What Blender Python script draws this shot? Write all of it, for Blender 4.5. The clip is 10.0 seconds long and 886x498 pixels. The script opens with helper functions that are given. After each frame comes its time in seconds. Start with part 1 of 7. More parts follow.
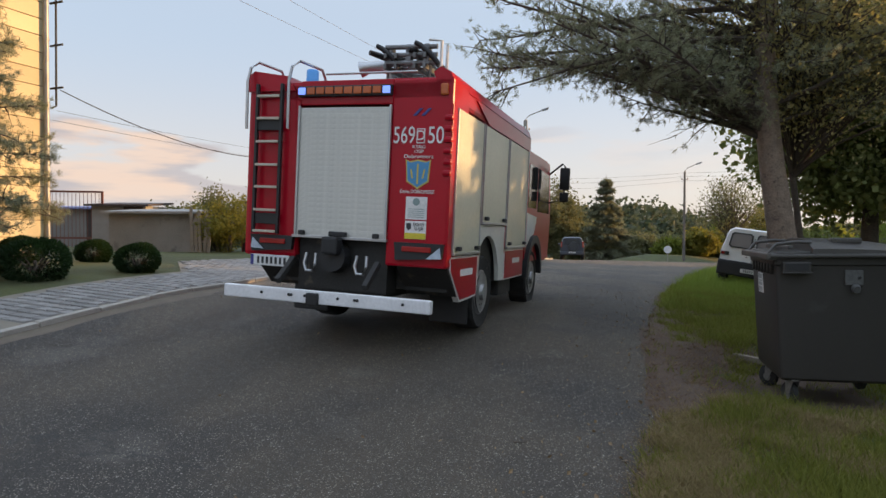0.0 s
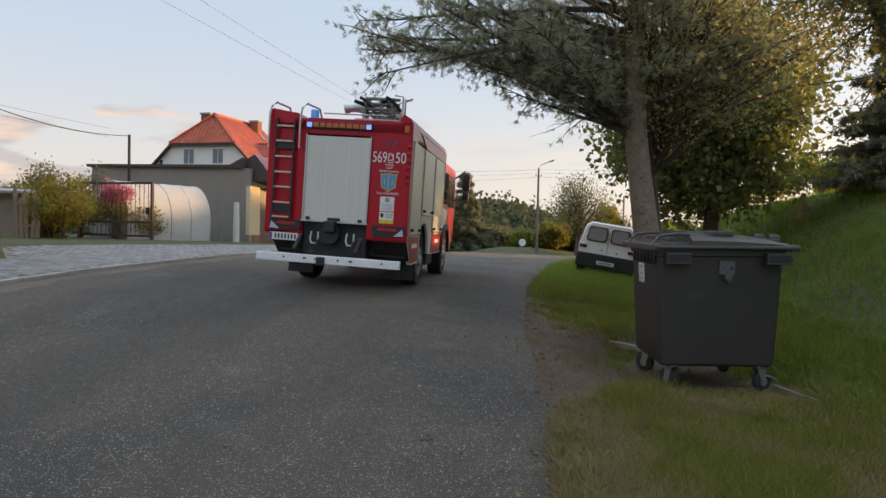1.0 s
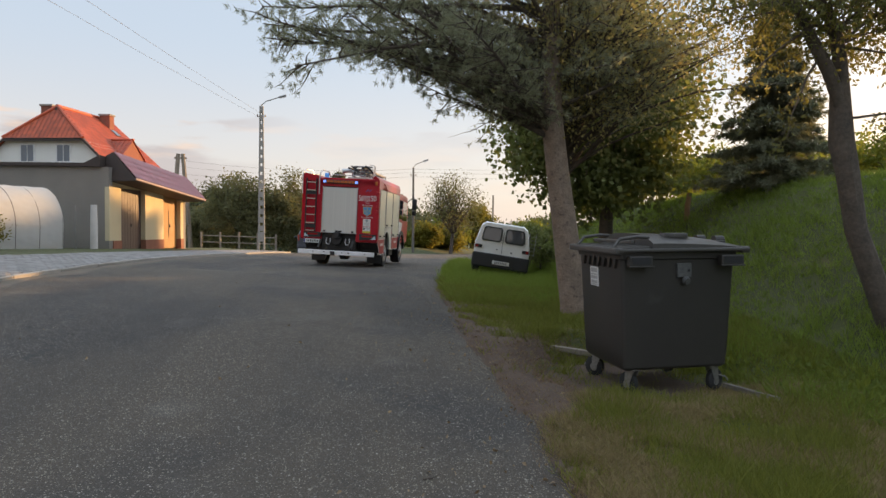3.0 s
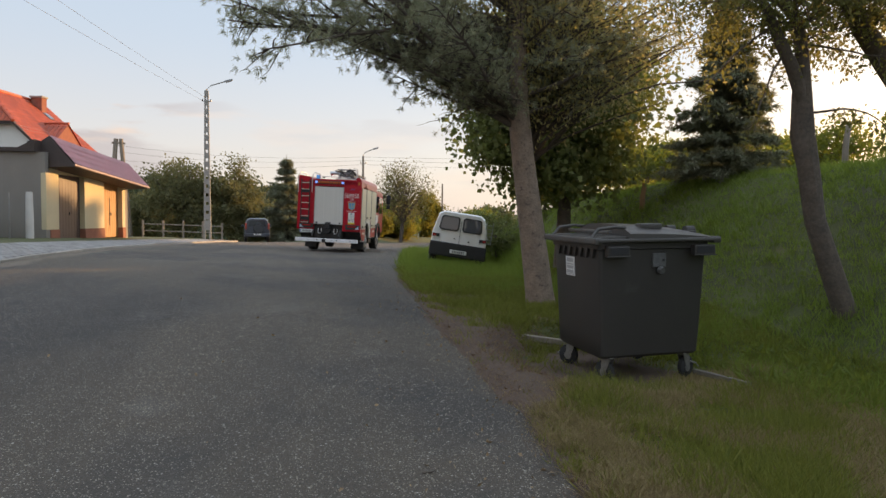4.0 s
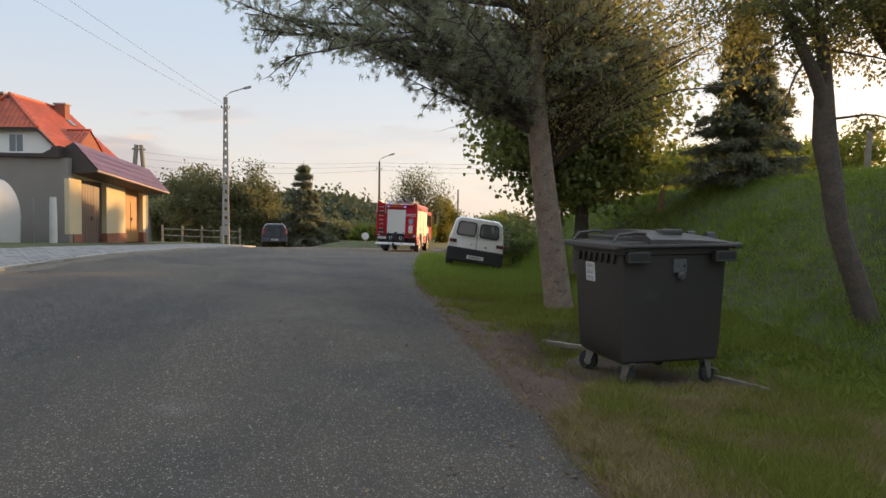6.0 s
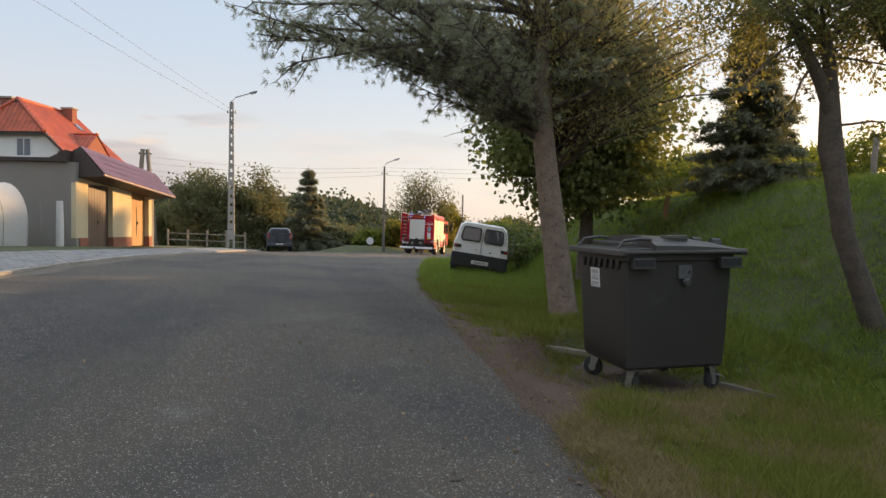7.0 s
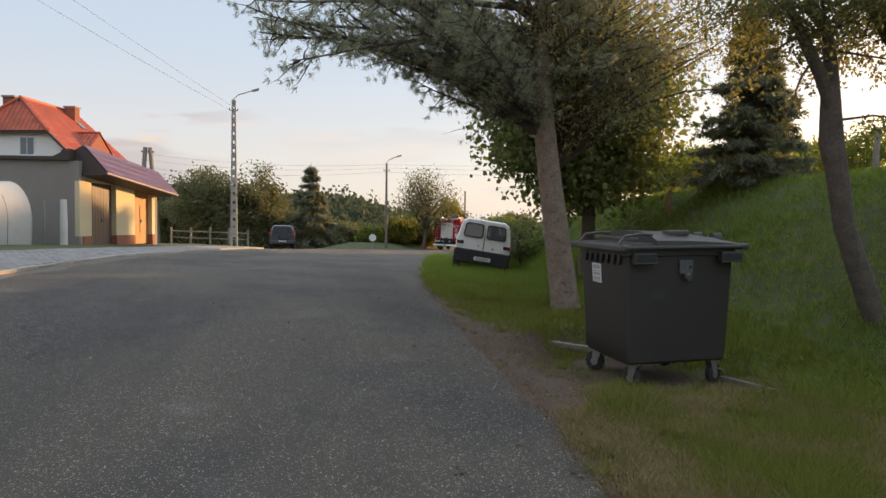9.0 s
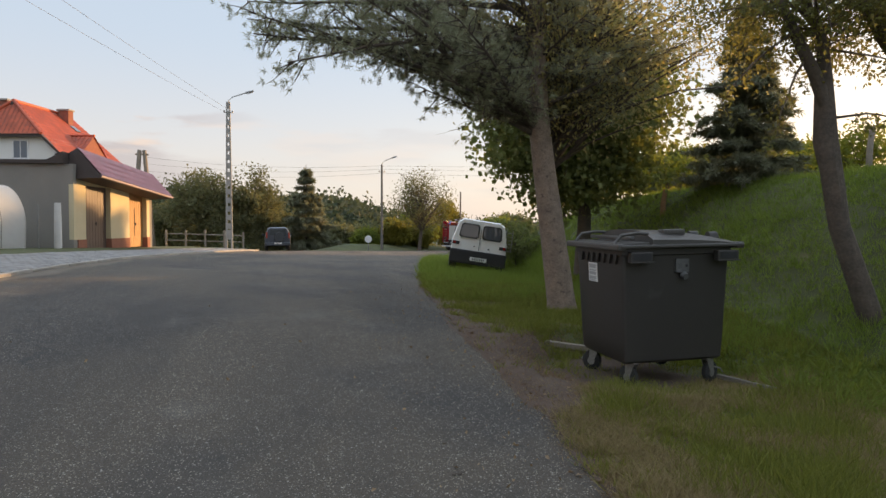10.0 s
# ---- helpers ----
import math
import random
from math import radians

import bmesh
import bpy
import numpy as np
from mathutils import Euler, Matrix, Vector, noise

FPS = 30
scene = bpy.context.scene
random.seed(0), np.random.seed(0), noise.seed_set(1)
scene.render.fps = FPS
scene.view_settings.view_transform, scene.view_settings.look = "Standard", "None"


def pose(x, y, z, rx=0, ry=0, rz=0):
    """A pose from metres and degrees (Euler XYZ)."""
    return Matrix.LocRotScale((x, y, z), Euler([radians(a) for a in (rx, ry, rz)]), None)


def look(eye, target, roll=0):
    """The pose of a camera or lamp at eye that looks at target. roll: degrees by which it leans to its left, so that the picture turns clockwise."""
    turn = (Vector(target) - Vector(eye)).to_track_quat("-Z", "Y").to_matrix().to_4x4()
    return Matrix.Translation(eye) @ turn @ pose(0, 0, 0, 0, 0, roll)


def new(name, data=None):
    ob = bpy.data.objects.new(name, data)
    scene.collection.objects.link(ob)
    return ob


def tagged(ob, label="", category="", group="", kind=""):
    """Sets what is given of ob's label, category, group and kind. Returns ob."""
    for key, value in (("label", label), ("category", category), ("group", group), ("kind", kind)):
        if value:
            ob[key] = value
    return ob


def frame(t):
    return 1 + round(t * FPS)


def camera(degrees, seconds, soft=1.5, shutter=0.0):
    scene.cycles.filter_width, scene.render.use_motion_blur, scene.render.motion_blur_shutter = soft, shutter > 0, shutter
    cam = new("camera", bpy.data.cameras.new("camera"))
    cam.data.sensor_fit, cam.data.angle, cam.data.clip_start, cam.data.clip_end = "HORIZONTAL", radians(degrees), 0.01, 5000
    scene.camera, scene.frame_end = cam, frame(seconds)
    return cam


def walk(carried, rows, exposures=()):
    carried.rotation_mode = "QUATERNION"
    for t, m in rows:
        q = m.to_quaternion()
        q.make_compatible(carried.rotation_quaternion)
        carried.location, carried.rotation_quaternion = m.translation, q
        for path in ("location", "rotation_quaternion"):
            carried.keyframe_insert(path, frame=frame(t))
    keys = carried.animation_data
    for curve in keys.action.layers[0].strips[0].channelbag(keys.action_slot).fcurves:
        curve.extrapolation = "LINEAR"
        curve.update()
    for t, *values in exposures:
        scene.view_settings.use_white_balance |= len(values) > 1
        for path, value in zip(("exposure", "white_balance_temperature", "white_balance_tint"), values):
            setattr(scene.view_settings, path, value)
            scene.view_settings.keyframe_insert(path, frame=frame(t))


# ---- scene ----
cam = camera(68.9, 10.0)
PATH = [
    (0, (0.669, -1.701, 1.61), (0.131, 0.224, 1.566), 0.3),
    (0.5, (0.49, -1.555, 1.563), (0.135, 0.412, 1.511), -0.6),
    (1, (0.242, -1.435, 1.56), (0.139, 0.561, 1.495), 1.4),
    (1.5, (-0.118, -1.374, 1.582), (0.058, 0.616, 1.49), 1.1),
    (2, (-0.334, -1.208, 1.576), (-0.144, 0.78, 1.48), 0.6),
    (2.5, (-0.502, -0.972, 1.622), (-0.273, 1.015, 1.579), -0.6),
    (3, (-0.645, -0.863, 1.618), (-0.336, 1.112, 1.557), 0.5),
    (3.2, (-0.714, -0.815, 1.622), (-0.288, 1.137, 1.541), -0.4),
    (4.3, (-0.999, -0.738, 1.634), (-0.527, 1.203, 1.538), 0.6),
    (4.5, (-1.001, -0.742, 1.627), (-0.553, 1.205, 1.54), 1.1),
    (5, (-1.014, -0.759, 1.631), (-0.564, 1.188, 1.555), 1.1),
    (5.5, (-1.031, -0.775, 1.629), (-0.598, 1.176, 1.546), 0.8),
    (7, (-1.042, -0.793, 1.633), (-0.63, 1.163, 1.57), 0.9),
    (7.5, (-1.051, -0.802, 1.633), (-0.654, 1.157, 1.564), 1.1),
    (8, (-1.05, -0.806, 1.63), (-0.658, 1.154, 1.555), 0.7),
    (8.5, (-1.049, -0.818, 1.626), (-0.641, 1.138, 1.555), 0.9),
    (9, (-1.046, -0.834, 1.632), (-0.642, 1.123, 1.558), 0.6),
    (9.5, (-1.043, -0.843, 1.629), (-0.623, 1.112, 1.561), 0.4),
    (10, (-1.05, -0.828, 1.626), (-0.633, 1.127, 1.555), 0.2),
]
walk(cam, [(t, look(eye, target, roll)) for t, eye, target, roll in PATH], exposures=[(0.0, 0.14, 7500, 14), (1.5, 0.22, 7900, 14), (10.0, 0.22, 7900, 14)])

# ---- world and sun: low evening sun behind the trees on the bank ----
SUN_AZ, SUN_EL = 62.0, 7.0          # degrees to the right of +Y, and above the horizon


def make_world():
    w = bpy.data.worlds.new("world")
    scene.world = w
    w.use_nodes = True
    nt = w.node_tree
    nt.nodes.clear()
    N, K = nt.nodes.new, nt.links.new
    out, bg = N("ShaderNodeOutputWorld"), N("ShaderNodeBackground")
    sky = N("ShaderNodeTexSky")
    sky.sky_type, sky.sun_disc = "NISHITA", False
    sky.sun_elevation, sky.sun_rotation = radians(SUN_EL), radians(SUN_AZ)
    sky.air_density, sky.dust_density, sky.ozone_density = 0.9, 1.6, 1.4
    # thin haze evens the sky out and warms to the horizon; a bank of cloud lies low on the side away from the sun
    tc, sep = N("ShaderNodeTexCoord"), N("ShaderNodeSeparateXYZ")
    K(tc.outputs["Generated"], sep.inputs[0])

    def ranged(value, lo, hi, a, c):
        r = N("ShaderNodeMapRange")
        r.interpolation_type = "SMOOTHSTEP"
        for k, v in (("From Min", lo), ("From Max", hi), ("To Min", a), ("To Max", c)):
            r.inputs[k].default_value = v
        K(value, r.inputs["Value"])
        return r.outputs[0]

    def reckon(op, p, q):
        x = N("ShaderNodeMath")
        x.operation = op
        for k, v in enumerate((p, q)):
            if isinstance(v, float):
                x.inputs[k].default_value = v
            else:
                K(v, x.inputs[k])
        return x.outputs[0]

    def blend(fac, a, c):
        x = N("ShaderNodeMix")
        x.data_type = "RGBA"
        for k, v in (("Factor", fac), ("A", a), ("B", c)):
            if isinstance(v, (float, tuple)):
                x.inputs[k].default_value = v
            else:
                K(v, x.inputs[k])
        return x.outputs["Result"]

    def billows(scale, detail, size):
        mp, nz = N("ShaderNodeMapping"), N("ShaderNodeTexNoise")
        mp.inputs["Scale"].default_value = size
        nz.inputs["Scale"].default_value, nz.inputs["Detail"].default_value = scale, detail
        K(tc.outputs["Generated"], mp.inputs[0]), K(mp.outputs[0], nz.inputs["Vector"])
        return nz.outputs["Fac"]
    height = sep.outputs["Z"]
    puffs = billows(2.6, 7.0, (1.6, 1.6, 7.0))
    side = ranged(sep.outputs["X"], -0.26, -0.06, 1.0, 0.0)               # the bank thins out towards the road's end
    ceiling_ = reckon("ADD", reckon("MULTIPLY", puffs, 0.34), -0.035)     # its ragged upper edge
    depth = reckon("SUBTRACT", ceiling_, height)
    cover = reckon("MULTIPLY", ranged(depth, 0.0, 0.03, 0.0, 0.9), reckon("ADD", reckon("MULTIPLY", side, 0.85), reckon("MULTIPLY", ranged(puffs, 0.45, 0.62, 0.0, 1.0), 0.2)))
    cover = reckon("MULTIPLY", cover, ranged(height, 0.03, 0.055, 0.35, 1.0))
    lit = ranged(billows(3.4, 5.0, (1.4, 1.4, 9.0)), 0.47, 0.63, 0.0, 1.0)
    cloud_col = blend(lit, (3.0, 3.05, 3.5, 1.0), (5.0, 4.2, 3.8, 1.0))
    warm = ranged(height, 0.02, 0.3, 1.0, 0.0)
    haze_col = blend(warm, (3.9, 5.2, 7.1, 1.0), (5.3, 5.5, 6.2, 1.0))
    haze = blend(0.66, sky.outputs[0], haze_col)
    # added gain overhead: sky brightened up to 2.2 times to lift the ground light
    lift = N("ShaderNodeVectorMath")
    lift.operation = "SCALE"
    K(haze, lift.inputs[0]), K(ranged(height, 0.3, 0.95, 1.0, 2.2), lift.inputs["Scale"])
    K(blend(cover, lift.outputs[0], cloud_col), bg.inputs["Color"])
    bg.inputs["Strength"].default_value = 0.155
    K(bg.outputs[0], out.inputs[0])


make_world()
sun = new("sun", bpy.data.lights.new("sun", "SUN"))
sun.data.energy, sun.data.angle, sun.data.color = 6.0, radians(0.7), (1.0, 0.64, 0.32)
_d = Vector((math.sin(radians(SUN_AZ)) * math.cos(radians(SUN_EL)), math.cos(radians(SUN_AZ)) * math.cos(radians(SUN_EL)), math.sin(radians(SUN_EL))))
sun.matrix_world = look(Vector((0, 20, 0)) + _d * 200, (0, 20, 0))

# ---- materials ----


def mat(name, col, col2=None, rough=0.6, metal=0.0, scale=3.0, fine=60.0, bump=0.15, spread=0.5, spec=0.5, third=None, per=None, coat=0.0):
    """A painted, stony or grown surface: two scales of noise mix col and col2, the fine one also gives relief.
    third: (colour, threshold, scale) for stains; per: "object" or "island" varies the brightness of pieces."""
    m = bpy.data.materials.new(name)
    m.use_nodes = True
    nt = m.node_tree
    N, K = nt.nodes.new, nt.links.new
    b = nt.nodes["Principled BSDF"]
    b.inputs["Roughness"].default_value, b.inputs["Metallic"].default_value = rough, metal
    b.inputs["Specular IOR Level"].default_value, b.inputs["Coat Weight"].default_value = spec, coat
    tc = N("ShaderNodeTexCoord")
    n1, n2 = N("ShaderNodeTexNoise"), N("ShaderNodeTexNoise")
    for n, s, d in ((n1, scale, 5.0), (n2, fine, 3.0)):
        n.inputs["Scale"].default_value, n.inputs["Detail"].default_value = s, d
        K(tc.outputs["Object"], n.inputs["Vector"])
    add = N("ShaderNodeMath")
    add.operation = "MULTIPLY_ADD"
    add.inputs[1].default_value = 0.5
    K(n2.outputs["Fac"], add.inputs[0])
    half = N("ShaderNodeMath")
    half.operation = "MULTIPLY"
    half.inputs[1].default_value = 0.5
    K(n1.outputs["Fac"], half.inputs[0]), K(half.outputs[0], add.inputs[2])
    rng = N("ShaderNodeMapRange")
    rng.inputs["From Min"].default_value, rng.inputs["From Max"].default_value = 0.5 - 0.32 * spread, 0.5 + 0.32 * spread
    K(add.outputs[0], rng.inputs["Value"])
    mix = N("ShaderNodeMix")
    mix.data_type = "RGBA"
    c2 = col2 or tuple(0.72 * c for c in col)
    mix.inputs["A"].default_value, mix.inputs["B"].default_value = (*c2, 1), (*col, 1)
    K(rng.outputs[0], mix.inputs["Factor"])
    last = mix.outputs["Result"]
    if third:
        n3, r3, m3 = N("ShaderNodeTexNoise"), N("ShaderNodeMapRange"), N("ShaderNodeMix")
        n3.inputs["Scale"].default_value, n3.inputs["Detail"].default_value = third[2], 8.0
        K(tc.outputs["Object"], n3.inputs["Vector"])
        r3.inputs["From Min"].default_value, r3.inputs["From Max"].default_value = third[1], third[1] + 0.12
        K(n3.outputs["Fac"], r3.inputs["Value"])
        m3.data_type = "RGBA"
        m3.inputs["B"].default_value = (*third[0], 1)
        K(r3.outputs[0], m3.inputs["Factor"]), K(last, m3.inputs["A"])
        last = m3.outputs["Result"]
    if per:
        src = N("ShaderNodeObjectInfo") if per == "object" else N("ShaderNodeNewGeometry")
        val = src.outputs["Random"] if per == "object" else src.outputs["Random Per Island"]
        r4, hsv = N("ShaderNodeMapRange"), N("ShaderNodeHueSaturation")
        r4.inputs["To Min"].default_value, r4.inputs["To Max"].default_value = 0.8, 1.18
        K(val, r4.inputs["Value"]), K(r4.outputs[0], hsv.inputs["Value"]), K(last, hsv.inputs["Color"])
        last = hsv.outputs["Color"]
    K(last, b.inputs["Base Color"])
    if bump:
        bp = N("ShaderNodeBump")
        bp.inputs["Strength"].default_value, bp.inputs["Distance"].default_value = bump, 0.02
        K(add.outputs[0], bp.inputs["Height"]), K(bp.outputs[0], b.inputs["Normal"])
    return m


def leaf_mat(name, col, col2, through_col, rough=0.55):
    """Leaves: two greens by island, and light that shines through."""
    m = bpy.data.materials.new(name)
    m.use_nodes = True
    nt = m.node_tree
    N, K = nt.nodes.new, nt.links.new
    b = nt.nodes["Principled BSDF"]
    b.inputs["Roughness"].default_value, b.inputs["Specular IOR Level"].default_value = rough, 0.15
    geo, mix = N("ShaderNodeNewGeometry"), N("ShaderNodeMix")
    mix.data_type = "RGBA"
    mix.inputs["A"].default_value, mix.inputs["B"].default_value = (*col, 1), (*col2, 1)
    K(geo.outputs["Random Per Island"], mix.inputs["Factor"]), K(mix.outputs["Result"], b.inputs["Base Color"])
    tr, ms = N("ShaderNodeBsdfTranslucent"), N("ShaderNodeMixShader")
    tr.inputs["Color"].default_value = (*through_col, 1)
    ms.inputs[0].default_value = 0.42
    K(b.outputs[0], ms.inputs[1]), K(tr.outputs[0], ms.inputs[2])
    K(ms.outputs[0], nt.nodes["Material Output"].inputs["Surface"])
    return m


def glass_mat(name, col=(0.02, 0.025, 0.03), rough=0.05):
    m = bpy.data.materials.new(name)
    m.use_nodes = True
    b = m.node_tree.nodes["Principled BSDF"]
    b.inputs["Base Color"].default_value, b.inputs["Roughness"].default_value = (*col, 1), rough
    b.inputs["Specular IOR Level"].default_value = 0.8
    return m


def glow_mat(name, col, power):
    m = bpy.data.materials.new(name)
    m.use_nodes = True
    b = m.node_tree.nodes["Principled BSDF"]
    b.inputs["Base Color"].default_value = (*col, 1)
    b.inputs["Emission Color"].default_value, b.inputs["Emission Strength"].default_value = (*col, 1), power
    return m


# ---- building kit ----


def box(bm, c, s, bevel=0.0, rot=(0, 0, 0)):
    """A box of size s about c, its edges rounded by bevel, turned by rot degrees."""
    m = Matrix.Translation(c) @ Euler([radians(a) for a in rot]).to_matrix().to_4x4() @ Matrix.Diagonal((*s, 1))
    r = bmesh.ops.create_cube(bm, size=1.0, matrix=m)
    if bevel:
        vs = set(r["verts"])
        es = [e for e in bm.edges if e.verts[0] in vs and e.verts[1] in vs]
        bmesh.ops.bevel(bm, geom=es, offset=bevel, segments=2, affect="EDGES", profile=0.6)
    return bm


def rings(bm, pts, radii, seg=10, close=True, wob=0.0):
    """A tube through pts with a radius at each one."""
    pts = [Vector(p) for p in pts]
    last, n = None, len(pts)
    ref = Vector((0.31, 0.17, 0.93)).normalized()
    for i, p in enumerate(pts):
        d = (pts[min(i + 1, n - 1)] - pts[max(i - 1, 0)]).normalized()
        r0 = ref if abs(d.dot(ref)) < 0.95 else Vector((1, 0, 0))
        u = d.cross(r0).normalized()
        v = d.cross(u)
        ring = []
        for k in range(seg):
            a = 2 * math.pi * k / seg
            q = u * math.cos(a) + v * math.sin(a)
            rr = radii[i] * (1 + wob * noise.noise(p * 3 + q * 2))
            ring.append(bm.verts.new(p + q * rr))
        if last:
            for k in range(seg):
                bm.faces.new((last[k], last[(k + 1) % seg], ring[(k + 1) % seg], ring[k]))
        elif close:
            bm.faces.new(ring[::-1])
        last = ring
    if close:
        bm.faces.new(last)
    return bm


def tube(bm, pts, r, seg=8):
    return rings(bm, pts, [r] * len(pts), seg)


def prism(bm, outline, a, b, axis="x"):
    """An outline (pairs) drawn out from a to b along an axis: "x": pairs are (y, z); "y": (x, z); "z": (x, y)."""
    put = {"x": lambda p, t: (t, p[0], p[1]), "y": lambda p, t: (p[0], t, p[1]), "z": lambda p, t: (p[0], p[1], t)}[axis]
    va, vb = [bm.verts.new(put(p, a)) for p in outline], [bm.verts.new(put(p, b)) for p in outline]
    n = len(outline)
    bm.faces.new(va), bm.faces.new(vb[::-1])
    for i in range(n):
        bm.faces.new((va[i], vb[i], vb[(i + 1) % n], va[(i + 1) % n]))
    bmesh.ops.recalc_face_normals(bm, faces=bm.faces)
    return bm


def part(name, bm, material, parent=None, label="", smooth=False, m=None):
    """One mesh object from a bmesh, under a thing or a part."""
    me = bpy.data.meshes.new(name)
    if smooth:
        for f in bm.faces:
            f.smooth = True
    bmesh.ops.recalc_face_normals(bm, faces=bm.faces)
    bm.to_mesh(me)
    bm.free()
    me.materials.append(material)
    if smooth:
        me.set_sharp_from_angle(angle=radians(40))
    ob = new(name, me)
    ob.parent = parent
    if m is not None:
        ob.matrix_basis = m
    return tagged(ob, label)


def thing(name, m, label, category, group=""):
    ob = new(name)
    ob.empty_display_size = 0.2
    ob.matrix_basis = m
    return tagged(ob, label, category, group)


def B():
    return bmesh.new()


def raw(name, verts, faces, material, parent=None, label="", smooth=False):
    """A mesh object from arrays, for meshes with many faces of one size."""
    verts, faces = np.asarray(verts, np.float32), np.asarray(faces, np.int32)
    me = bpy.data.meshes.new(name)
    n, k = faces.shape
    me.vertices.add(len(verts)), me.loops.add(n * k), me.polygons.add(n)
    me.vertices.foreach_set("co", verts.ravel())
    me.loops.foreach_set("vertex_index", faces.ravel())
    me.polygons.foreach_set("loop_start", np.arange(0, n * k, k, dtype=np.int32))
    me.polygons.foreach_set("use_smooth", np.full(n, smooth))
    me.update(calc_edges=True)
    me.materials.append(material)
    ob = new(name, me)
    ob.parent = parent
    return tagged(ob, label)


def leaves(name, spots, size, material, parent=None, slim=0.5, seed=1, droop=0.0, label=""):
    """Single leaves, each a folded lozenge, at the spots, turned at random."""
    r = np.random.RandomState(seed)
    spots = np.asarray(spots, float)
    n = len(spots)
    d = r.normal(size=(n, 3))
    d[:, 2] -= droop
    d /= np.linalg.norm(d, axis=1, keepdims=True)
    e = np.cross(d, r.normal(size=(n, 3)))
    e /= np.linalg.norm(e, axis=1, keepdims=True)
    up = np.cross(d, e)
    L = size * r.uniform(0.6, 1.35, (n, 1))
    v = np.stack([spots, spots + L * (0.45 * d + slim * 0.5 * e + 0.1 * up), spots + L * d, spots + L * (0.45 * d - slim * 0.5 * e + 0.1 * up)], 1)
    return raw(name, v.reshape(-1, 3), np.arange(4 * n).reshape(n, 4), material, parent, label)

# ---- the lie of the land ----
def lerp(y, table):
    return float(np.interp(y, [a for a, _ in table], [b for _, b in table]))


CROWN = [(-40, -0.9), (-10, -0.3), (0, -0.08), (2, -0.01), (3, 0.03), (4, 0.09), (5, 0.17), (6, 0.26), (7, 0.34), (8, 0.385), (9.5, 0.415), (12, 0.435), (16, 0.435), (20, 0.395), (24, 0.315), (30, 0.185), (34, 0.085), (38, -0.01), (45, -0.17), (55, -0.42), (65, -0.65), (90, -1.3)]
KERB = [(-40, -8.0), (0, -6.8), (8, -6.65), (15, -6.6), (22, -6.4), (27, -6.1), (35, -5.3), (41, -4.6), (46, -3.8)]
EDGE = [(-40, -2.2), (0, 0.6), (2.7, 0.76), (3.6, 0.82), (4.2, 0.95), (4.7, 0.9), (5.4, 0.9), (6.8, 0.92), (8.7, 1.05), (13, 1.42), (18, 2.15), (22, 2.9), (28, 4.2), (33, 5.5), (41, 8.0), (50, 11.2), (60, 16.5), (75, 27.0)]
TOE = [(-20, 3.6), (0, 4.4), (5, 4.9), (7, 4.9), (9, 4.9), (16, 5.3), (22, 6.2), (30, 8.5)]
CREST = [(-20, 2.9), (8, 2.65), (14, 2.6), (19, 2.35), (22, 2.0), (26, 1.25), (31, 0.45), (37, 0.0), (60, -0.3)]


def kerb_x(y):
    return lerp(y, KERB)


def edge_x(y):
    return lerp(y, EDGE) + 0.07 * noise.noise(Vector((0.3, y * 0.9, 0))) + 0.05 * noise.noise(Vector((0.7, y * 3.1, 0)))


def road_z(x, y):
    z = lerp(y, CROWN)
    if x > -1:
        return z - (x + 1) * lerp(y, [(2, 0.012), (4, 0.045), (5.3, 0.071), (7, 0.073), (9, 0.073), (14, 0.066), (18, 0.052), (24, 0.034), (30, 0.023), (36, 0.023), (45, 0.014), (55, 0.018), (65, 0.021)])
    return z + (-1 - x) * lerp(y, [(0, 0.025), (5, 0.031), (40, 0.031), (50, 0.0)])


def smooth(t):
    t = min(1.0, max(0.0, t))
    return t * t * (3 - 2 * t)


def verge_left(y):
    """Where the far verge begins, across the mouth of the bend."""
    return lerp(y, [(45, -3.2), (50.5, 2.0), (53.5, 4.85), (58, 8.0), (65, 12.4), (75, 21.0), (100, 40.0)])


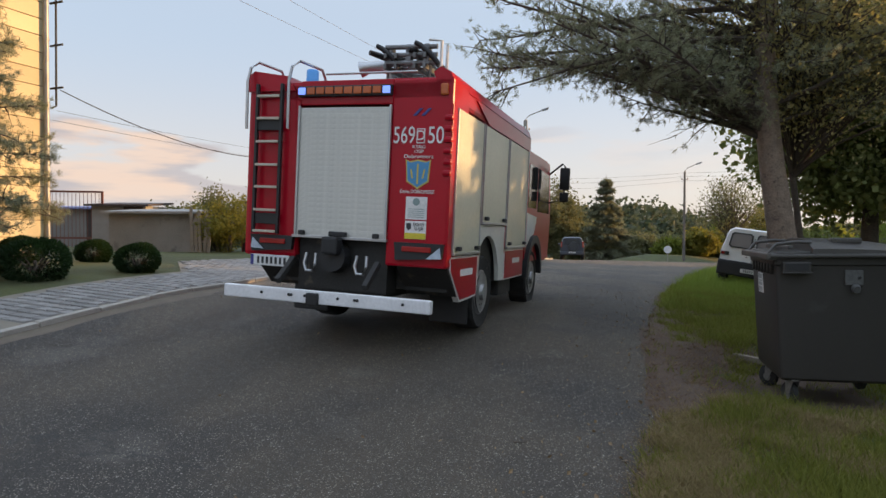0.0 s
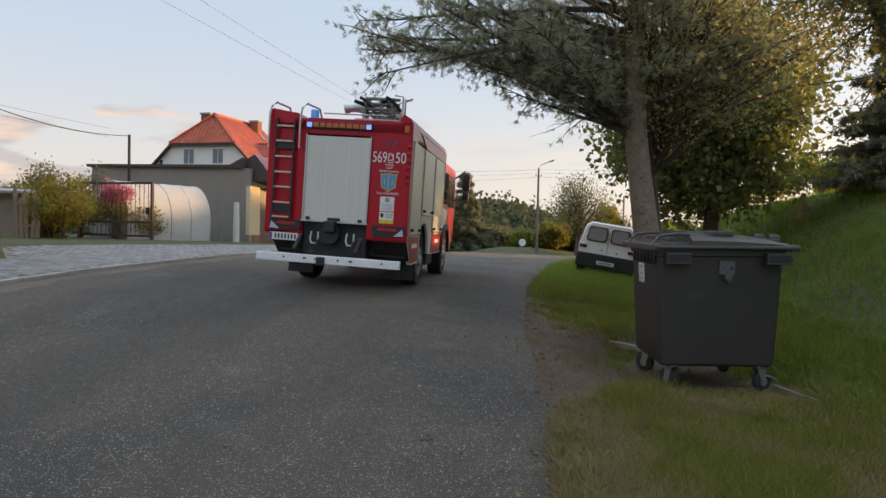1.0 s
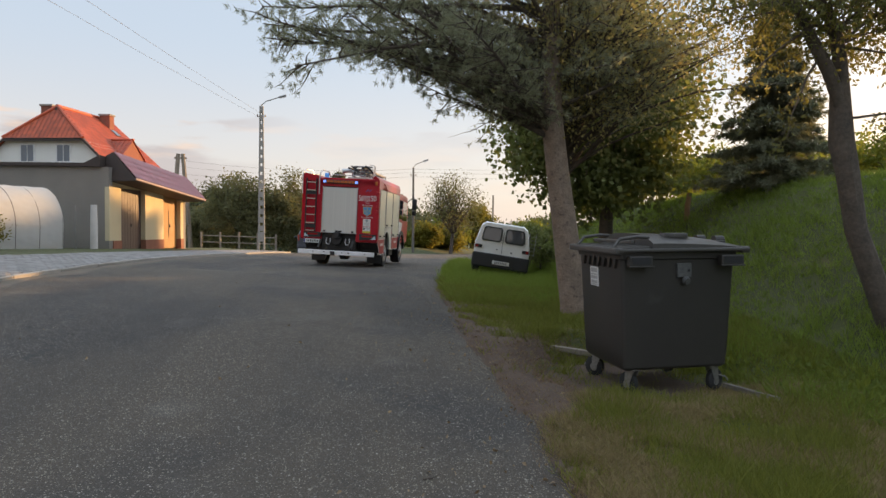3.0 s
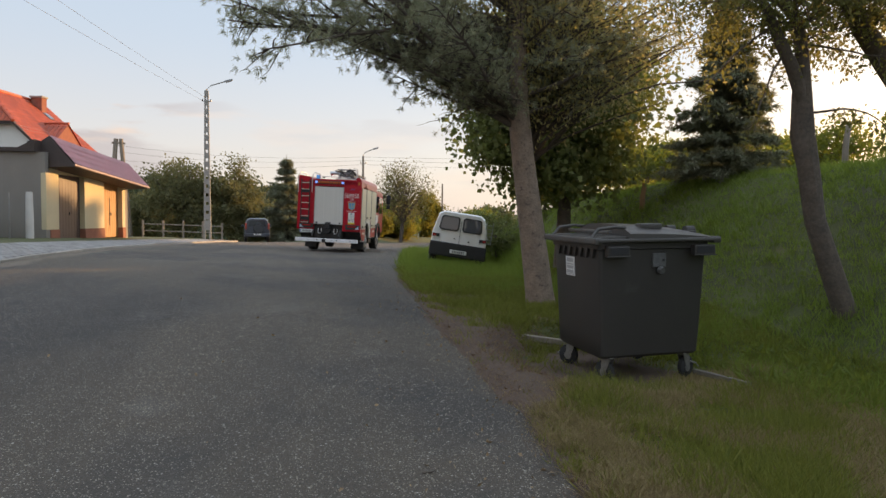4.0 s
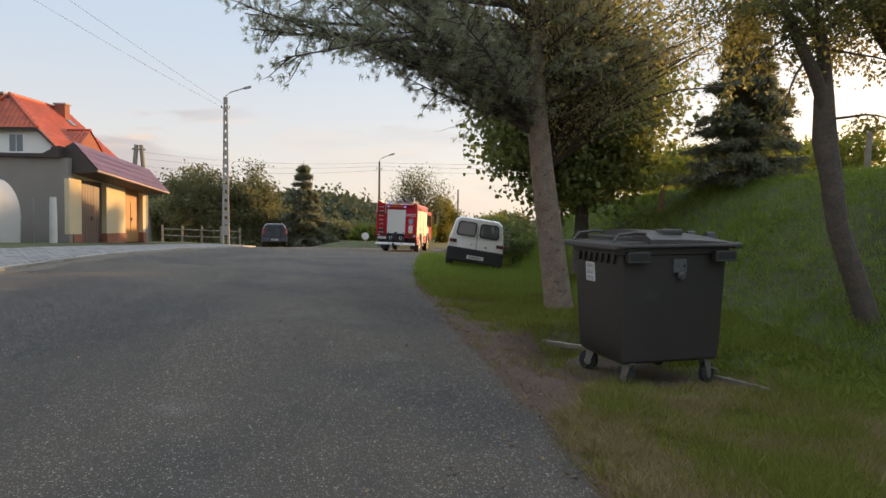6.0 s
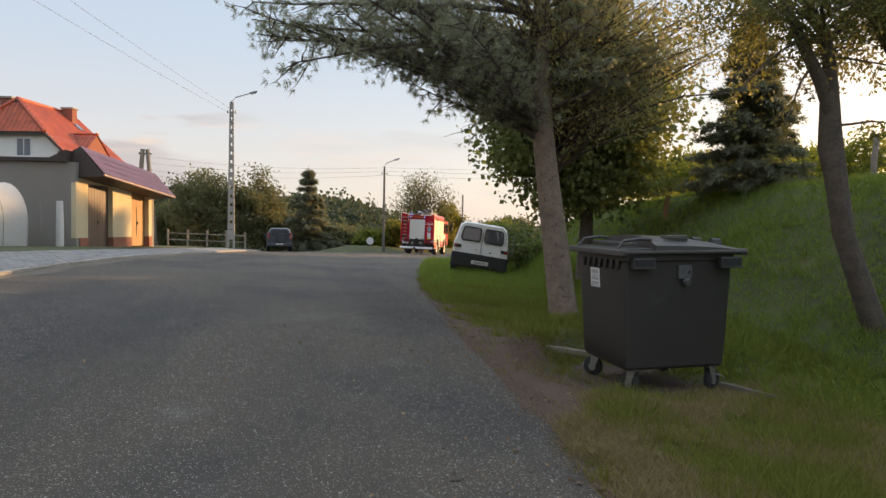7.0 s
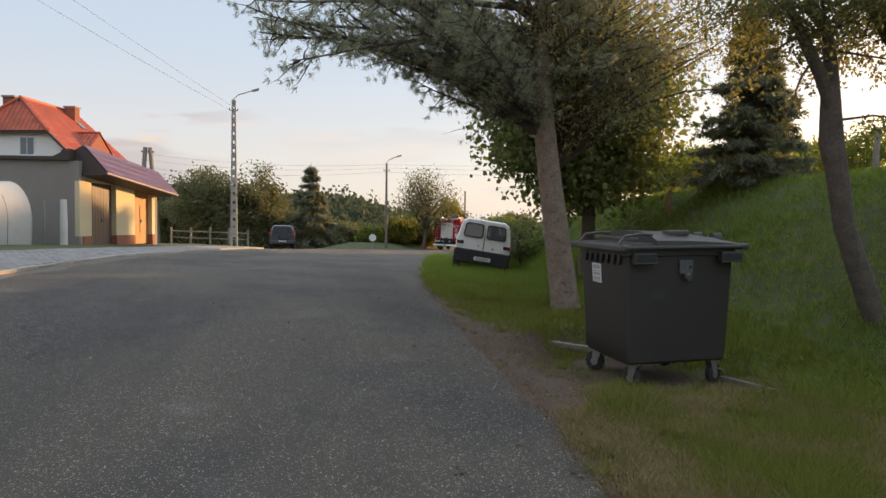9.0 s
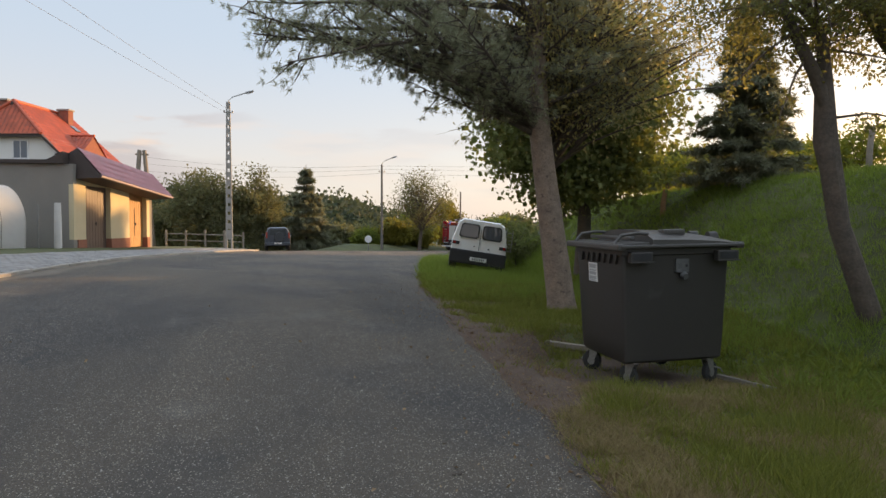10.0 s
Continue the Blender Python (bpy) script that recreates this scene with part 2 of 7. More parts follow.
def land(x, y):
    xl, xr = kerb_x(y), lerp(y, EDGE)
    n = noise.noise(Vector((x * 0.35, y * 0.35, 3))) * 0.05 + noise.noise(Vector((x * 1.7, y * 1.7, 9))) * 0.02
    if y > 50 and x < xr:
        v = verge_left(y)
        if x < v:                       # past the crest the ground falls away on one side and swells into a verge on the other
            rise = 0.55 * smooth((v - x) / 4.0)
            if x < 2.5:
                return road_z(0, 50) + rise * smooth((x + 1) / 3.0) - 3.2 * smooth((y - 50) / 16.0) * smooth((4 - x) / 5.0) + n
            return road_z(x, y) + rise + n
        return road_z(x, y) - 0.06
    if x <= xl - 0.35:
        z = road_z(xl, y)
        u = xl - x
        if y < 47:
            return z + 0.06 + 0.075 * min(u, 3.0) + 0.012 * max(0.0, u - 3.0) + n * smooth(u - 1.5) - 0.05 * smooth((y - 42) / 5)
        return z - 3.2 * smooth((y - 48) / 16.0) * smooth((x + 30) / 20.0 + 1) + n
    if x < xr:
        return road_z(x, y) - 0.045
    zv = road_z(xr, y) + 0.015 - (0.04 + 0.06 * math.exp(-((y - 20) / 4.5) ** 2)) * min(x - xr, 3.0) * smooth((y - 8) / 6)
    t, c = lerp(y, TOE), lerp(y, CREST)
    c = max(c, zv)
    s = min(1.0, max(0.0, (x - t) / (8.6 - t))) if t < 8.55 else float(x > 8.6)
    s = 0.55 * s + 0.45 * smooth(s)
    z = zv + (c - zv) * s + (0.015 * (x - 8.6) if x > 8.6 else 0)
    edge = smooth((x - xr) / 0.25)
    z += n * edge * (1 + s) - 0.02 * (1 - edge)
    z -= 0.1 * math.exp(-((x - 3.2) / 1.4) ** 2 - ((y - 9.4) / 1.7) ** 2)
    pad = smooth((1.75 - math.hypot((x - 2.75) / 0.95, (y - 6.0) / 1.0)) / 0.75)     # trodden hollow under the bin
    return z + (min(z, -0.055) - z) * pad


def asphalt_mat():
    """Worn asphalt: pale chippings in dark binder, broad worn and patched areas, and a few cracks."""
    m = mat("asphalt", (0.118, 0.092, 0.065), (0.078, 0.061, 0.043), rough=0.85, scale=0.7, fine=9, bump=0.0, spread=0.9)
    nt = m.node_tree
    N, K = nt.nodes.new, nt.links.new
    b = nt.nodes["Principled BSDF"]
    base = b.inputs["Base Color"].links[0].from_socket
    tc = N("ShaderNodeTexCoord")

    def tex(kind, scale, lo, hi, a, c, detail=2.0, feature=None):
        n, r = N(kind), N("ShaderNodeMapRange")
        n.inputs["Scale"].default_value = scale
        if feature:
            n.feature = feature
        if kind == "ShaderNodeTexNoise":
            n.inputs["Detail"].default_value = detail
        K(tc.outputs["Object"], n.inputs["Vector"])
        for k, v in (("From Min", lo), ("From Max", hi), ("To Min", a), ("To Max", c)):
            r.inputs[k].default_value = v
        K(n.outputs["Distance" if kind == "ShaderNodeTexVoronoi" else "Fac"], r.inputs["Value"])
        return r.outputs[0]

    def mixed(last, fac, col):
        x = N("ShaderNodeMix")
        x.data_type = "RGBA"
        x.inputs["B"].default_value = (*col, 1)
        K(fac, x.inputs["Factor"]), K(last, x.inputs["A"])
        return x.outputs["Result"]

    def times(p, q):
        x = N("ShaderNodeMath")
        x.operation = "MULTIPLY"
        K(p, x.inputs[0]), K(q, x.inputs[1])
        return x.outputs[0]
    chips = tex("ShaderNodeTexVoronoi", 62, 0.2, 0.36, 1.0, 0.0)
    large = tex("ShaderNodeTexVoronoi", 24, 0.13, 0.22, 0.9, 0.0)
    some = tex("ShaderNodeTexNoise", 33, 0.42, 0.56, 0.0, 0.95)
    few = tex("ShaderNodeTexNoise", 9, 0.52, 0.6, 0.0, 1.0)
    last = mixed(base, tex("ShaderNodeTexNoise", 0.33, 0.48, 0.58, 0.0, 0.85, 8.0), (0.042, 0.037, 0.033))
    last = mixed(last, tex("ShaderNodeTexNoise", 0.8, 0.6, 0.68, 0.0, 0.5, 8.0), (0.16, 0.14, 0.118))
    last = mixed(last, tex("ShaderNodeTexNoise", 95, 0.38, 0.56, 0.85, 0.0), (0.045, 0.039, 0.034))
    last = mixed(last, times(chips, some), (0.37, 0.32, 0.25))
    last = mixed(last, times(large, few), (0.42, 0.38, 0.33))
    # long dark bands of binder and tyre wear, along the road
    lanes, stretch = N("ShaderNodeTexNoise"), N("ShaderNodeMapping")
    stretch.inputs["Scale"].default_value, stretch.inputs["Rotation"].default_value = (0.75, 0.07, 1.0), (0, 0, radians(4))
    lanes.inputs["Scale"].default_value, lanes.inputs["Detail"].default_value = 1.0, 4.0
    band = N("ShaderNodeMapRange")
    for k, v in (("From Min", 0.5), ("From Max", 0.64), ("To Min", 0.0), ("To Max", 0.4)):
        band.inputs[k].default_value = v
    K(tc.outputs["Object"], stretch.inputs[0]), K(stretch.outputs[0], lanes.inputs["Vector"]), K(lanes.outputs["Fac"], band.inputs["Value"])
    last = mixed(last, band.outputs[0], (0.036, 0.032, 0.028))
    line = N("ShaderNodeMath")
    line.operation = "PINGPONG"
    line.inputs[1].default_value = 0.5
    K(tex("ShaderNodeTexNoise", 0.5, 0.0, 1.0, 0.0, 2.0, 9.0), line.inputs[0])
    thin = N("ShaderNodeMapRange")
    for k, v in (("From Min", 0.0), ("From Max", 0.012), ("To Min", 1.0), ("To Max", 0.0)):
        thin.inputs[k].default_value = v
    K(line.outputs[0], thin.inputs["Value"])
    crack = times(thin.outputs[0], tex("ShaderNodeTexNoise", 0.35, 0.5, 0.58, 0.0, 0.8, 5.0))
    last = mixed(last, crack, (0.035, 0.034, 0.033))
    K(last, b.inputs["Base Color"])
    bp = N("ShaderNodeBump")
    bp.inputs["Strength"].default_value, bp.inputs["Distance"].default_value = 0.9, 0.01
    K(tex("ShaderNodeTexNoise", 110, 0.3, 0.7, 0.0, 1.0), bp.inputs["Height"]), K(bp.outputs[0], b.inputs["Normal"])
    return m


ASPHALT = asphalt_mat()
GRASSY = mat("grassy_ground", (0.075, 0.088, 0.022), (0.04, 0.042, 0.016), rough=0.95, scale=0.8, fine=35, bump=0.9, third=((0.13, 0.11, 0.045), 0.66, 1.3))
DIRT = mat("dirt", (0.125, 0.08, 0.056), (0.05, 0.034, 0.025), rough=0.95, scale=4, fine=50, bump=0.8, spread=1.0)


def ground():
    xs = np.unique(np.round(np.concatenate([np.arange(-13, 10, 0.3), np.arange(10, 40, 1.5), np.arange(-60, -13, 1.5), np.arange(40, 700, 30), np.arange(-700, -60, 30)]), 3))
    ys = np.unique(np.round(np.concatenate([np.arange(-4, 26, 0.3), np.arange(26, 75, 0.8), np.arange(-60, -4, 2.5), np.arange(75, 800, 25), np.arange(-600, -60, 40)]), 3))
    v = [(x, y, land(x, y)) for y in ys for x in xs]
    nx = len(xs)
    i = np.arange(len(v)).reshape(len(ys), nx)
    f = np.stack([i[:-1, :-1], i[:-1, 1:], i[1:, 1:], i[1:, :-1]], -1).reshape(-1, 4)
    return tagged(raw("ground", v, f, GRASSY, smooth=True), "uneven grass ground with a steep green bank beside the road", "ground", kind="structure")


def road():
    v, rows, n = [], [], 24
    for y in np.concatenate([np.arange(-40, 0, 1.5), np.arange(0, 24, 0.3), np.arange(24, 74, 0.7)]):
        a = kerb_x(y) if y < 43 else kerb_x(43) - 3.0 * smooth((y - 43) / 2)
        if y > 50:
            a = verge_left(y)
        b = edge_x(y)
        for k in range(n + 1):
            x = a + (b - a) * k / n
            v.append((x, y, road_z(x, y) + 0.012 * noise.noise(Vector((x * 0.8, y * 0.8, 0)))))
    m = len(v) // (n + 1)
    i = np.arange(len(v)).reshape(m, n + 1)
    f = np.stack([i[:-1, :-1], i[:-1, 1:], i[1:, 1:], i[1:, :-1]], -1).reshape(-1, 4)
    return tagged(raw("road", v, f, ASPHALT, smooth=True), "worn grey asphalt road with dark patches and cracks", "road", kind="structure")


ground()
road()

# ---- the fire engine ----
RED = mat("fire_red_paint", (0.44, 0.004, 0.018), (0.35, 0.003, 0.013), rough=0.3, scale=0.7, fine=5, bump=0.0, spread=1.2, spec=0.28, coat=0.05)
WHITE_PAINT = mat("white_paint", (0.62, 0.61, 0.56), (0.5, 0.49, 0.45), rough=0.4, scale=1.5, fine=20, bump=0.02)
BUMPER_WHITE = mat("scuffed_white_steel", (0.78, 0.77, 0.78), (0.62, 0.61, 0.62), rough=0.5, scale=2.5, fine=30, bump=0.03, third=((0.3, 0.27, 0.24), 0.66, 9))
SHUTTER = mat("shutter_aluminium", (0.62, 0.6, 0.55), (0.5, 0.49, 0.45), rough=0.42, metal=0.15, scale=1.2, fine=25, bump=0.02)
SIDE_SHUTTER = mat("side_shutter_aluminium", (0.6, 0.58, 0.46), (0.5, 0.49, 0.38), rough=0.4, metal=0.15, scale=1.2, fine=25, bump=0.02)
BLACK = mat("black_plastic", (0.018, 0.018, 0.02), (0.01, 0.01, 0.011), rough=0.55, fine=90, bump=0.1)
CHASSIS = mat("dirty_chassis_steel", (0.03, 0.028, 0.026), (0.015, 0.014, 0.014), rough=0.7, fine=40, bump=0.2, third=((0.09, 0.07, 0.05), 0.6, 6))
STEEL = mat("bare_aluminium", (0.5, 0.5, 0.5), (0.36, 0.36, 0.37), rough=0.38, metal=0.8, fine=60, bump=0.04)
RUBBER = mat("tyre_rubber", (0.025, 0.024, 0.023), (0.014, 0.014, 0.014), rough=0.85, fine=80, bump=0.3, third=((0.08, 0.07, 0.06), 0.62, 9))
RIM = mat("steel_rim", (0.42, 0.42, 0.42), (0.26, 0.25, 0.24), rough=0.45, metal=0.6, scale=6, fine=50)
BLUE_LIGHT = glow_mat("blue_beacon", (0.05, 0.25, 0.6), 0.25)
BLUE_FLASH = glow_mat("blue_flash", (0.18, 0.32, 0.95), 0.9)
AMBER = mat("amber_lens", (0.55, 0.12, 0.03), (0.4, 0.08, 0.02), rough=0.25, fine=200, bump=0.1)
LAMP_RED = mat("red_lens", (0.35, 0.01, 0.01), rough=0.2, fine=150, bump=0.1)
LAMP_CLEAR = mat("clear_lens", (0.55, 0.62, 0.7), (0.3, 0.36, 0.45), rough=0.15, scale=14, fine=120, bump=0.1)
RUNG = mat("pale_worn_rung", (0.55, 0.47, 0.38), (0.42, 0.36, 0.29), rough=0.6, fine=60, bump=0.1)
LETTER = mat("white_lettering", (0.8, 0.78, 0.76), rough=0.5, bump=0)
INK = mat("dark_print", (0.03, 0.03, 0.035), rough=0.5, bump=0)
YELLOW = mat("yellow_print", (0.72, 0.55, 0.05), rough=0.5, bump=0)
SHIELD_BLUE = mat("shield_blue", (0.06, 0.28, 0.52), rough=0.45, bump=0)
GOLD = mat("gold_print", (0.6, 0.48, 0.12), rough=0.45, bump=0)
NAVY = mat("navy_print", (0.05, 0.05, 0.22), rough=0.45, bump=0)
WINDOW = glass_mat("dark_window")
PLATE = mat("plate_white", (0.7, 0.7, 0.68), rough=0.4, bump=0)


def lettering(name, text, height, m, material, parent, width=None, depth=0.002):
    """Flat letters from the built-in font, centred on m, facing its +Z."""
    cu = bpy.data.curves.new(name, "FONT")
    cu.body, cu.size, cu.align_x, cu.align_y, cu.extrude = text, height * 1.38, "CENTER", "CENTER", depth
    tmp = bpy.data.objects.new(name, cu)
    scene.collection.objects.link(tmp)
    me = bpy.data.meshes.new_from_object(tmp.evaluated_get(bpy.context.evaluated_depsgraph_get()))
    bpy.data.objects.remove(tmp)
    if width:
        xs = [v.co.x for v in me.vertices]
        k = width / (max(xs) - min(xs))
        for v in me.vertices:
            v.co.x *= k
    me.materials.clear(), me.materials.append(material)
    ob = new(name, me)
    ob.parent, ob.matrix_basis = parent, m
    return ob


def rear(x, y, z):
    """A pose on a face that looks back (-y)."""
    return pose(x, y, z, 90, 0, 0)


def shutter_slats(parent, x0, x1, z0, z1, material, place, pitch=0.052):
    n = int((z1 - z0) / pitch)
    b = B()
    prism(b, [(0, 0.0003), (0.0012, 0.0015), (0.002, pitch * 0.5), (0.0012, pitch - 0.0015), (0, pitch - 0.0003)], 0, x1 - x0, "x")
    first = part("slat", b, material, parent)
    first.matrix_basis = place @ pose(x0, 0, z0)
    for k in range(1, n):
        ob = new("slat", first.data)
        ob.parent, ob.matrix_basis = parent, place @ pose(x0, 0, z0 + k * pitch)


def wheel(parent, x, y, r=0.5, w=0.32, side=1):
    e = new("wheel")
    e.parent, e.matrix_basis = parent, pose(x, y, r)
    b = B()
    o = [(0.29, -w / 2 * 0.8), (r * 0.93, -w / 2), (r * 0.99, -w / 2 * 0.8), (r, 0), (r * 0.99, w / 2 * 0.8), (r * 0.93, w / 2), (0.29, w / 2 * 0.8)]
    seg, prev, first = 36, None, None
    for k in range(seg):
        a = 2 * math.pi * k / seg
        dr = 0.012 if k % 2 else 0.0
        ring = [b.verts.new((u, (q - (dr if q > r * 0.95 else 0)) * math.cos(a), (q - (dr if q > r * 0.95 else 0)) * math.sin(a))) for q, u in o]
        if prev:
            for i in range(len(o) - 1):
                b.faces.new((prev[i], prev[i + 1], ring[i + 1], ring[i]))
        prev, first = ring, first or ring
    for i in range(len(o) - 1):
        b.faces.new((prev[i], prev[i + 1], first[i + 1], first[i]))
    part("tyre", b, RUBBER, e)
    b = B()
    s = side
    rings(b, [(-s * w * 0.3, 0, 0), (s * w * 0.42, 0, 0)], [0.29, 0.3], 28)
    rings(b, [(s * w * 0.43, 0, 0), (s * w * 0.5, 0, 0), (s * w * 0.3, 0, 0)], [0.3, 0.27, 0.2], 28, close=False)
    rings(b, [(s * w * 0.3, 0, 0), (s * w * 0.62, 0, 0)], [0.13, 0.1], 16)
    for k in range(10):
        a = 2 * math.pi * k / 10
        rings(b, [(s * w * 0.42, 0.17 * math.cos(a), 0.17 * math.sin(a)), (s * w * 0.5, 0.17 * math.cos(a), 0.17 * math.sin(a))], [0.016, 0.014], 6)
    part("rim", b, RIM, e)
    return e


def fire_engine():
    T = thing("fire_engine", pose(-2.46, 5.1, 0.38), "red and white fire engine with roller shutters driving up the road", "fire engine")
    P = lambda n, b, m, lab="", sm=False, par=None: part(n, b, m, par or T, lab, sm)
    # superstructure: rear corner posts, roof rim, floor and walls round a hollow locker
    b = B()
    box(b, (-0.985, 0.35, 1.93), (0.71, 0.7, 2.05), 0.05)
    P("rear_post", b, RED, "rounded red corner post with ladder")
    b = B()
    box(b, (0.88, 0.3, 1.93), (0.72, 0.6, 2.08), 0.03)
    P("rear_post", b, RED, "red corner post with white lettering")
    b = B()
    box(b, (0.0, 2.12, 2.83), (2.46, 4.24, 0.26), 0.05)
    P("roof", b, RED)
    b = B()
    box(b, (-0.04, 0.02, 2.82), (1.16, 0.06, 0.28), 0.012)
    P("rear_header", b, RED)
    b = B()
    prism(b, [(1.05, 2.9), (1.24, 2.9), (1.2, 3.02), (1.08, 3.08), (1.0, 3.02)], 0.0, 4.24, "y")
    prism(b, [(-1.05, 2.9), (-1.24, 2.9), (-1.2, 3.0), (-1.08, 3.05), (-1.0, 3.0)], 0.0, 4.24, "y")
    P("roof_rim", b, RED, sm=True)
    b = B()
    prism(b, [(-1.35, 2.85), (-1.35, 3.03), (-1.26, 3.09), (-0.8, 3.02), (-0.7, 2.85)], -0.02, 0.6, "y")
    P("ladder_hood", b, RED, "rounded red hood over the ladder")
    b = B()
    box(b, (0, 2.3, 1.65), (2.3, 3.9, 2.1))
    P("locker_body", b, CHASSIS)
    b = B()
    box(b, (-1.28, 2.15, 1.9), (0.08, 4.2, 1.9), 0.01)
    P("side_wall", b, RED)
    b = B()
    prism(b, [(1.5, 2.68), (4.2, 2.68), (4.2, 2.88), (0.9, 2.88)], 1.225, 1.25, "x")
    P("side_band", b, RED)
    # rear shutter
    b = B()
    box(b, (-0.05, -0.002, 1.9), (1.14, 0.03, 1.5))
    s = P("rear_shutter", b, SHUTTER, "closed grey aluminium roller shutter")
    shutter_slats(s, -0.6, 0.5, 1.2, 2.63, SHUTTER, pose(0, -0.018, 0) @ pose(0, 0, 0) @ Matrix.Diagonal((1, -1, 1, 1)), 0.06)
    b = B()
    for x in (-0.625, 0.525):
        box(b, (x, -0.022, 1.92), (0.025, 0.035, 1.5), 0.004)
    box(b, (-0.05, -0.03, 1.165), (1.2, 0.06, 0.03), 0.004)
    P("shutter_rail", b, STEEL, par=s)
    for x, w in ((-0.52, 0.07), (0.42, 0.07), (-0.05, 0.22)):
        b = B()
        box(b, (x, -0.06, 1.21), (w, 0.05, 0.055), 0.012)
        P("shutter_latch", b, BLACK, par=s)
    # traffic bar over the shutter
    b = B()
    box(b, (-0.05, -0.03, 2.83), (1.18, 0.07, 0.12), 0.012)
    tb = P("traffic_bar", b, BLACK)
    for k in range(8):
        b = B()
        box(b, (-0.46 + k * 0.118, -0.07, 2.83), (0.1, 0.02, 0.08), 0.008)
        part("amber_light", b, AMBER, tb)
    for x in (-0.58, 0.48):
        b = B()
        box(b, (x, -0.07, 2.83), (0.09, 0.02, 0.08), 0.008)
        part("blue_light", b, BLUE_FLASH, tb, "blue flashing light")
    b = B()
    rings(b, [(-0.56, 0.12, 2.95), (-0.56, 0.12, 3.1), (-0.56, 0.12, 3.115)], [0.072, 0.072, 0.06], 18)
    P("beacon", b, BLUE_LIGHT, "blue rotating beacon", True)
    b = B()
    box(b, (1.14, -0.01, 2.83), (0.09, 0.04, 0.13), 0.02)
    P("corner_light", b, AMBER)
    # ladder
    b = B()
    for x in (-1.17, -0.84):
        box(b, (x, -0.07, 2.05), (0.035, 0.045, 1.75), 0.006)
    la = P("ladder", b, BLACK, "black and aluminium access ladder")
    for z in (1.2, 1.45, 1.72, 1.98, 2.25, 2.52, 2.78):
        b = B()
        box(b, (-1.005, -0.085, z), (0.3, 0.05, 0.03), 0.006)
        part("rung", b, RUNG, la)
    for z in (1.35, 2.45):
        b = B()
        box(b, (-1.005, -0.06, z), (0.36, 0.03, 0.13), 0.006)
        part("bracket", b, BLACK, la)
    for x in (-1.3, -0.74):
        b = B()
        tube(b, [(x, -0.09, 2.4), (x, -0.1, 2.95), (x + 0.02, -0.07, 3.12), (x + 0.07, 0.02, 3.2), (x + 0.2, 0.3, 3.16), (x + 0.22, 0.4, 3.0)], 0.018)
        P("handrail", b, STEEL, sm=True)
    # post ribs
    for k, z in enumerate((1.93, 2.05, 2.17, 2.29, 2.41, 2.53)):
        b = B()
        box(b, (1.2, 0.02, z), (0.1, 0.1, 0.07), 0.03)
        P("post_rib", b, RED)
    # under the shutter: tow gear in a dark recess
    b = B()
    box(b, (-0.05, 0.28, 0.86), (1.14, 0.4, 0.62), 0.01)
    P("rear_recess", b, CHASSIS)
    b = B()
    rings(b, [(-0.1, 0.02, 0.95), (-0.1, -0.1, 0.95)], [0.19, 0.17], 16)
    box(b, (-0.08, -0.13, 1.08), (0.2, 0.16, 0.2), 0.03)
    P("tow_hitch", b, BLACK)
    for x in (-0.36, 0.28):
        b = B()
        tube(b, [(x - 0.06, -0.09, 0.98), (x - 0.07, -0.12, 0.86), (x - 0.04, -0.13, 0.78), (x + 0.04, -0.13, 0.78), (x + 0.07, -0.12, 0.86), (x + 0.06, -0.09, 0.98)], 0.018)
        P("shackle", b, STEEL, "steel tow shackle", True)
    for x in (-0.62, 0.46):
        b = B()
        box(b, (x, -0.2, 0.78), (0.06, 0.4, 0.07), 0.006, (38, 0, 0))
        P("bumper_arm", b, CHASSIS)
    b = B()
    box(b, (0, -0.42, 0.52), (2.5, 0.09, 0.14), 0.014)
    bp = P("rear_bumper", b, BUMPER_WHITE, "scuffed white steel crash bar")
    for x in (-0.75, 0.2, 0.95, -0.2, -0.4, -0.37, 0.4, 0.43):
        b = B()
        rings(b, [(x, -0.463, 0.53), (x, -0.475, 0.53)], [0.018, 0.016], 8)
        part("bolt", b, BLACK, bp)
    b = B()
    box(b, (-0.1, -0.48, 0.5), (0.14, 0.06, 0.14), 0.015)
    part("coupling_socket", b, BLACK, bp)
    b = B()
    box(b, (-0.93, -0.06, 0.86), (0.52, 0.025, 0.13), 0.006)
    np_ = P("number_plate", b, PLATE, "white plate with dark bars")
    b = B()
    for k in range(7):
        box(b, (-1.08 + k * 0.06, -0.076, 0.86), (0.03, 0.004, 0.08))
    part("plate_bar", b, INK, np_)
    b = B()
    box(b, (-1.165, -0.076, 0.86), (0.04, 0.004, 0.12))
    part("plate_band", b, NAVY, np_)
    for sx in (-1, 1):
        x = sx * 0.93
        b = B()
        prism(b, [(x - 0.27, 0.96), (x + 0.27, 1.0), (x + 0.29, 1.16), (x - 0.29, 1.16)], -0.05, 0.05, "y")
        tl = P("tail_light", b, BLACK)
        b = B()
        box(b, (x - 0.02 * sx, -0.055, 1.09), (0.34, 0.02, 0.06), 0.008)
        part("red_lens", b, LAMP_RED, tl)
        b = B()
        prism(b, [(x + sx * 0.1, 0.99), (x + sx * 0.27, 1.0), (x + sx * 0.25, 1.12)], -0.065, -0.045, "y")
        part("clear_lens", b, LAMP_CLEAR, tl)
        b = B()
        prism(b, [(0.02, 0.94), (0.75, 0.94), (0.75, 0.6), (0.45, 0.55)], x - 0.3, x + 0.3, "x")
        P("rear_skirt", b, CHASSIS)
        b = B()
        box(b, (sx * 0.97, 1.0, 0.34), (0.5, 0.03, 0.36), 0.01)
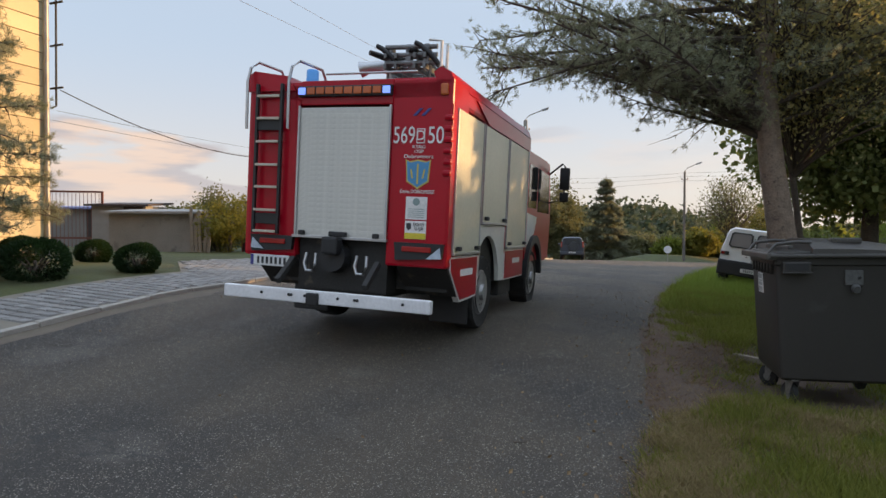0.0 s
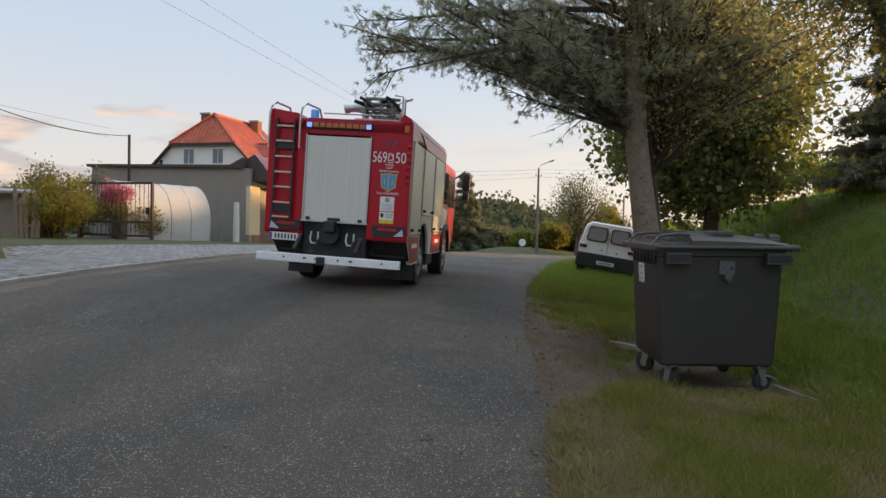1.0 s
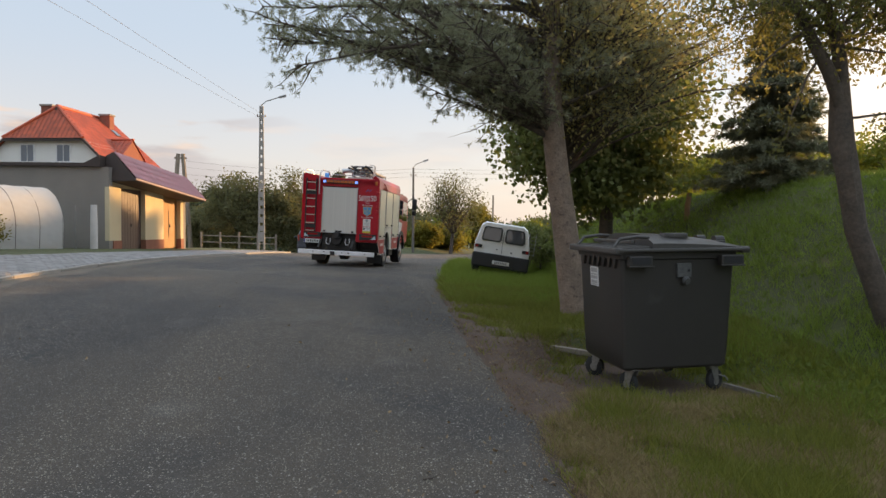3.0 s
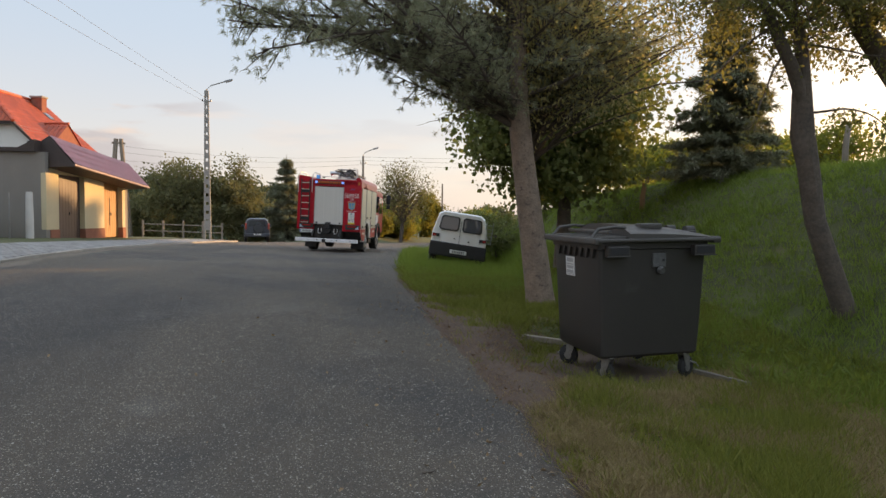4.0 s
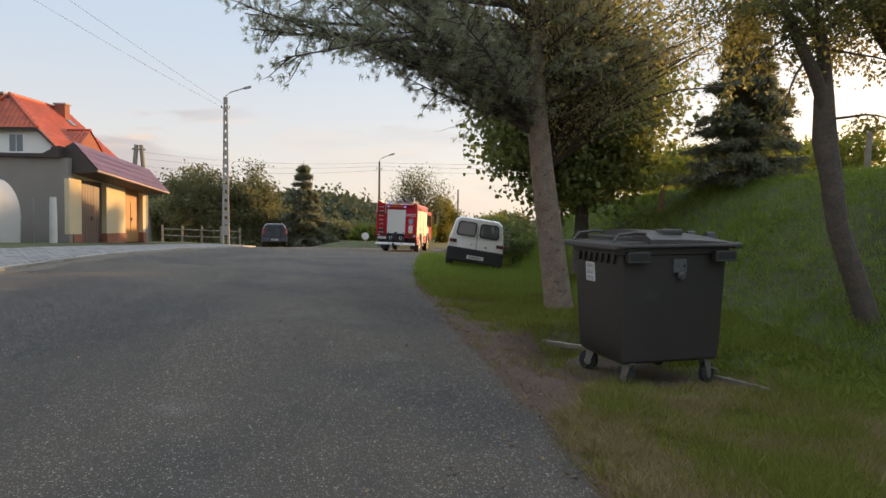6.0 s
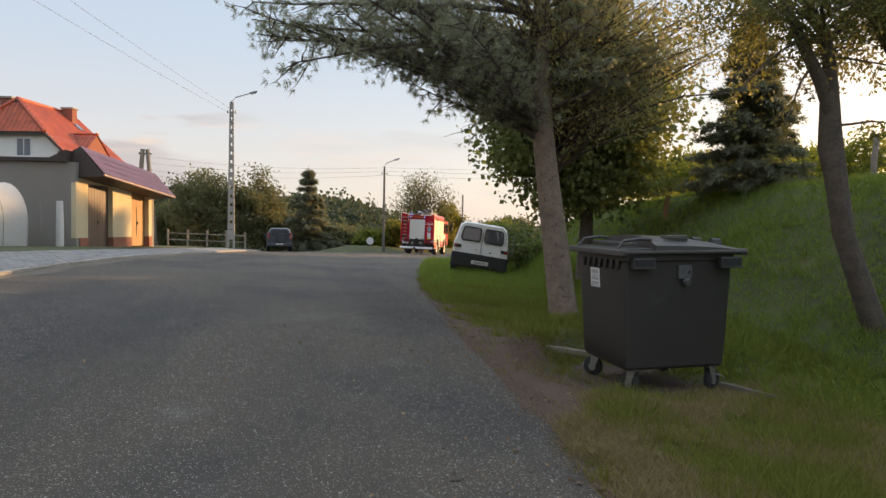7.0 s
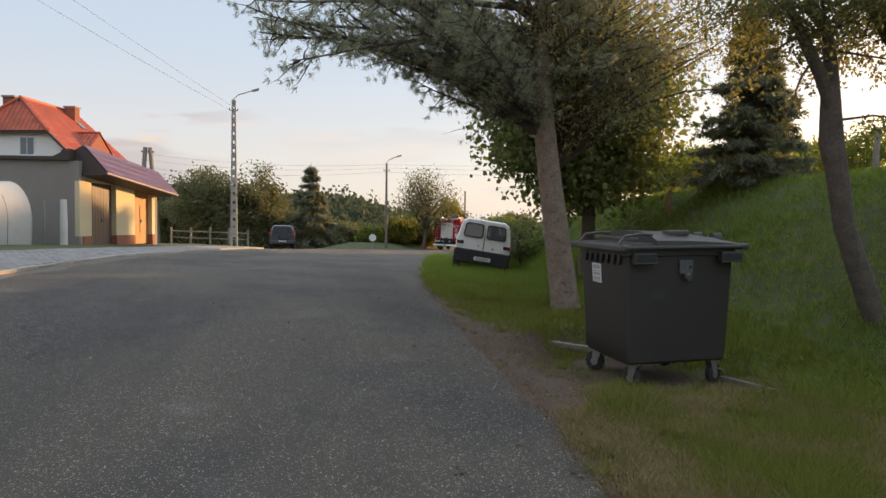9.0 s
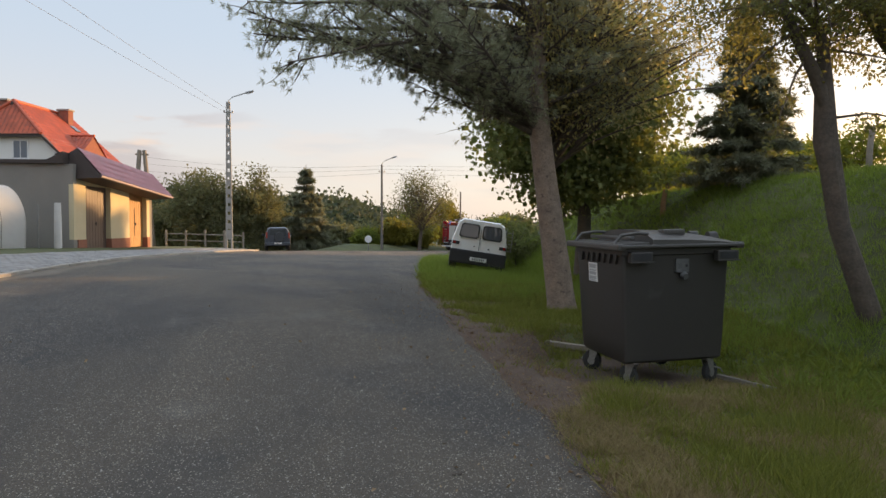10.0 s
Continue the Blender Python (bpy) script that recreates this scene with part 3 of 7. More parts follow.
        P("mud_flap", b, BLACK)
    # markings on the right-hand post
    x0 = 0.87
    lettering("call_number", "569", 0.19, rear(0.69, -0.008, 2.33), LETTER, T, 0.25)
    lettering("call_number", "50", 0.19, rear(1.06, -0.008, 2.33), LETTER, T, 0.18)
    b = B()
    box(b, (0.885, -0.004, 2.33), (0.095, 0.008, 0.16), 0.002)
    cb = P("call_letter_panel", b, LETTER)
    b = B()
    box(b, (0.885, -0.008, 2.33), (0.075, 0.006, 0.14), 0.001)
    part("panel_field", b, RED, cb)
    lettering("call_letter", "D", 0.11, rear(0.885, -0.013, 2.33), LETTER, cb)
    for txt, z, h, w in (("KSRG", 2.21, 0.036, 0.15), ("OSP", 2.16, 0.036, 0.11), ("Dobromierz", 2.105, 0.042, 0.34), ("Gmina DOBROMIERZ", 1.72, 0.04, 0.4)):
        lettering("lettering", txt, h, rear(x0, -0.008, z), LETTER, T, w)
    b = B()
    sh = [(-0.15, 0.15), (-0.1, 0.13), (0, 0.15), (0.1, 0.13), (0.15, 0.15), (0.14, 0.02), (0.13, -0.1), (0.06, -0.14), (0, -0.18), (-0.06, -0.14), (-0.13, -0.1), (-0.14, 0.02)]
    prism(b, [(x0 + u * 0.98, 1.925 + w * 0.98) for u, w in sh], -0.01, 0.0, "y")
    em = P("emblem", b, GOLD, "blue shield emblem with gold edge")
    b = B()
    prism(b, [(x0 + u * 0.87, 1.925 + w * 0.87) for u, w in sh], -0.014, -0.009, "y")
    part("shield_field", b, SHIELD_BLUE, em)
    b = B()
    for dx, h in ((0, 0.22), (-0.07, 0.1), (0.07, 0.1)):
        box(b, (x0 + dx, -0.016, 1.915), (0.018, 0.004, h), 0, (0, 12 * (dx > 0) - 12 * (dx < 0), 0))
    part("shield_charge", b, GOLD, em)
    b = B()
    box(b, (0.87, -0.004, 1.54), (0.25, 0.008, 0.25), 0.002)
    s1 = P("notice", b, LETTER, "white notice with small print")
    b = B()
    rings(b, [(0.87, -0.009, 1.61), (0.87, -0.011, 1.61)], [0.042, 0.042], 16)
    for k in range(5):
        box(b, (0.87, -0.01, 1.53 - 0.022 * k), (0.19, 0.003, 0.006))
    part("print_bar", b, mat("grey_green_print", (0.25, 0.33, 0.32), bump=0), s1)
    b = B()
    box(b, (0.87, -0.004, 1.3), (0.25, 0.008, 0.2), 0.002)
    s2 = P("region_sign", b, LETTER, "white and yellow region sign")
    b = B()
    box(b, (0.87, -0.009, 1.235), (0.248, 0.004, 0.065))
    part("yellow_band", b, YELLOW, s2)
    lettering("sign_text", "DOLNY", 0.035, rear(0.91, -0.01, 1.36), INK, s2, 0.13)
    lettering("sign_text", "\u015aL\u0104SK", 0.035, rear(0.91, -0.01, 1.315), INK, s2, 0.11)
    b = B()
    prism(b, [(0.765, 1.375), (0.82, 1.375), (0.82, 1.32), (0.793, 1.295), (0.765, 1.32)], -0.012, -0.008, "y")
    part("eagle_shield", b, INK, s2)
    b = B()
    for dx, mt_ in ((0, 0), (0.1, 1)):
        prism(b, [(0.78 + dx, 2.55), (0.82 + dx, 2.55), (0.9 + dx, 2.63), (0.86 + dx, 2.63)], -0.01, 0.0, "y")
    P("maker_mark", b, NAVY, "slanted dark blue maker's mark")
    # right side: three shutters and panels
    for y0, y1, zb in ((0.17, 1.24, 1.05), (1.32, 2.62, 1.42), (2.7, 4.08, 1.08)):
        b = B()
        box(b, (1.235, (y0 + y1) / 2, (zb + 2.66) / 2), (0.03, y1 - y0, 2.66 - zb))
        s = P("side_shutter", b, SIDE_SHUTTER, "closed pale aluminium side shutter")
        shutter_slats(s, y0 + 0.03, y1 - 0.03, zb + 0.03, 2.62, SIDE_SHUTTER, pose(1.247, 0, 0) @ Matrix(((0, 1, 0, 0), (1, 0, 0, 0), (0, 0, 1, 0), (0, 0, 0, 1))), 0.06)
        b = B()
        for y in (y0, y1):
            box(b, (1.25, y, (zb + 2.66) / 2), (0.03, 0.016, 2.66 - zb), 0.003)
        box(b, (1.255, (y0 + y1) / 2, zb), (0.05, y1 - y0, 0.03), 0.004)
        part("shutter_rail", b, STEEL, s)
        for y in (y0 + 0.16, y1 - 0.16):
            b = B()
            box(b, (1.28, y, zb + 0.06), (0.05, 0.1, 0.05), 0.012)
            part("latch", b, BLACK, s)
    for y, w, z0 in ((0.085, 0.15, 1.0), (1.28, 0.06, 1.0), (2.66, 0.06, 1.0), (4.16, 0.14, 1.0)):
        b = B()
        box(b, (1.225, y, (z0 + 2.68) / 2), (0.04, w, 2.68 - z0), 0.006)
        P("side_post", b, RED)
    b = B()
    arch = [(1.27, 1.4)] + [(2.66, 1.4), (2.66, 0.62), (2.36, 0.62)] + [(1.73 + 0.63 * math.cos(a), 0.6 + 0.66 * math.sin(a)) for a in np.linspace(0.15, math.pi - 0.15, 12)] + [(1.27, 0.62)]
    prism(b, arch, 1.19, 1.245, "x")
    P("wheel_arch_panel", b, WHITE_PAINT, "white panel round the rear wheel arch")
    for o, lab in (([(0.12, 1.02), (1.24, 1.02), (1.24, 0.5), (0.55, 0.48), (0.16, 0.86)], "red lower panel with a pale border"), ([(2.7, 1.05), (4.05, 1.05), (4.05, 0.6), (2.7, 0.6)], "red lower panel with a pale border")):
        b = B()
        prism(b, o, 1.17, 1.242, "x")
        pn = P("lower_panel", b, LETTER, lab)
        cy, cz = np.mean([p[0] for p in o]), np.mean([p[1] for p in o])
        b = B()
        prism(b, [(cy + (u - cy) * 0.94, cz + (w - cz) * 0.9) for u, w in o], 1.2, 1.25, "x")
        part("panel_skin", b, RED, pn)
        b = B()
        box(b, (1.252, cy + 0.1, cz + 0.05), (0.004, 0.5, 0.08))
        part("marking_bar", b, LETTER, pn)
    # cab
    b = B()
    prism(b, [(4.3, 0.75), (6.75, 0.75), (6.85, 1.6), (6.7, 2.3), (6.5, 2.75), (4.3, 2.75)], -1.2, 1.2, "x")
    bmesh.ops.bevel(b, geom=b.edges[:], offset=0.05, segments=2, affect="EDGES")
    cab = P("cab", b, RED, "red and white double cab")
    for o, x in (([(5.35, 1.7), (6.55, 1.7), (6.42, 2.45), (5.35, 2.5)], 1.2), ([(4.45, 1.75), (5.2, 1.75), (5.2, 2.5), (4.45, 2.5)], 1.2), ([(5.35, 1.7), (6.55, 1.7), (6.42, 2.45), (5.35, 2.5)], -1.2)):
        b = B()
        prism(b, o, x - 0.012, x + 0.012, "x")
        part("side_window", b, WINDOW, cab)
    b = B()
    prism(b, [(4.36, 1.05), (5.1, 1.3), (5.3, 1.6), (4.36, 1.66)], 1.19, 1.209, "x")
    part("white_stripe", b, LETTER, cab)
    b = B()
    ring = [(5.0 + 0.72 * math.cos(a), 0.55 + 0.72 * math.sin(a)) for a in np.linspace(0, math.pi, 14)] + [(5.0 + 0.58 * math.cos(a), 0.55 + 0.58 * math.sin(a)) for a in np.linspace(math.pi, 0, 14)]
    prism(b, ring, 1.0, 1.27, "x")
    part("front_mudguard", b, BLACK, cab)
    b = B()
    box(b, (0, 4.9, 2.86), (1.9, 1.0, 0.2), 0.06)
    part("cab_roof_box", b, RED, cab)
    b = B()
    tube(b, [(1.2, 6.5, 2.5), (1.45, 6.55, 2.72), (1.5, 6.55, 2.66), (1.5, 6.55, 2.0), (1.2, 6.5, 1.92)], 0.02)
    box(b, (1.5, 6.57, 2.42), (0.2, 0.08, 0.45), 0.03)
    box(b, (1.5, 6.57, 2.05), (0.18, 0.08, 0.2), 0.03)
    P("mirror", b, BLACK, sm=True)
    b = B()
    box(b, (0, 3.3, 0.62), (0.9, 6.4, 0.26), 0.01)
    rings(b, [(-0.9, 1.73, 0.5), (0.9, 1.73, 0.5)], [0.09, 0.09], 10)
    rings(b, [(-0.9, 5.0, 0.5), (0.9, 5.0, 0.5)], [0.08, 0.08], 10)
    box(b, (0.95, 3.2, 0.55), (0.4, 0.8, 0.4), 0.03)
    P("chassis", b, CHASSIS)
    W = [wheel(T, 1.03, 1.73, side=1), wheel(T, -1.03, 1.73, side=-1), wheel(T, 1.05, 5.0, side=1), wheel(T, -1.05, 5.0, side=-1)]
    # roof gear
    b = B()
    for y in (0.2, 1.4, 2.6, 3.9):
        for x in (-0.95, 0.95):
            tube(b, [(x, y, 2.95), (x, y, 3.07)], 0.012)
    for x in (-0.95, 0.95):
        tube(b, [(x, 0.2, 3.07), (x, 3.9, 3.07)], 0.014)
    tube(b, [(-0.4, 0.15, 3.07), (0.75, 0.15, 3.07)], 0.014)
    P("roof_rail", b, STEEL, sm=True)
    b = B()
    for x in (0.3, 0.82):
        tube(b, [(x, 0.35, 2.95), (x, 0.35, 3.36)], 0.016)
        tube(b, [(x, 3.2, 2.95), (x, 3.2, 3.3)], 0.016)
    for x in (0.32, 0.45, 0.68, 0.8):
        for z in (3.15, 3.27):
            box(b, (x, 1.8, z), (0.035, 3.2, 0.06), 0.006)
    for k in range(10):
        tube(b, [(0.32, 0.35 + 0.32 * k, 3.15), (0.8, 0.35 + 0.32 * k, 3.15)], 0.014, 6)
        tube(b, [(0.32, 0.35 + 0.32 * k, 3.27), (0.8, 0.35 + 0.32 * k, 3.27)], 0.014, 6)
    P("extension_ladder", b, mat("weathered_ladder_metal", (0.2, 0.2, 0.2), (0.1, 0.1, 0.1), rough=0.4, metal=0.6), "grey extension ladder on the roof")
    for x, z in ((0.22, 3.3), (0.7, 3.32)):
        b = B()
        rings(b, [(x - 0.1, 0.22, z + 0.02), (x + 0.02, 0.4, z), (x + 0.06, 0.6, z - 0.02)], [0.03, 0.04, 0.035], 10)
        P("ladder_foot", b, BLACK, sm=True)
    b = B()
    for z in (3.2, 3.29, 3.38):
        rings(b, [(0.3, 0.26, z), (0.92, 0.3, z)], [0.028, 0.028], 10)
    for x in (0.36, 0.58, 0.8):
        box(b, (x, 0.3, 3.29), (0.07, 0.08, 0.24), 0.015)
    P("ladder_roller", b, mat("worn_grey_metal", (0.24, 0.24, 0.25), (0.12, 0.12, 0.12), rough=0.4, metal=0.5), "grey rollers and clamps of the ladder rack")
    b = B()
    tube(b, [(0.97, 0.3, 2.95), (0.97, 0.3, 3.44), (0.82, 0.3, 3.46)], 0.018)
    tube(b, [(0.97, 0.5, 2.95), (0.97, 0.5, 3.44)], 0.018)
    P("rack_upright", b, LETTER, "pale upright of the ladder rack", True)
    for x, z in ((0.27, 3.36), (0.74, 3.38)):
        b = B()
        rings(b, [(x - 0.06, 0.2, z + 0.03), (x, 0.22, z), (x + 0.12, 0.26, z - 0.1), (x + 0.2, 0.3, z - 0.2)], [0.025, 0.03, 0.034, 0.03], 10)
        P("rack_bracket", b, BLACK, sm=True)
    b = B()
    rings(b, [(0.2, 0.7, 2.95), (0.2, 0.7, 3.2), (0.1, 0.65, 3.27), (-0.06, 0.6, 3.25), (-0.17, 0.58, 3.22)], [0.07, 0.07, 0.08, 0.07, 0.1], 12)
    P("water_monitor", b, STEEL, "grey roof water monitor", True)
    b = B()
    box(b, (0.5, 0.6, 3.0), (0.8, 0.6, 0.08), 0.02)
    P("roof_box", b, WHITE_PAINT)
    return T, W


truck, truck_wheels = fire_engine()

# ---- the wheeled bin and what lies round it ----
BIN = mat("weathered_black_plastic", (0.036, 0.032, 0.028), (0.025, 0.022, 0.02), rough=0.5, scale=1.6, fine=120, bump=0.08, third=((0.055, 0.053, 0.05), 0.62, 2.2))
# lid plastic is about twice as pale as the body's
LID = mat("lighter_lid_plastic", (0.072, 0.066, 0.06), (0.048, 0.044, 0.04), rough=0.42, scale=2.0, fine=110, bump=0.08)
GALV = mat("galvanised_steel", (0.34, 0.33, 0.31), (0.22, 0.21, 0.2), rough=0.5, metal=0.7, fine=50)
CONCRETE = mat("old_concrete", (0.36, 0.34, 0.31), (0.24, 0.23, 0.21), rough=0.9, scale=3, fine=60, bump=0.4, third=((0.14, 0.13, 0.11), 0.6, 3))
WOOD = mat("grey_weathered_wood", (0.3, 0.25, 0.2), (0.18, 0.15, 0.12), rough=0.85, scale=6, fine=70, bump=0.4)


def waste_bin():
    T = thing("waste_container", pose(2.72, 5.74, 0.0, 0.6, -1.0, 1.0) @ Matrix.Diagonal((1.03, 1.1, 1.1, 1)), "large dark grey plastic wheeled waste container with domed lid", "waste bin")
    P = lambda n, b, m, lab="", sm=False, par=None: part(n, b, m, par or T, lab, sm)
    b = B()

    def loop(hx, hy, z, r=0.035):
        out = []
        for cx, cy, a0 in ((hx - r, -hy + r, -90), (hx - r, hy - r, 0), (-hx + r, hy - r, 90), (-hx + r, -hy + r, 180)):
            for k in range(4):
                a = radians(a0 + 30 * k)
                out.append(b.verts.new((cx + r * math.cos(a), cy + r * math.sin(a), z)))
        return out
    lv = [loop(0.53, 0.43, 0.2), loop(0.55, 0.455, 0.225), loop(0.56, 0.465, 0.4), loop(0.6, 0.49, 1.22), loop(0.62, 0.51, 1.23), loop(0.62, 0.51, 1.29)]
    b.faces.new(lv[0][::-1])
    for p, q in zip(lv, lv[1:]):
        for k in range(16):
            b.faces.new((p[k], p[(k + 1) % 16], q[(k + 1) % 16], q[k]))
    b.faces.new(lv[-1])
    P("body", b, BIN, "", True)
    for k in range(7):                                    # ribs under the rim of the short sides
        for x in (-0.605, 0.605):
            b = B()
            prism(b, [(-0.42 + k * 0.12, 1.235), (-0.35 + k * 0.12, 1.235), (-0.385 + k * 0.12, 1.14)], x - 0.02, x + 0.02, "x")
            P("rim_rib", b, BIN)
    for x in (-0.44, 0.52):
        b = B()
        box(b, (x, -0.545, 1.21), (0.24, 0.07, 0.1), 0.012)
        hd = P("grip", b, BIN)
        b = B()
        box(b, (x, -0.582, 1.165), (0.25, 0.03, 0.012), 0.004)
        part("grip_lip", b, BIN, hd)
        # flat black plate on the grip: the hollow's shade as colour, nothing is cut
        b = B()
        box(b, (x, -0.583, 1.215), (0.19, 0.004, 0.06))
        part("grip_hollow_shade", b, BLACK, hd)
    b = B()
    box(b, (0.05, -0.495, 1.12), (0.15, 0.03, 0.13), 0.008)
    rings(b, [(0.06, -0.51, 1.03), (0.06, -0.55, 1.02)], [0.04, 0.03], 10)
    lk = P("lock_plate", b, mat("worn_grey_plastic", (0.1, 0.1, 0.095), (0.055, 0.055, 0.055), rough=0.6), "worn grey lock plate")
    b = B()
    rings(b, [(0.09, -0.514, 1.12), (0.09, -0.522, 1.12)], [0.013, 0.013], 10)
    part("keyhole", b, BLACK, lk)
    # lid: a dome that falls to the right, with a sunk flap at its left end
    b = B()
    n, rows = 14, []
    for i in range(n + 1):
        u = i / n
        x = -0.3 + 0.96 * u
        row = []
        for j in range(9):
            w = j / 8
            y = -0.54 + 1.08 * w
            h = (0.155 - 0.1 * u ** 2.2) * (1 - abs(2 * w - 1) ** 3.5 * 0.55)
            row.append(b.verts.new((x, y, 1.3 + h)))
        rows.append(row)
    low = [[b.verts.new((v.co.x, v.co.y, 1.295)) for v in row] for row in rows]
    for i in range(n):
        for j in range(8):
            b.faces.new((rows[i][j], rows[i + 1][j], rows[i + 1][j + 1], rows[i][j + 1]))
        for j in (0, 8):
            b.faces.new((rows[i][j], rows[i + 1][j], low[i + 1][j], low[i][j]))
    for i in (0, n):
        for j in range(8):
            b.faces.new((rows[i][j], rows[i][j + 1], low[i][j + 1], low[i][j]))
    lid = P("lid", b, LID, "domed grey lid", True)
    b = B()
    box(b, (0.02, -0.55, 1.31), (1.36, 0.06, 0.03), 0.01)
    box(b, (0.02, 0.55, 1.305), (1.36, 0.06, 0.055), 0.015)
    for x in (-0.65, 0.67):
        box(b, (x, 0, 1.305), (0.09, 1.14, 0.06), 0.015)
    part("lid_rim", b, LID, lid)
    b = B()
    box(b, (-0.47, 0, 1.33), (0.34, 1.0, 0.03), 0.01)
    part("sunk_flap", b, LID, lid)
    b = B()
    for y in (-0.42, 0.42):
        tube(b, [(-0.66, y, 1.32), (-0.58, y, 1.41), (-0.4, y, 1.43), (-0.28, y, 1.42)], 0.016)
    box(b, (-0.45, 0.0, 1.38), (0.05, 0.84, 0.035), 0.01)
    part("lid_handle", b, LID, lid)
    b = B()
    box(b, (0.02, -0.36, 1.435), (0.25, 0.1, 0.05), 0.012)
    box(b, (0.02, -0.415, 1.43), (0.17, 0.01, 0.02))
    part("lid_grip", b, LID, lid)
    b = B()
    for y in (-0.12, 0.2):
        rings(b, [(0.62, y, 1.38), (0.72, y, 1.38)], [0.045, 0.045], 10)
    box(b, (0.63, 0.05, 1.35), (0.16, 0.5, 0.06), 0.015)
    part("lid_hinge", b, BIN, lid)
    b = B()
    box(b, (-0.594, 0.12, 1.03), (0.006, 0.19, 0.19), 0.001, (0, -3.0, 0))
    st = P("sticker", b, PLATE, "white paper sticker")
    b = B()
    for k, (z, h) in enumerate(((1.09, 0.04), (1.05, 0.012), (1.02, 0.03), (0.975, 0.03), (0.95, 0.01))):
        box(b, (-0.5965 + (1.03 - z) * 0.05, 0.12, z), (0.006, 0.14, h), 0, (0, -3.0, 0))
    part("print_bar", b, mat("faded_print", (0.4, 0.4, 0.39), bump=0), st)
    for k, (x, y) in enumerate(((-0.42, -0.38), (0.43, -0.38), (-0.42, 0.38), (0.43, 0.38))):
        a = (20, -70, 40, 10)[k]
        e = new("caster")
        e.parent, e.matrix_basis = T, pose(x, y, -0.046, 0, 0, a)
        b = B()
        rings(b, [(-0.028, 0.05, 0.105), (-0.02, 0.05, 0.105), (0.02, 0.05, 0.105), (0.028, 0.05, 0.105)], [0.095, 0.105, 0.105, 0.095], 22)
        part("tyre", b, RUBBER, e, "", True)
        b = B()
        rings(b, [(-0.03, 0.05, 0.098), (0.03, 0.05, 0.098)], [0.042, 0.042], 16)
        part("hub", b, GALV, e, "", True)
        b = B()
        for s in (-1, 1):
            prism(b, [(-0.05, 0.25), (0.06, 0.25), (0.075, 0.08), (0.03, 0.07)], s * 0.034 - 0.003, s * 0.034 + 0.003, "x")
        box(b, (0, 0.0, 0.246), (0.1, 0.12, 0.012), 0.003)
        part("fork", b, GALV, e)
        b = B()
        tube(b, [(0.04, 0.06, 0.16), (0.05, 0.16, 0.13), (0.05, 0.2, 0.09)], 0.008)
        part("brake_pedal", b, GALV, e)
    return T


waste_bin()


def slab(name, a, c, w, h, material, label, cat="slab"):
    a, c = Vector(a), Vector(c)
    d = c - a
    b = B()
    n, prev = 8, None
    box(b, (0, 0, 0), (d.length, w, h), min(w, h) * 0.15)
    for v in b.verts:
        v.co += Vector((0, noise.noise(v.co * 7) * 0.01, noise.noise(v.co * 5 + Vector((3, 1, 0))) * 0.008))
    ob = part(name, b, material)
    m = (a + c) / 2
    ob.matrix_basis = pose(m.x, m.y, m.z, 0, -math.degrees(math.asin(d.z / d.length)), math.degrees(math.atan2(d.y, d.x)))
    return tagged(ob, label, cat)


SUNK = mat("soiled_concrete", (0.13, 0.112, 0.088), (0.075, 0.063, 0.05), rough=0.95, scale=5, fine=60, bump=0.5)
slab("wooden_beam", (2.02, 7.2, land(2.2, 7.2) + 0.03), (2.75, 7.05, land(2.6, 7.1) + 0.03), 0.1, 0.07, WOOD, "grey weathered wooden beam lying on bare soil", "beam")
slab("concrete_kerb_piece", (3.37, 5.41, land(3.37, 5.41) + 0.045), (3.39, 4.56, land(3.39, 4.56) + 0.045), 0.05, 0.05, mat("weathered_edging", (0.2, 0.18, 0.15), (0.12, 0.1, 0.085), rough=0.95, scale=5, fine=60, bump=0.5), "broken narrow concrete edging lying in the grass", "edging")
slab("concrete_slab", (1.75, 5.2, land(1.95, 5.2) + 0.0), (2.15, 5.25, land(1.95, 5.2) + 0.0), 0.3, 0.06, SUNK, "flat broken concrete slab half sunk in soil")
slab("concrete_slab", (2.85, 4.72, land(3.1, 4.7) - 0.01), (3.4, 4.68, land(3.1, 4.7) - 0.01), 0.14, 0.05, SUNK, "narrow concrete slab overgrown with grass")


# ---- parked vehicles ----
VAN_WHITE = mat("dull_white_car_paint", (0.82, 0.81, 0.78), (0.74, 0.73, 0.7), rough=0.35, scale=1.5, fine=25, bump=0.0, third=((0.6, 0.57, 0.52), 0.7, 2.5))
CAR_GREY = mat("dark_blue_grey_paint", (0.05, 0.06, 0.075), (0.035, 0.042, 0.055), rough=0.28, scale=2, fine=20, bump=0, coat=0.4)


def car_wheel(parent, x, y, r, w, side):
    e = new("wheel")
    e.parent, e.matrix_basis = parent, pose(x, y, r)
    b = B()
    rings(b, [(-w / 2, 0, 0), (-w * 0.42, 0, 0), (w * 0.42, 0, 0), (w / 2, 0, 0)], [r * 0.9, r, r, r * 0.9], 24)
    part("tyre", b, RUBBER, e, "", True)
    b = B()
    rings(b, [(side * w * 0.3, 0, 0), (side * w * 0.53, 0, 0)], [r * 0.62, r * 0.58], 20)
    part("rim", b, RIM, e, "", True)


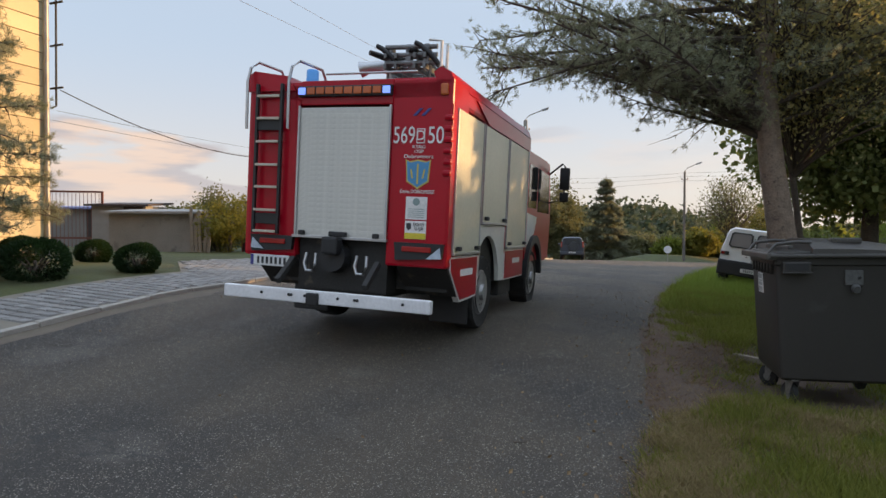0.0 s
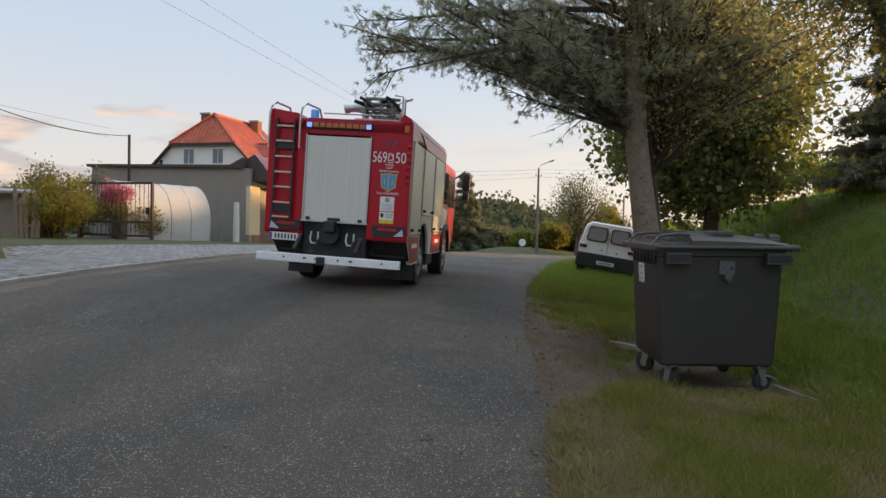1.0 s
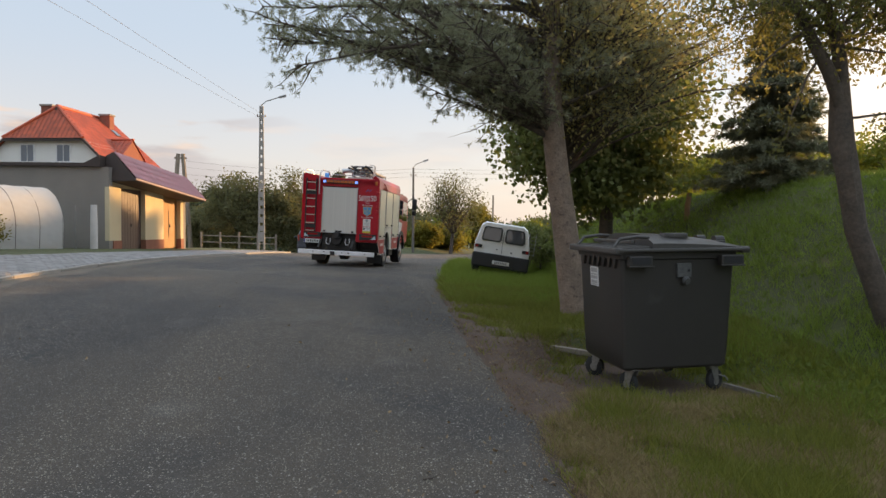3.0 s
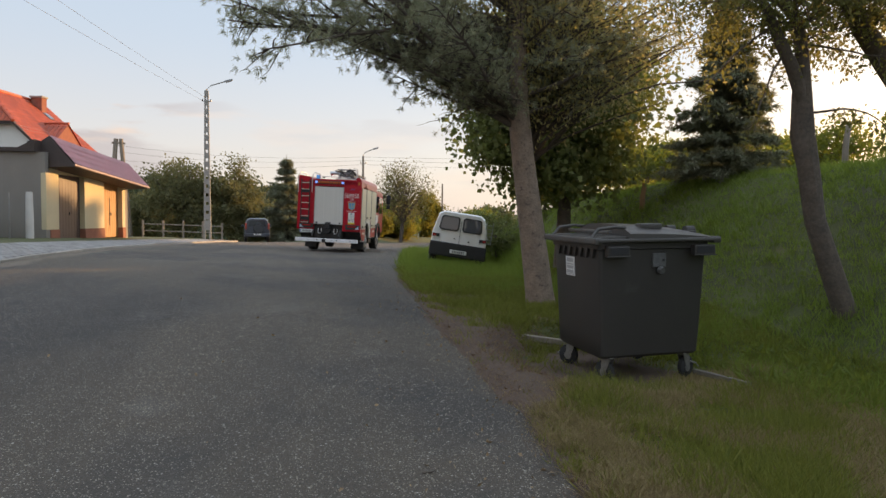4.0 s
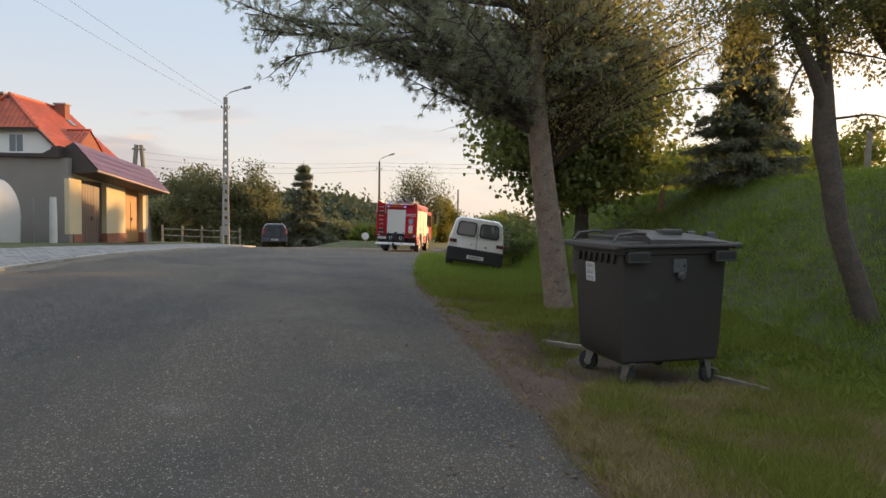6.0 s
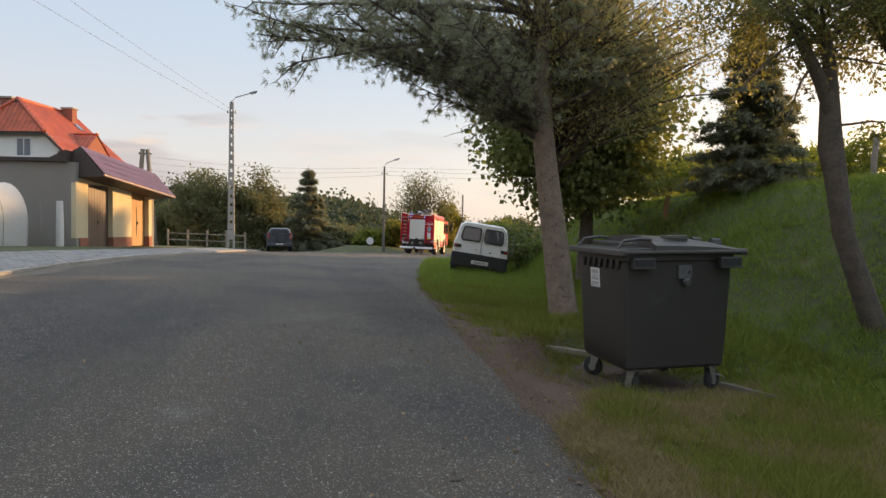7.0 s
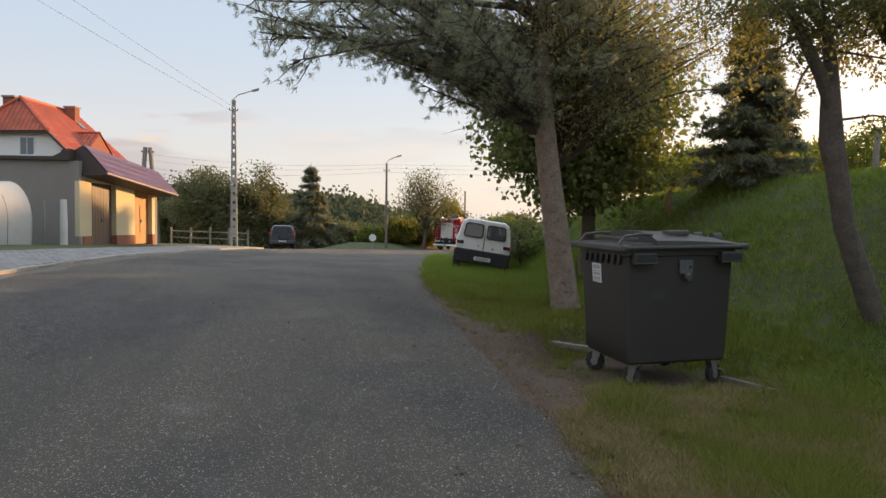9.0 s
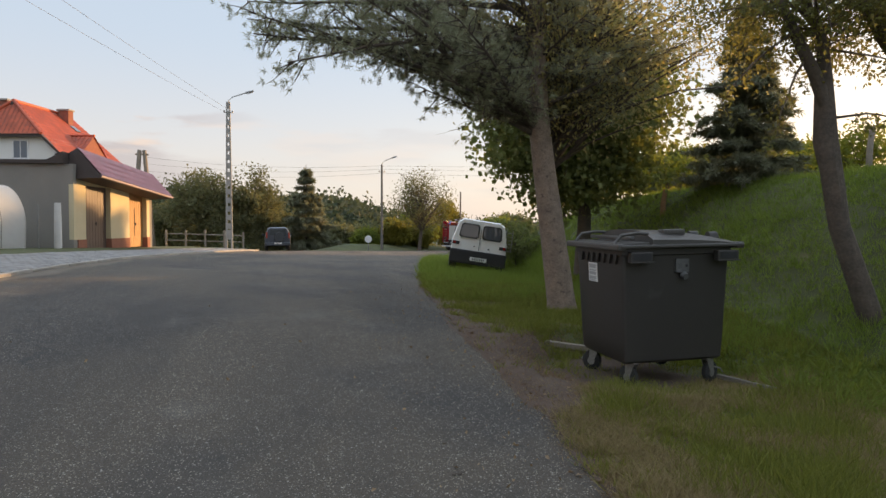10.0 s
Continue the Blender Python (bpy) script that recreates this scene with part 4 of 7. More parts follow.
def shell(bm, sections):
    """A car body lofted through cross-sections (y, half width low, half width high, z low, z waist, z top)."""
    last = None
    for y, wl, wh, z0, zw, z1 in sections:
        o = [(-wl * 0.94, z0), (-wl, z0 + 0.12), (-wl, zw), (-wh, z1 - 0.1), (-wh + 0.14, z1), (wh - 0.14, z1), (wh, z1 - 0.1), (wl, zw), (wl, z0 + 0.12), (wl * 0.94, z0)]
        ring = [bm.verts.new((x, y, z)) for x, z in o]
        if last:
            for k in range(10):
                bm.faces.new((last[k], last[(k + 1) % 10], ring[(k + 1) % 10], ring[k]))
        else:
            bm.faces.new(ring)
        last = ring
    bm.faces.new(last[::-1])
    return bm


def parked_van():
    T = thing("off_road_car", pose(4.1, 18.6, 0.065, -1.0, 8.5, -13) @ Matrix.Diagonal((1.0, 1.0, 0.94, 1)), "white boxy off-road car parked tilted on the grass verge", "car")
    P = lambda n, b, m, lab="", sm=False, par=None: part(n, b, m, par or T, lab, sm)
    b = B()
    shell(b, [(0, 0.84, 0.7, 0.62, 1.12, 1.82), (0.12, 0.86, 0.72, 0.55, 1.14, 1.86), (2.6, 0.86, 0.72, 0.5, 1.14, 1.88), (3.05, 0.86, 0.7, 0.5, 1.12, 1.74)])
    shell(b, [(3.0, 0.86, 0.84, 0.5, 0.9, 1.13), (4.2, 0.82, 0.8, 0.5, 0.85, 1.05)])
    P("body", b, VAN_WHITE)
    for sx in (-1, 1):
        b = B()
        prism(b, [(sx * 0.36 - 0.31, 1.3), (sx * 0.36 - 0.25, 1.23), (sx * 0.36 + 0.25, 1.23), (sx * 0.36 + 0.31, 1.3), (sx * 0.34 + 0.29, 1.65), (sx * 0.34 + 0.23, 1.71), (sx * 0.34 - 0.23, 1.71), (sx * 0.34 - 0.29, 1.65)], -0.035, 0.02, "y")
        for v in b.verts:
            v.co.y += 0.0 + (v.co.z - 1.12) * 0.02
        d = P("rear_window", b, BLACK, "rear window in a black rubber seal")
        b = B()
        prism(b, [(sx * 0.36 - 0.27, 1.32), (sx * 0.36 - 0.22, 1.27), (sx * 0.36 + 0.22, 1.27), (sx * 0.36 + 0.27, 1.32), (sx * 0.34 + 0.25, 1.63), (sx * 0.34 + 0.2, 1.67), (sx * 0.34 - 0.2, 1.67), (sx * 0.34 - 0.25, 1.63)], -0.042, -0.03, "y")
        part("pane", b, glass_mat("sky_lit_glass", (0.09, 0.095, 0.105), 0.03), d)
        b = B()
        box(b, (sx * 0.73, -0.03, 1.03), (0.22, 0.05, 0.11), 0.015)
        tl = P("tail_light", b, BLACK)
        b = B()
        box(b, (sx * 0.78, -0.058, 1.03), (0.08, 0.01, 0.08))
        part("lens", b, LAMP_RED, tl)
        b = B()
        box(b, (sx * 0.58, -0.13, 0.52), (0.16, 0.02, 0.07), 0.006)
        P("bumper_light", b, LAMP_RED)
    b = B()
    box(b, (0, -0.012, 1.1), (0.012, 0.02, 0.95))
    P("door_gap", b, BLACK)
    b = B()
    box(b, (-0.15, -0.03, 0.98), (0.05, 0.05, 0.03), 0.008)
    box(b, (0.3, -0.03, 0.94), (0.06, 0.05, 0.04), 0.008)
    P("door_handle", b, BLACK)
    b = B()
    box(b, (0.0, -0.02, 0.6), (1.76, 0.3, 0.46), 0.05)
    P("rear_bumper", b, BLACK, "black plastic rear bumper")
    b = B()
    box(b, (0.02, -0.18, 0.56), (0.52, 0.02, 0.12), 0.004)
    pl = P("number_plate", b, PLATE, "white plate with dark bars")
    b = B()
    for k in range(7):
        box(b, (-0.15 + k * 0.055, -0.193, 0.56), (0.025, 0.004, 0.07))
    part("plate_bar", b, INK, pl)
    for sx in (-1, 1):
        b = B()
        prism(b, [(0.3, 1.22), (1.2, 1.22), (1.2, 1.66), (0.36, 1.66)], sx * 0.80, sx * 0.815, "x")
        prism(b, [(1.35, 1.22), (2.75, 1.22), (2.6, 1.66), (1.35, 1.66)], sx * 0.80, sx * 0.815, "x")
        P("side_window", b, WINDOW)
    b = B()
    for k in range(6):
        tube(b, [(0.84, -0.03, 0.98 + 0.12 * k), (0.98, -0.03, 0.98 + 0.12 * k)], 0.008, 6)
    tube(b, [(0.98, -0.03, 0.95), (0.98, -0.03, 1.66)], 0.01, 6)
    tube(b, [(0.84, -0.03, 0.95), (0.78, -0.03, 1.7)], 0.01, 6)
    P("rear_ladder", b, GALV)
    b = B()
    tube(b, [(-0.65, 0.05, 1.8), (-0.66, 0.02, 1.98)], 0.006, 6)
    tube(b, [(0.35, 0.4, 1.86), (0.34, 0.38, 2.05)], 0.006, 6)
    P("aerial", b, BLACK)
    for sx in (-1, 1):
        car_wheel(T, sx * 0.74, 0.75, 0.36, 0.24, sx)
        car_wheel(T, sx * 0.74, 3.3, 0.36, 0.24, sx)
    return T


parked_van()


def parked_car():
    x, y = -2.95, 46.4
    T = thing("parked_car", pose(x, y, road_z(x, y), 0, 0, 4), "dark blue-grey off-road car with a spare wheel on its tailgate", "car")
    P = lambda n, b, m, lab="", sm=False, par=None: part(n, b, m, par or T, lab, sm)
    b = B()
    shell(b, [(0, 0.84, 0.64, 0.42, 1.02, 1.62), (0.15, 0.88, 0.68, 0.36, 1.05, 1.68), (2.4, 0.88, 0.68, 0.36, 1.05, 1.68), (3.0, 0.88, 0.7, 0.36, 1.0, 1.1), (4.1, 0.8, 0.72, 0.36, 0.8, 0.9)])
    P("body", b, CAR_GREY)
    b = B()
    prism(b, [(-0.58, 1.12), (0.58, 1.12), (0.52, 1.52), (-0.52, 1.52)], -0.02, 0.03, "y")
    P("rear_window", b, glass_mat("dusky_glass", (0.05, 0.055, 0.06), 0.08))
    b = B()
    rings(b, [(0.1, -0.2, 0.98), (0.1, -0.02, 0.98)], [0.33, 0.36], 24)
    P("spare_wheel", b, mat("spare_cover", (0.04, 0.045, 0.05), rough=0.5), "covered spare wheel", True)
    b = B()
    box(b, (0, -0.05, 0.5), (1.72, 0.2, 0.24), 0.04)
    P("bumper", b, CAR_GREY)
    b = B()
    box(b, (0.0, -0.16, 0.55), (0.5, 0.02, 0.11), 0.003)
    pl = P("number_plate", b, PLATE, "white plate with dark bars")
    b = B()
    for k in range(6):
        box(b, (-0.14 + k * 0.055, -0.172, 0.55), (0.025, 0.004, 0.06))
    part("plate_bar", b, INK, pl)
    for sx in (-1, 1):
        b = B()
        box(b, (sx * 0.77, -0.01, 1.12), (0.12, 0.06, 0.42), 0.015)
        P("tail_light", b, mat("tail_lens", (0.4, 0.07, 0.05), rough=0.2))
        b = B()
        box(b, (sx * 0.98, 2.5, 1.12), (0.16, 0.1, 0.14), 0.03)
        P("mirror", b, CAR_GREY)
        car_wheel(T, sx * 0.76, 0.75, 0.34, 0.22, sx)
        car_wheel(T, sx * 0.76, 3.2, 0.34, 0.22, sx)


parked_car()


# ---- street furniture ----
def lamp_post(x, y, z, h, reach, turn, lattice, label):
    T = thing("street_lamp", pose(x, y, z, 0, 0, turn), label, "street lamp", "street lamps along the road")
    b = B()
    if lattice:                                # two concrete legs joined by rungs
        for s in (-1, 1):
            rings(b, [(s * 0.165, 0, -0.6), (s * 0.075, 0, h)], [0.075, 0.06], 4)
        for k in range(16):
            zz = 0.6 + k * (h - 0.8) / 15
            w = 0.16 - 0.085 * zz / h
            box(b, (0, 0, zz), (2 * w, 0.1, 0.34 if k else 0.6))
    else:
        rings(b, [(0, 0, -0.9), (0, 0, h)], [0.13, 0.08], 10)
    part("pole", b, CONCRETE if lattice else mat("dark_pole", (0.16, 0.14, 0.12), (0.1, 0.09, 0.08), rough=0.8), T)
    b = B()
    tube(b, [(0, 0, h - 0.4), (0, 0, h + 0.05), (reach * 0.25, 0, h + 0.32), (reach, 0, h + 0.62)], 0.035)
    part("arm", b, GALV, T, "", True)
    b = B()
    box(b, (reach + 0.22, 0, h + 0.7), (0.5, 0.2, 0.11), 0.04, (0, -18, 0))
    hd = part("lamp_head", b, mat("lamp_housing", (0.3, 0.3, 0.3), (0.2, 0.2, 0.2), rough=0.5), T)
    b = B()
    box(b, (reach + 0.24, 0, h + 0.635), (0.36, 0.15, 0.04), 0.015, (0, -18, 0))
    part("glass_cover", b, LAMP_CLEAR, hd)
    b = B()
    for s in (-1, 1):
        box(b, (s * 0.14, 0, h - 0.65), (0.2, 0.04, 0.04))
        rings(b, [(s * 0.24, 0, h - 0.66), (s * 0.24, 0, h - 0.52)], [0.04, 0.03], 8)
    part("insulator", b, mat("brown_glaze", (0.12, 0.07, 0.04), rough=0.3), T)
    return T


lamp_post(-5.65, 41.0, 0.45, 8.75, 1.05, 8, True, "tall concrete lattice street lamp beside the pavement")
lamp_post(5.55, 56.0, 0.3, 6.7, 0.9, 8, False, "slim dark street lamp on the far verge")


def wire(a, c, sag, r, n=16, label="thin dark overhead cable"):
    a, c = Vector(a), Vector(c)
    b = B()
    tube(b, [a + (c - a) * (k / n) - Vector((0, 0, 4 * sag * (k / n) * (1 - k / n))) for k in range(n + 1)], r, 5)
    return tagged(part("overhead_cable", b, BLACK), label, "cable", "overhead cables")


wire((-5.9, 41, 8.6), (-14.9, -5, 9.6), 0.35, 0.006)
wire((-5.4, 41, 8.6), (-14.1, -6, 10.4), 0.35, 0.006)
wire((-14.55, 12.9, 5.6), (-14.6, 25.4, 5.15), 0.55, 0.016)
wire((-26.37, 24.0, 7.64), (-29.80, 50.0, 9.01), 0.1, 0.01)
wire((-26.72, 24.0, 7.21), (-29.80, 50.0, 8.30), 0.1, 0.01)
for dz in (0, 0.6, 1.3):
    wire((-16.1, 64, 8.0 - dz), (5.5, 56, 6.9 - dz * 0.5), 0.5, 0.008)
    wire((5.5, 56, 6.9 - dz * 0.5), (40, 52, 8.8 - dz), 0.6, 0.008)


def simple_pole(name, x, y, z, h, r, material, label, lean=0.0, cat="pole"):
    b = B()
    rings(b, [(0, 0, -0.3), (0, 0, h * 0.5), (lean * h, 0, h)], [r, r * 0.9, r * 0.8], 10, wob=0.1)
    ob = part(name, b, material, None, "", True)
    ob.matrix_basis = pose(x, y, z)
    return tagged(ob, label, cat)


simple_pole("wire_pole", -14.6, 25.4, land(-14.6, 25.4), 4.4, 0.07, CHASSIS, "dark slender pole carrying a cable over the garden")
simple_pole("far_pole", 17.5, 76.0, -1.2, 7.0, 0.12, WOOD, "weathered wooden pole beside far bushes")
POST = mat("sunlit_fence_post", (0.36, 0.2, 0.1), (0.24, 0.13, 0.07), rough=0.8, scale=5, fine=60, bump=0.3)
simple_pole("fence_post", 7.50, 13.5, land(7.50, 13.5) - 0.05, 0.68, 0.07, POST, "reddish wooden fence post on top of the bank", 0.08, "post")
simple_pole("fence_post", 9.2, 9.3, land(9.2, 9.3) - 0.05, 0.9, 0.06, WOOD, "grey wooden fence post on top of the bank", 0.06, "post")


def a_pole():
    """A pair of leaning wooden legs under a cross-arm."""
    T = thing("twin_leg_pole", pose(-15.8, 63.7, -0.65, 0, 0, 10), "weathered twin-legged power pole with cross-arm", "power pole")
    for s in (-1, 1):
        b = B()
        rings(b, [(s * 0.9, 0, 0), (s * 0.2, 0, 9.2)], [0.24, 0.19], 8)
        part("leg", b, WOOD, T)
    b = B()
    box(b, (0, 0, 8.8), (1.1, 0.16, 0.16))
    box(b, (0, 0, 6.8), (1.3, 0.12, 0.12))
    part("cross_arm", b, WOOD, T)


a_pole()


def round_sign():
    T = thing("round_road_sign", pose(4.12, 53.5, land(4.12, 53.5), 0, 0, 0), "small round white road sign seen from behind", "road sign")
    b = B()
    rings(b, [(0, 0, -0.2), (0, 0, 1.1)], [0.035, 0.035], 8)
    part("post", b, GALV, T)
    b = B()
    rings(b, [(0, -0.04, 0.95), (0, -0.06, 0.95)], [0.3, 0.3], 24)
    part("disc", b, PLATE, T)


round_sign()

# ---- the garage, the house and the yards across the road ----
RENDER_GREY = mat("grey_cement_render", (0.27, 0.245, 0.215), (0.21, 0.19, 0.17), rough=0.95, scale=0.8, fine=30, bump=0.25)
CREAM = mat("cream_render", (0.62, 0.52, 0.34), (0.54, 0.45, 0.29), rough=0.9, scale=1.5, fine=60, bump=0.15)
BROWN_DOOR = mat("brown_steel_door", (0.115, 0.075, 0.064), (0.09, 0.06, 0.05), rough=0.5, scale=1.5, fine=30, bump=0.05)
OCHRE_DOOR = mat("ochre_wooden_door", (0.42, 0.22, 0.08), (0.34, 0.17, 0.06), rough=0.6, scale=3, fine=40, bump=0.1)
BASE_RED = mat("red_brown_plinth", (0.3, 0.12, 0.075), (0.23, 0.09, 0.06), rough=0.85, fine=50)
TILE_PURPLE = mat("plum_roof_tile", (0.15, 0.07, 0.1), (0.11, 0.05, 0.075), rough=0.36, scale=2, fine=20, bump=0.05, per="object")
TILE_RED = mat("red_clay_roof_tile", (0.47, 0.085, 0.03), (0.36, 0.06, 0.025), rough=0.6, scale=0.8, fine=15, bump=0.1, per="island")
FASCIA = mat("dark_brown_fascia", (0.06, 0.04, 0.035), (0.04, 0.03, 0.026), rough=0.7)
WALL_WHITE = mat("white_house_render", (0.72, 0.71, 0.68), (0.63, 0.62, 0.59), rough=0.9, scale=0.7, fine=25, bump=0.15)
BRICK = mat("red_chimney_brick", (0.3, 0.11, 0.07), (0.2, 0.07, 0.05), rough=0.9, scale=5, fine=30, bump=0.3)
PVC = mat("white_window_frame", (0.75, 0.75, 0.74), rough=0.4, bump=0)
PALE_PANE = glass_mat("pane_reflecting_sky", (0.1, 0.13, 0.16), 0.04)


def roof_tiles(bm, o, u, v, nu, nv, thick=0.03):
    """Rows of lapped roof tiles over the patch o + u * [0..1] + v * [0..1] (v: down the slope)."""
    o, u, v = Vector(o), Vector(u), Vector(v)
    n = u.cross(v).normalized()
    if n.z < 0:
        n = -n
    for j in range(nv):
        for i in range(nu):
            a, b_ = o + u * (i / nu) + v * (j / nv), o + u * ((i + 0.94) / nu) + v * (j / nv)
            c, d = b_ + v * (1.06 / nv), a + v * (1.06 / nv)
            mid0, mid1 = (a + b_) / 2 + n * thick, (c + d) / 2 + n * (thick * 1.7)
            q = [bm.verts.new(p) for p in (a, mid0, b_, c + n * thick * 0.7, mid1, d + n * thick * 0.7)]
            bm.faces.new((q[0], q[1], q[4], q[5])), bm.faces.new((q[1], q[2], q[3], q[4]))


def garage():
    T = thing("garage", pose(-9.98, 27.12, 0.72, 0, 0, 77.2), "grey rendered garage with cream pillars and plum tile canopy", "garage")
    P = lambda n, b, m, lab="", sm=False, par=None: part(n, b, m, par or T, lab, sm)
    b = B()
    prism(b, [(0.0, -1.2), (0.0, 3.3), (8.7, 3.4), (8.7, -1.2)], 0.0, 0.25, "x")
    P("side_wall", b, RENDER_GREY, "bare grey cement side wall")
    b = B()
    prism(b, [(0.0, -1.2), (0.0, 2.75), (8.7, 2.85), (8.7, -1.2)], 6.4, 6.65, "x")
    P("side_wall", b, RENDER_GREY)
    b = B()
    box(b, (3.33, 8.58, 1.0), (6.15, 0.24, 4.0))
    P("back_wall", b, RENDER_GREY)
    b = B()
    box(b, (3.33, 0.16, 2.66), (6.1, 0.22, 0.3))
    P("lintel", b, CREAM)
    for x0, x1 in ((0.26, 0.86), (2.77, 4.4), (6.1, 6.39)):
        b = B()
        box(b, ((x0 + x1) / 2, 0.12, 1.41), (x1 - x0, 0.26, 2.2), 0.01)
        P("pillar", b, CREAM, "cream rendered pillar")
        b = B()
        box(b, ((x0 + x1) / 2, 0.11, -0.2), (x1 - x0 + 0.01, 0.3, 1.02), 0.01)
        P("plinth", b, BASE_RED)
    b = B()
    box(b, (0.13, 0.08, 1.41), (0.262, 0.2, 2.2), 0.01)
    P("corner_render", b, CREAM)
    for x0, x1, m, lab in ((0.86, 2.77, BROWN_DOOR, "closed plain brown steel garage door"), (4.4, 6.1, OCHRE_DOOR, "closed ochre wooden garage door")):
        b = B()
        box(b, ((x0 + x1) / 2, 0.26, 1.2), (x1 - x0, 0.06, 2.66))
        d = P("garage_door", b, m, lab)
        n = 9
        w = (x1 - x0) / n
        for k in range(n):
            b = B()
            box(b, (x0 + (k + 0.5) * w, 0.22, 1.2), (w - 0.012, 0.03, 2.62), 0.006)
            part("board", b, m, d)
        b = B()
        box(b, ((x0 + x1) / 2 + 0.15, 0.19, 0.95), (0.05, 0.04, 0.14), 0.01)
        part("door_handle", b, BLACK, d)
    b = B()
    box(b, (5.3, 0.2, 1.05), (0.02, 0.03, 1.3))
    P("door_seam", b, FASCIA)
    # the tiled canopy: a leaning front over the doors, lower at the downhill end
    FALL = pose(0, 0, 0.24, 0, 5.0, 0)
    b = B()
    prism(b, [(0.0, 3.72), (-1.0, 2.62), (-1.0, 2.54), (0.05, 2.5), (0.3, 2.95), (0.3, 3.55)], -0.02, 6.5, "x")
    can = P("canopy", b, FASCIA, "dark boarded underside of the canopy")
    can.matrix_basis = FALL
    b = B()
    box(b, (3.24, -1.03, 2.6), (6.56, 0.06, 0.09), 0.02)
    P("gutter", b, mat("plum_gutter", (0.3, 0.2, 0.2), (0.22, 0.15, 0.15), rough=0.35)).matrix_basis = FALL
    rf = new("canopy_roof")
    rf.parent, rf.matrix_basis = T, FALL
    tile = B()
    roof_tiles(tile, (0, 0, 0), (0.26, 0, 0), (0, -0.262, -0.284), 1, 1, 0.025)
    t0 = part("tile", tile, TILE_PURPLE, rf)
    t0.matrix_basis = pose(0.0, -0.01, 3.75)
    for j in range(4):
        for i in range(25):
            if i or j:
                t = new("tile", t0.data)
                t.parent, t.matrix_basis = rf, pose(i * 0.26, -0.01 - 0.252 * j, 3.75 - 0.272 * j)
    # flat roof behind, with its dark edge on the yard side
    b = B()
    prism(b, [(0.3, 3.3), (0.3, 3.78), (0.95, 3.46), (8.9, 3.52), (8.9, 3.4)], -0.14, 6.45, "x")
    for v in b.verts:
        v.co.z -= 0.075 * max(0.0, v.co.x)
    P("flat_roof", b, FASCIA, "dark felt flat roof")
    return T


garage()


def house():
    T = thing("house", pose(-18.25, 43.1, 0.6, 0, 0, -12.8), "white house with half-hipped red tile roof and dormer", "house")
    P = lambda n, b, m, lab="", sm=False, par=None: part(n, b, m, par or T, lab, sm)
    hw, hz, ez, zr = 2.55, 6.3, 4.3, 8.46          # half-hip edge, eaves, ridge (above the house's foot)
    ew = 4.75
    b = B()
    prism(b, [(-ew + 0.3, -1), (-ew + 0.3, ez + 0.05), (-hw, hz - 0.12), (hw, hz - 0.12), (ew - 0.3, ez + 0.05), (ew - 0.3, -1)], -1.2, 5.6, "y")
    P("wall", b, WALL_WHITE, "white rendered gable wall")
    for x in (-1.15, 1.15):
        b = B()
        box(b, (x, -1.2, 5.45), (0.95, 0.08, 1.15), 0.01)
        w = P("window", b, PVC)
        for s in (-1, 1):
            b = B()
            box(b, (x + s * 0.21, -1.245, 5.45), (0.36, 0.02, 0.98))
            part("pane", b, PALE_PANE, w)
        b = B()
        box(b, (x, -1.28, 4.83), (1.1, 0.18, 0.06), 0.01)
        part("sill", b, PVC, w)
    for x in (-3.4, 3.3):
        b = B()
        box(b, (x, -1.2, 4.95), (0.35, 0.06, 0.7), 0.01)
        w = P("small_window", b, PVC)
        b = B()
        box(b, (x, -1.235, 4.95), (0.24, 0.02, 0.58))
        part("pane", b, WINDOW, w)
    b = B()
    for s in (-1, 1):                                 # roof boards under the tiles
        prism(b, [(0, zr), (s * ew, ez - 0.12), (s * ew, ez - 0.28), (0, zr - 0.2)], -0.2, 5.8, "y")
    v = [b.verts.new(p) for p in ((0, 0, zr), (-hw, -1.5, hz), (hw, -1.5, hz), (0, 0, zr - 0.18), (-hw, -1.5, hz - 0.16), (hw, -1.5, hz - 0.16))]
    for f in ((0, 1, 2), (3, 5, 4), (1, 4, 5, 2), (0, 3, 4, 1), (0, 2, 5, 3)):
        b.faces.new([v[k] for k in f])
    for s in (-1, 1):
        q = [b.verts.new(p) for p in ((0, -0.1, zr), (s * hw, -1.5, hz), (s * ew, -1.5, ez - 0.12), (s * ew, 0, ez - 0.12), (s * hw, -1.5, hz - 0.18), (s * ew, -1.5, ez - 0.3))]
        b.faces.new((q[0], q[1], q[2], q[3])), b.faces.new((q[1], q[4], q[5], q[2]))
    P("roof", b, FASCIA, "dark eaves under the tiles")
    b = B()
    for s in (-1, 1):
        sl = Vector((s * ew, 0, ez - 0.12 - zr))
        roof_tiles(b, (0, 0, zr + 0.02), (0, 5.8, 0), sl, 20, 20, 0.035)
        # the part beside the half-hip, row by row
        for j in range(20):
            f0 = j / 20
            y = -1.5 * min(1.0, f0 / (hw / ew))
            n = max(1, int(abs(y) / 0.29))
            if abs(y) > 0.1:
                roof_tiles(b, Vector((0, y, zr + 0.02)) + sl * f0, (0, -y, 0), sl / 20, n, 1, 0.035)
    for j in range(9):
        f0, f1 = j / 9, (j + 1) / 9
        a, c = Vector((-hw * f1, -1.5 * f0, zr + (hz - zr) * f0 + 0.03)), Vector((hw * f1, -1.5 * f0, zr + (hz - zr) * f0 + 0.03))
        roof_tiles(b, a, c - a, Vector((0, -1.5, hz - zr)) / 9, max(2, int(2 * hw * f1 / 0.28)), 1, 0.035)
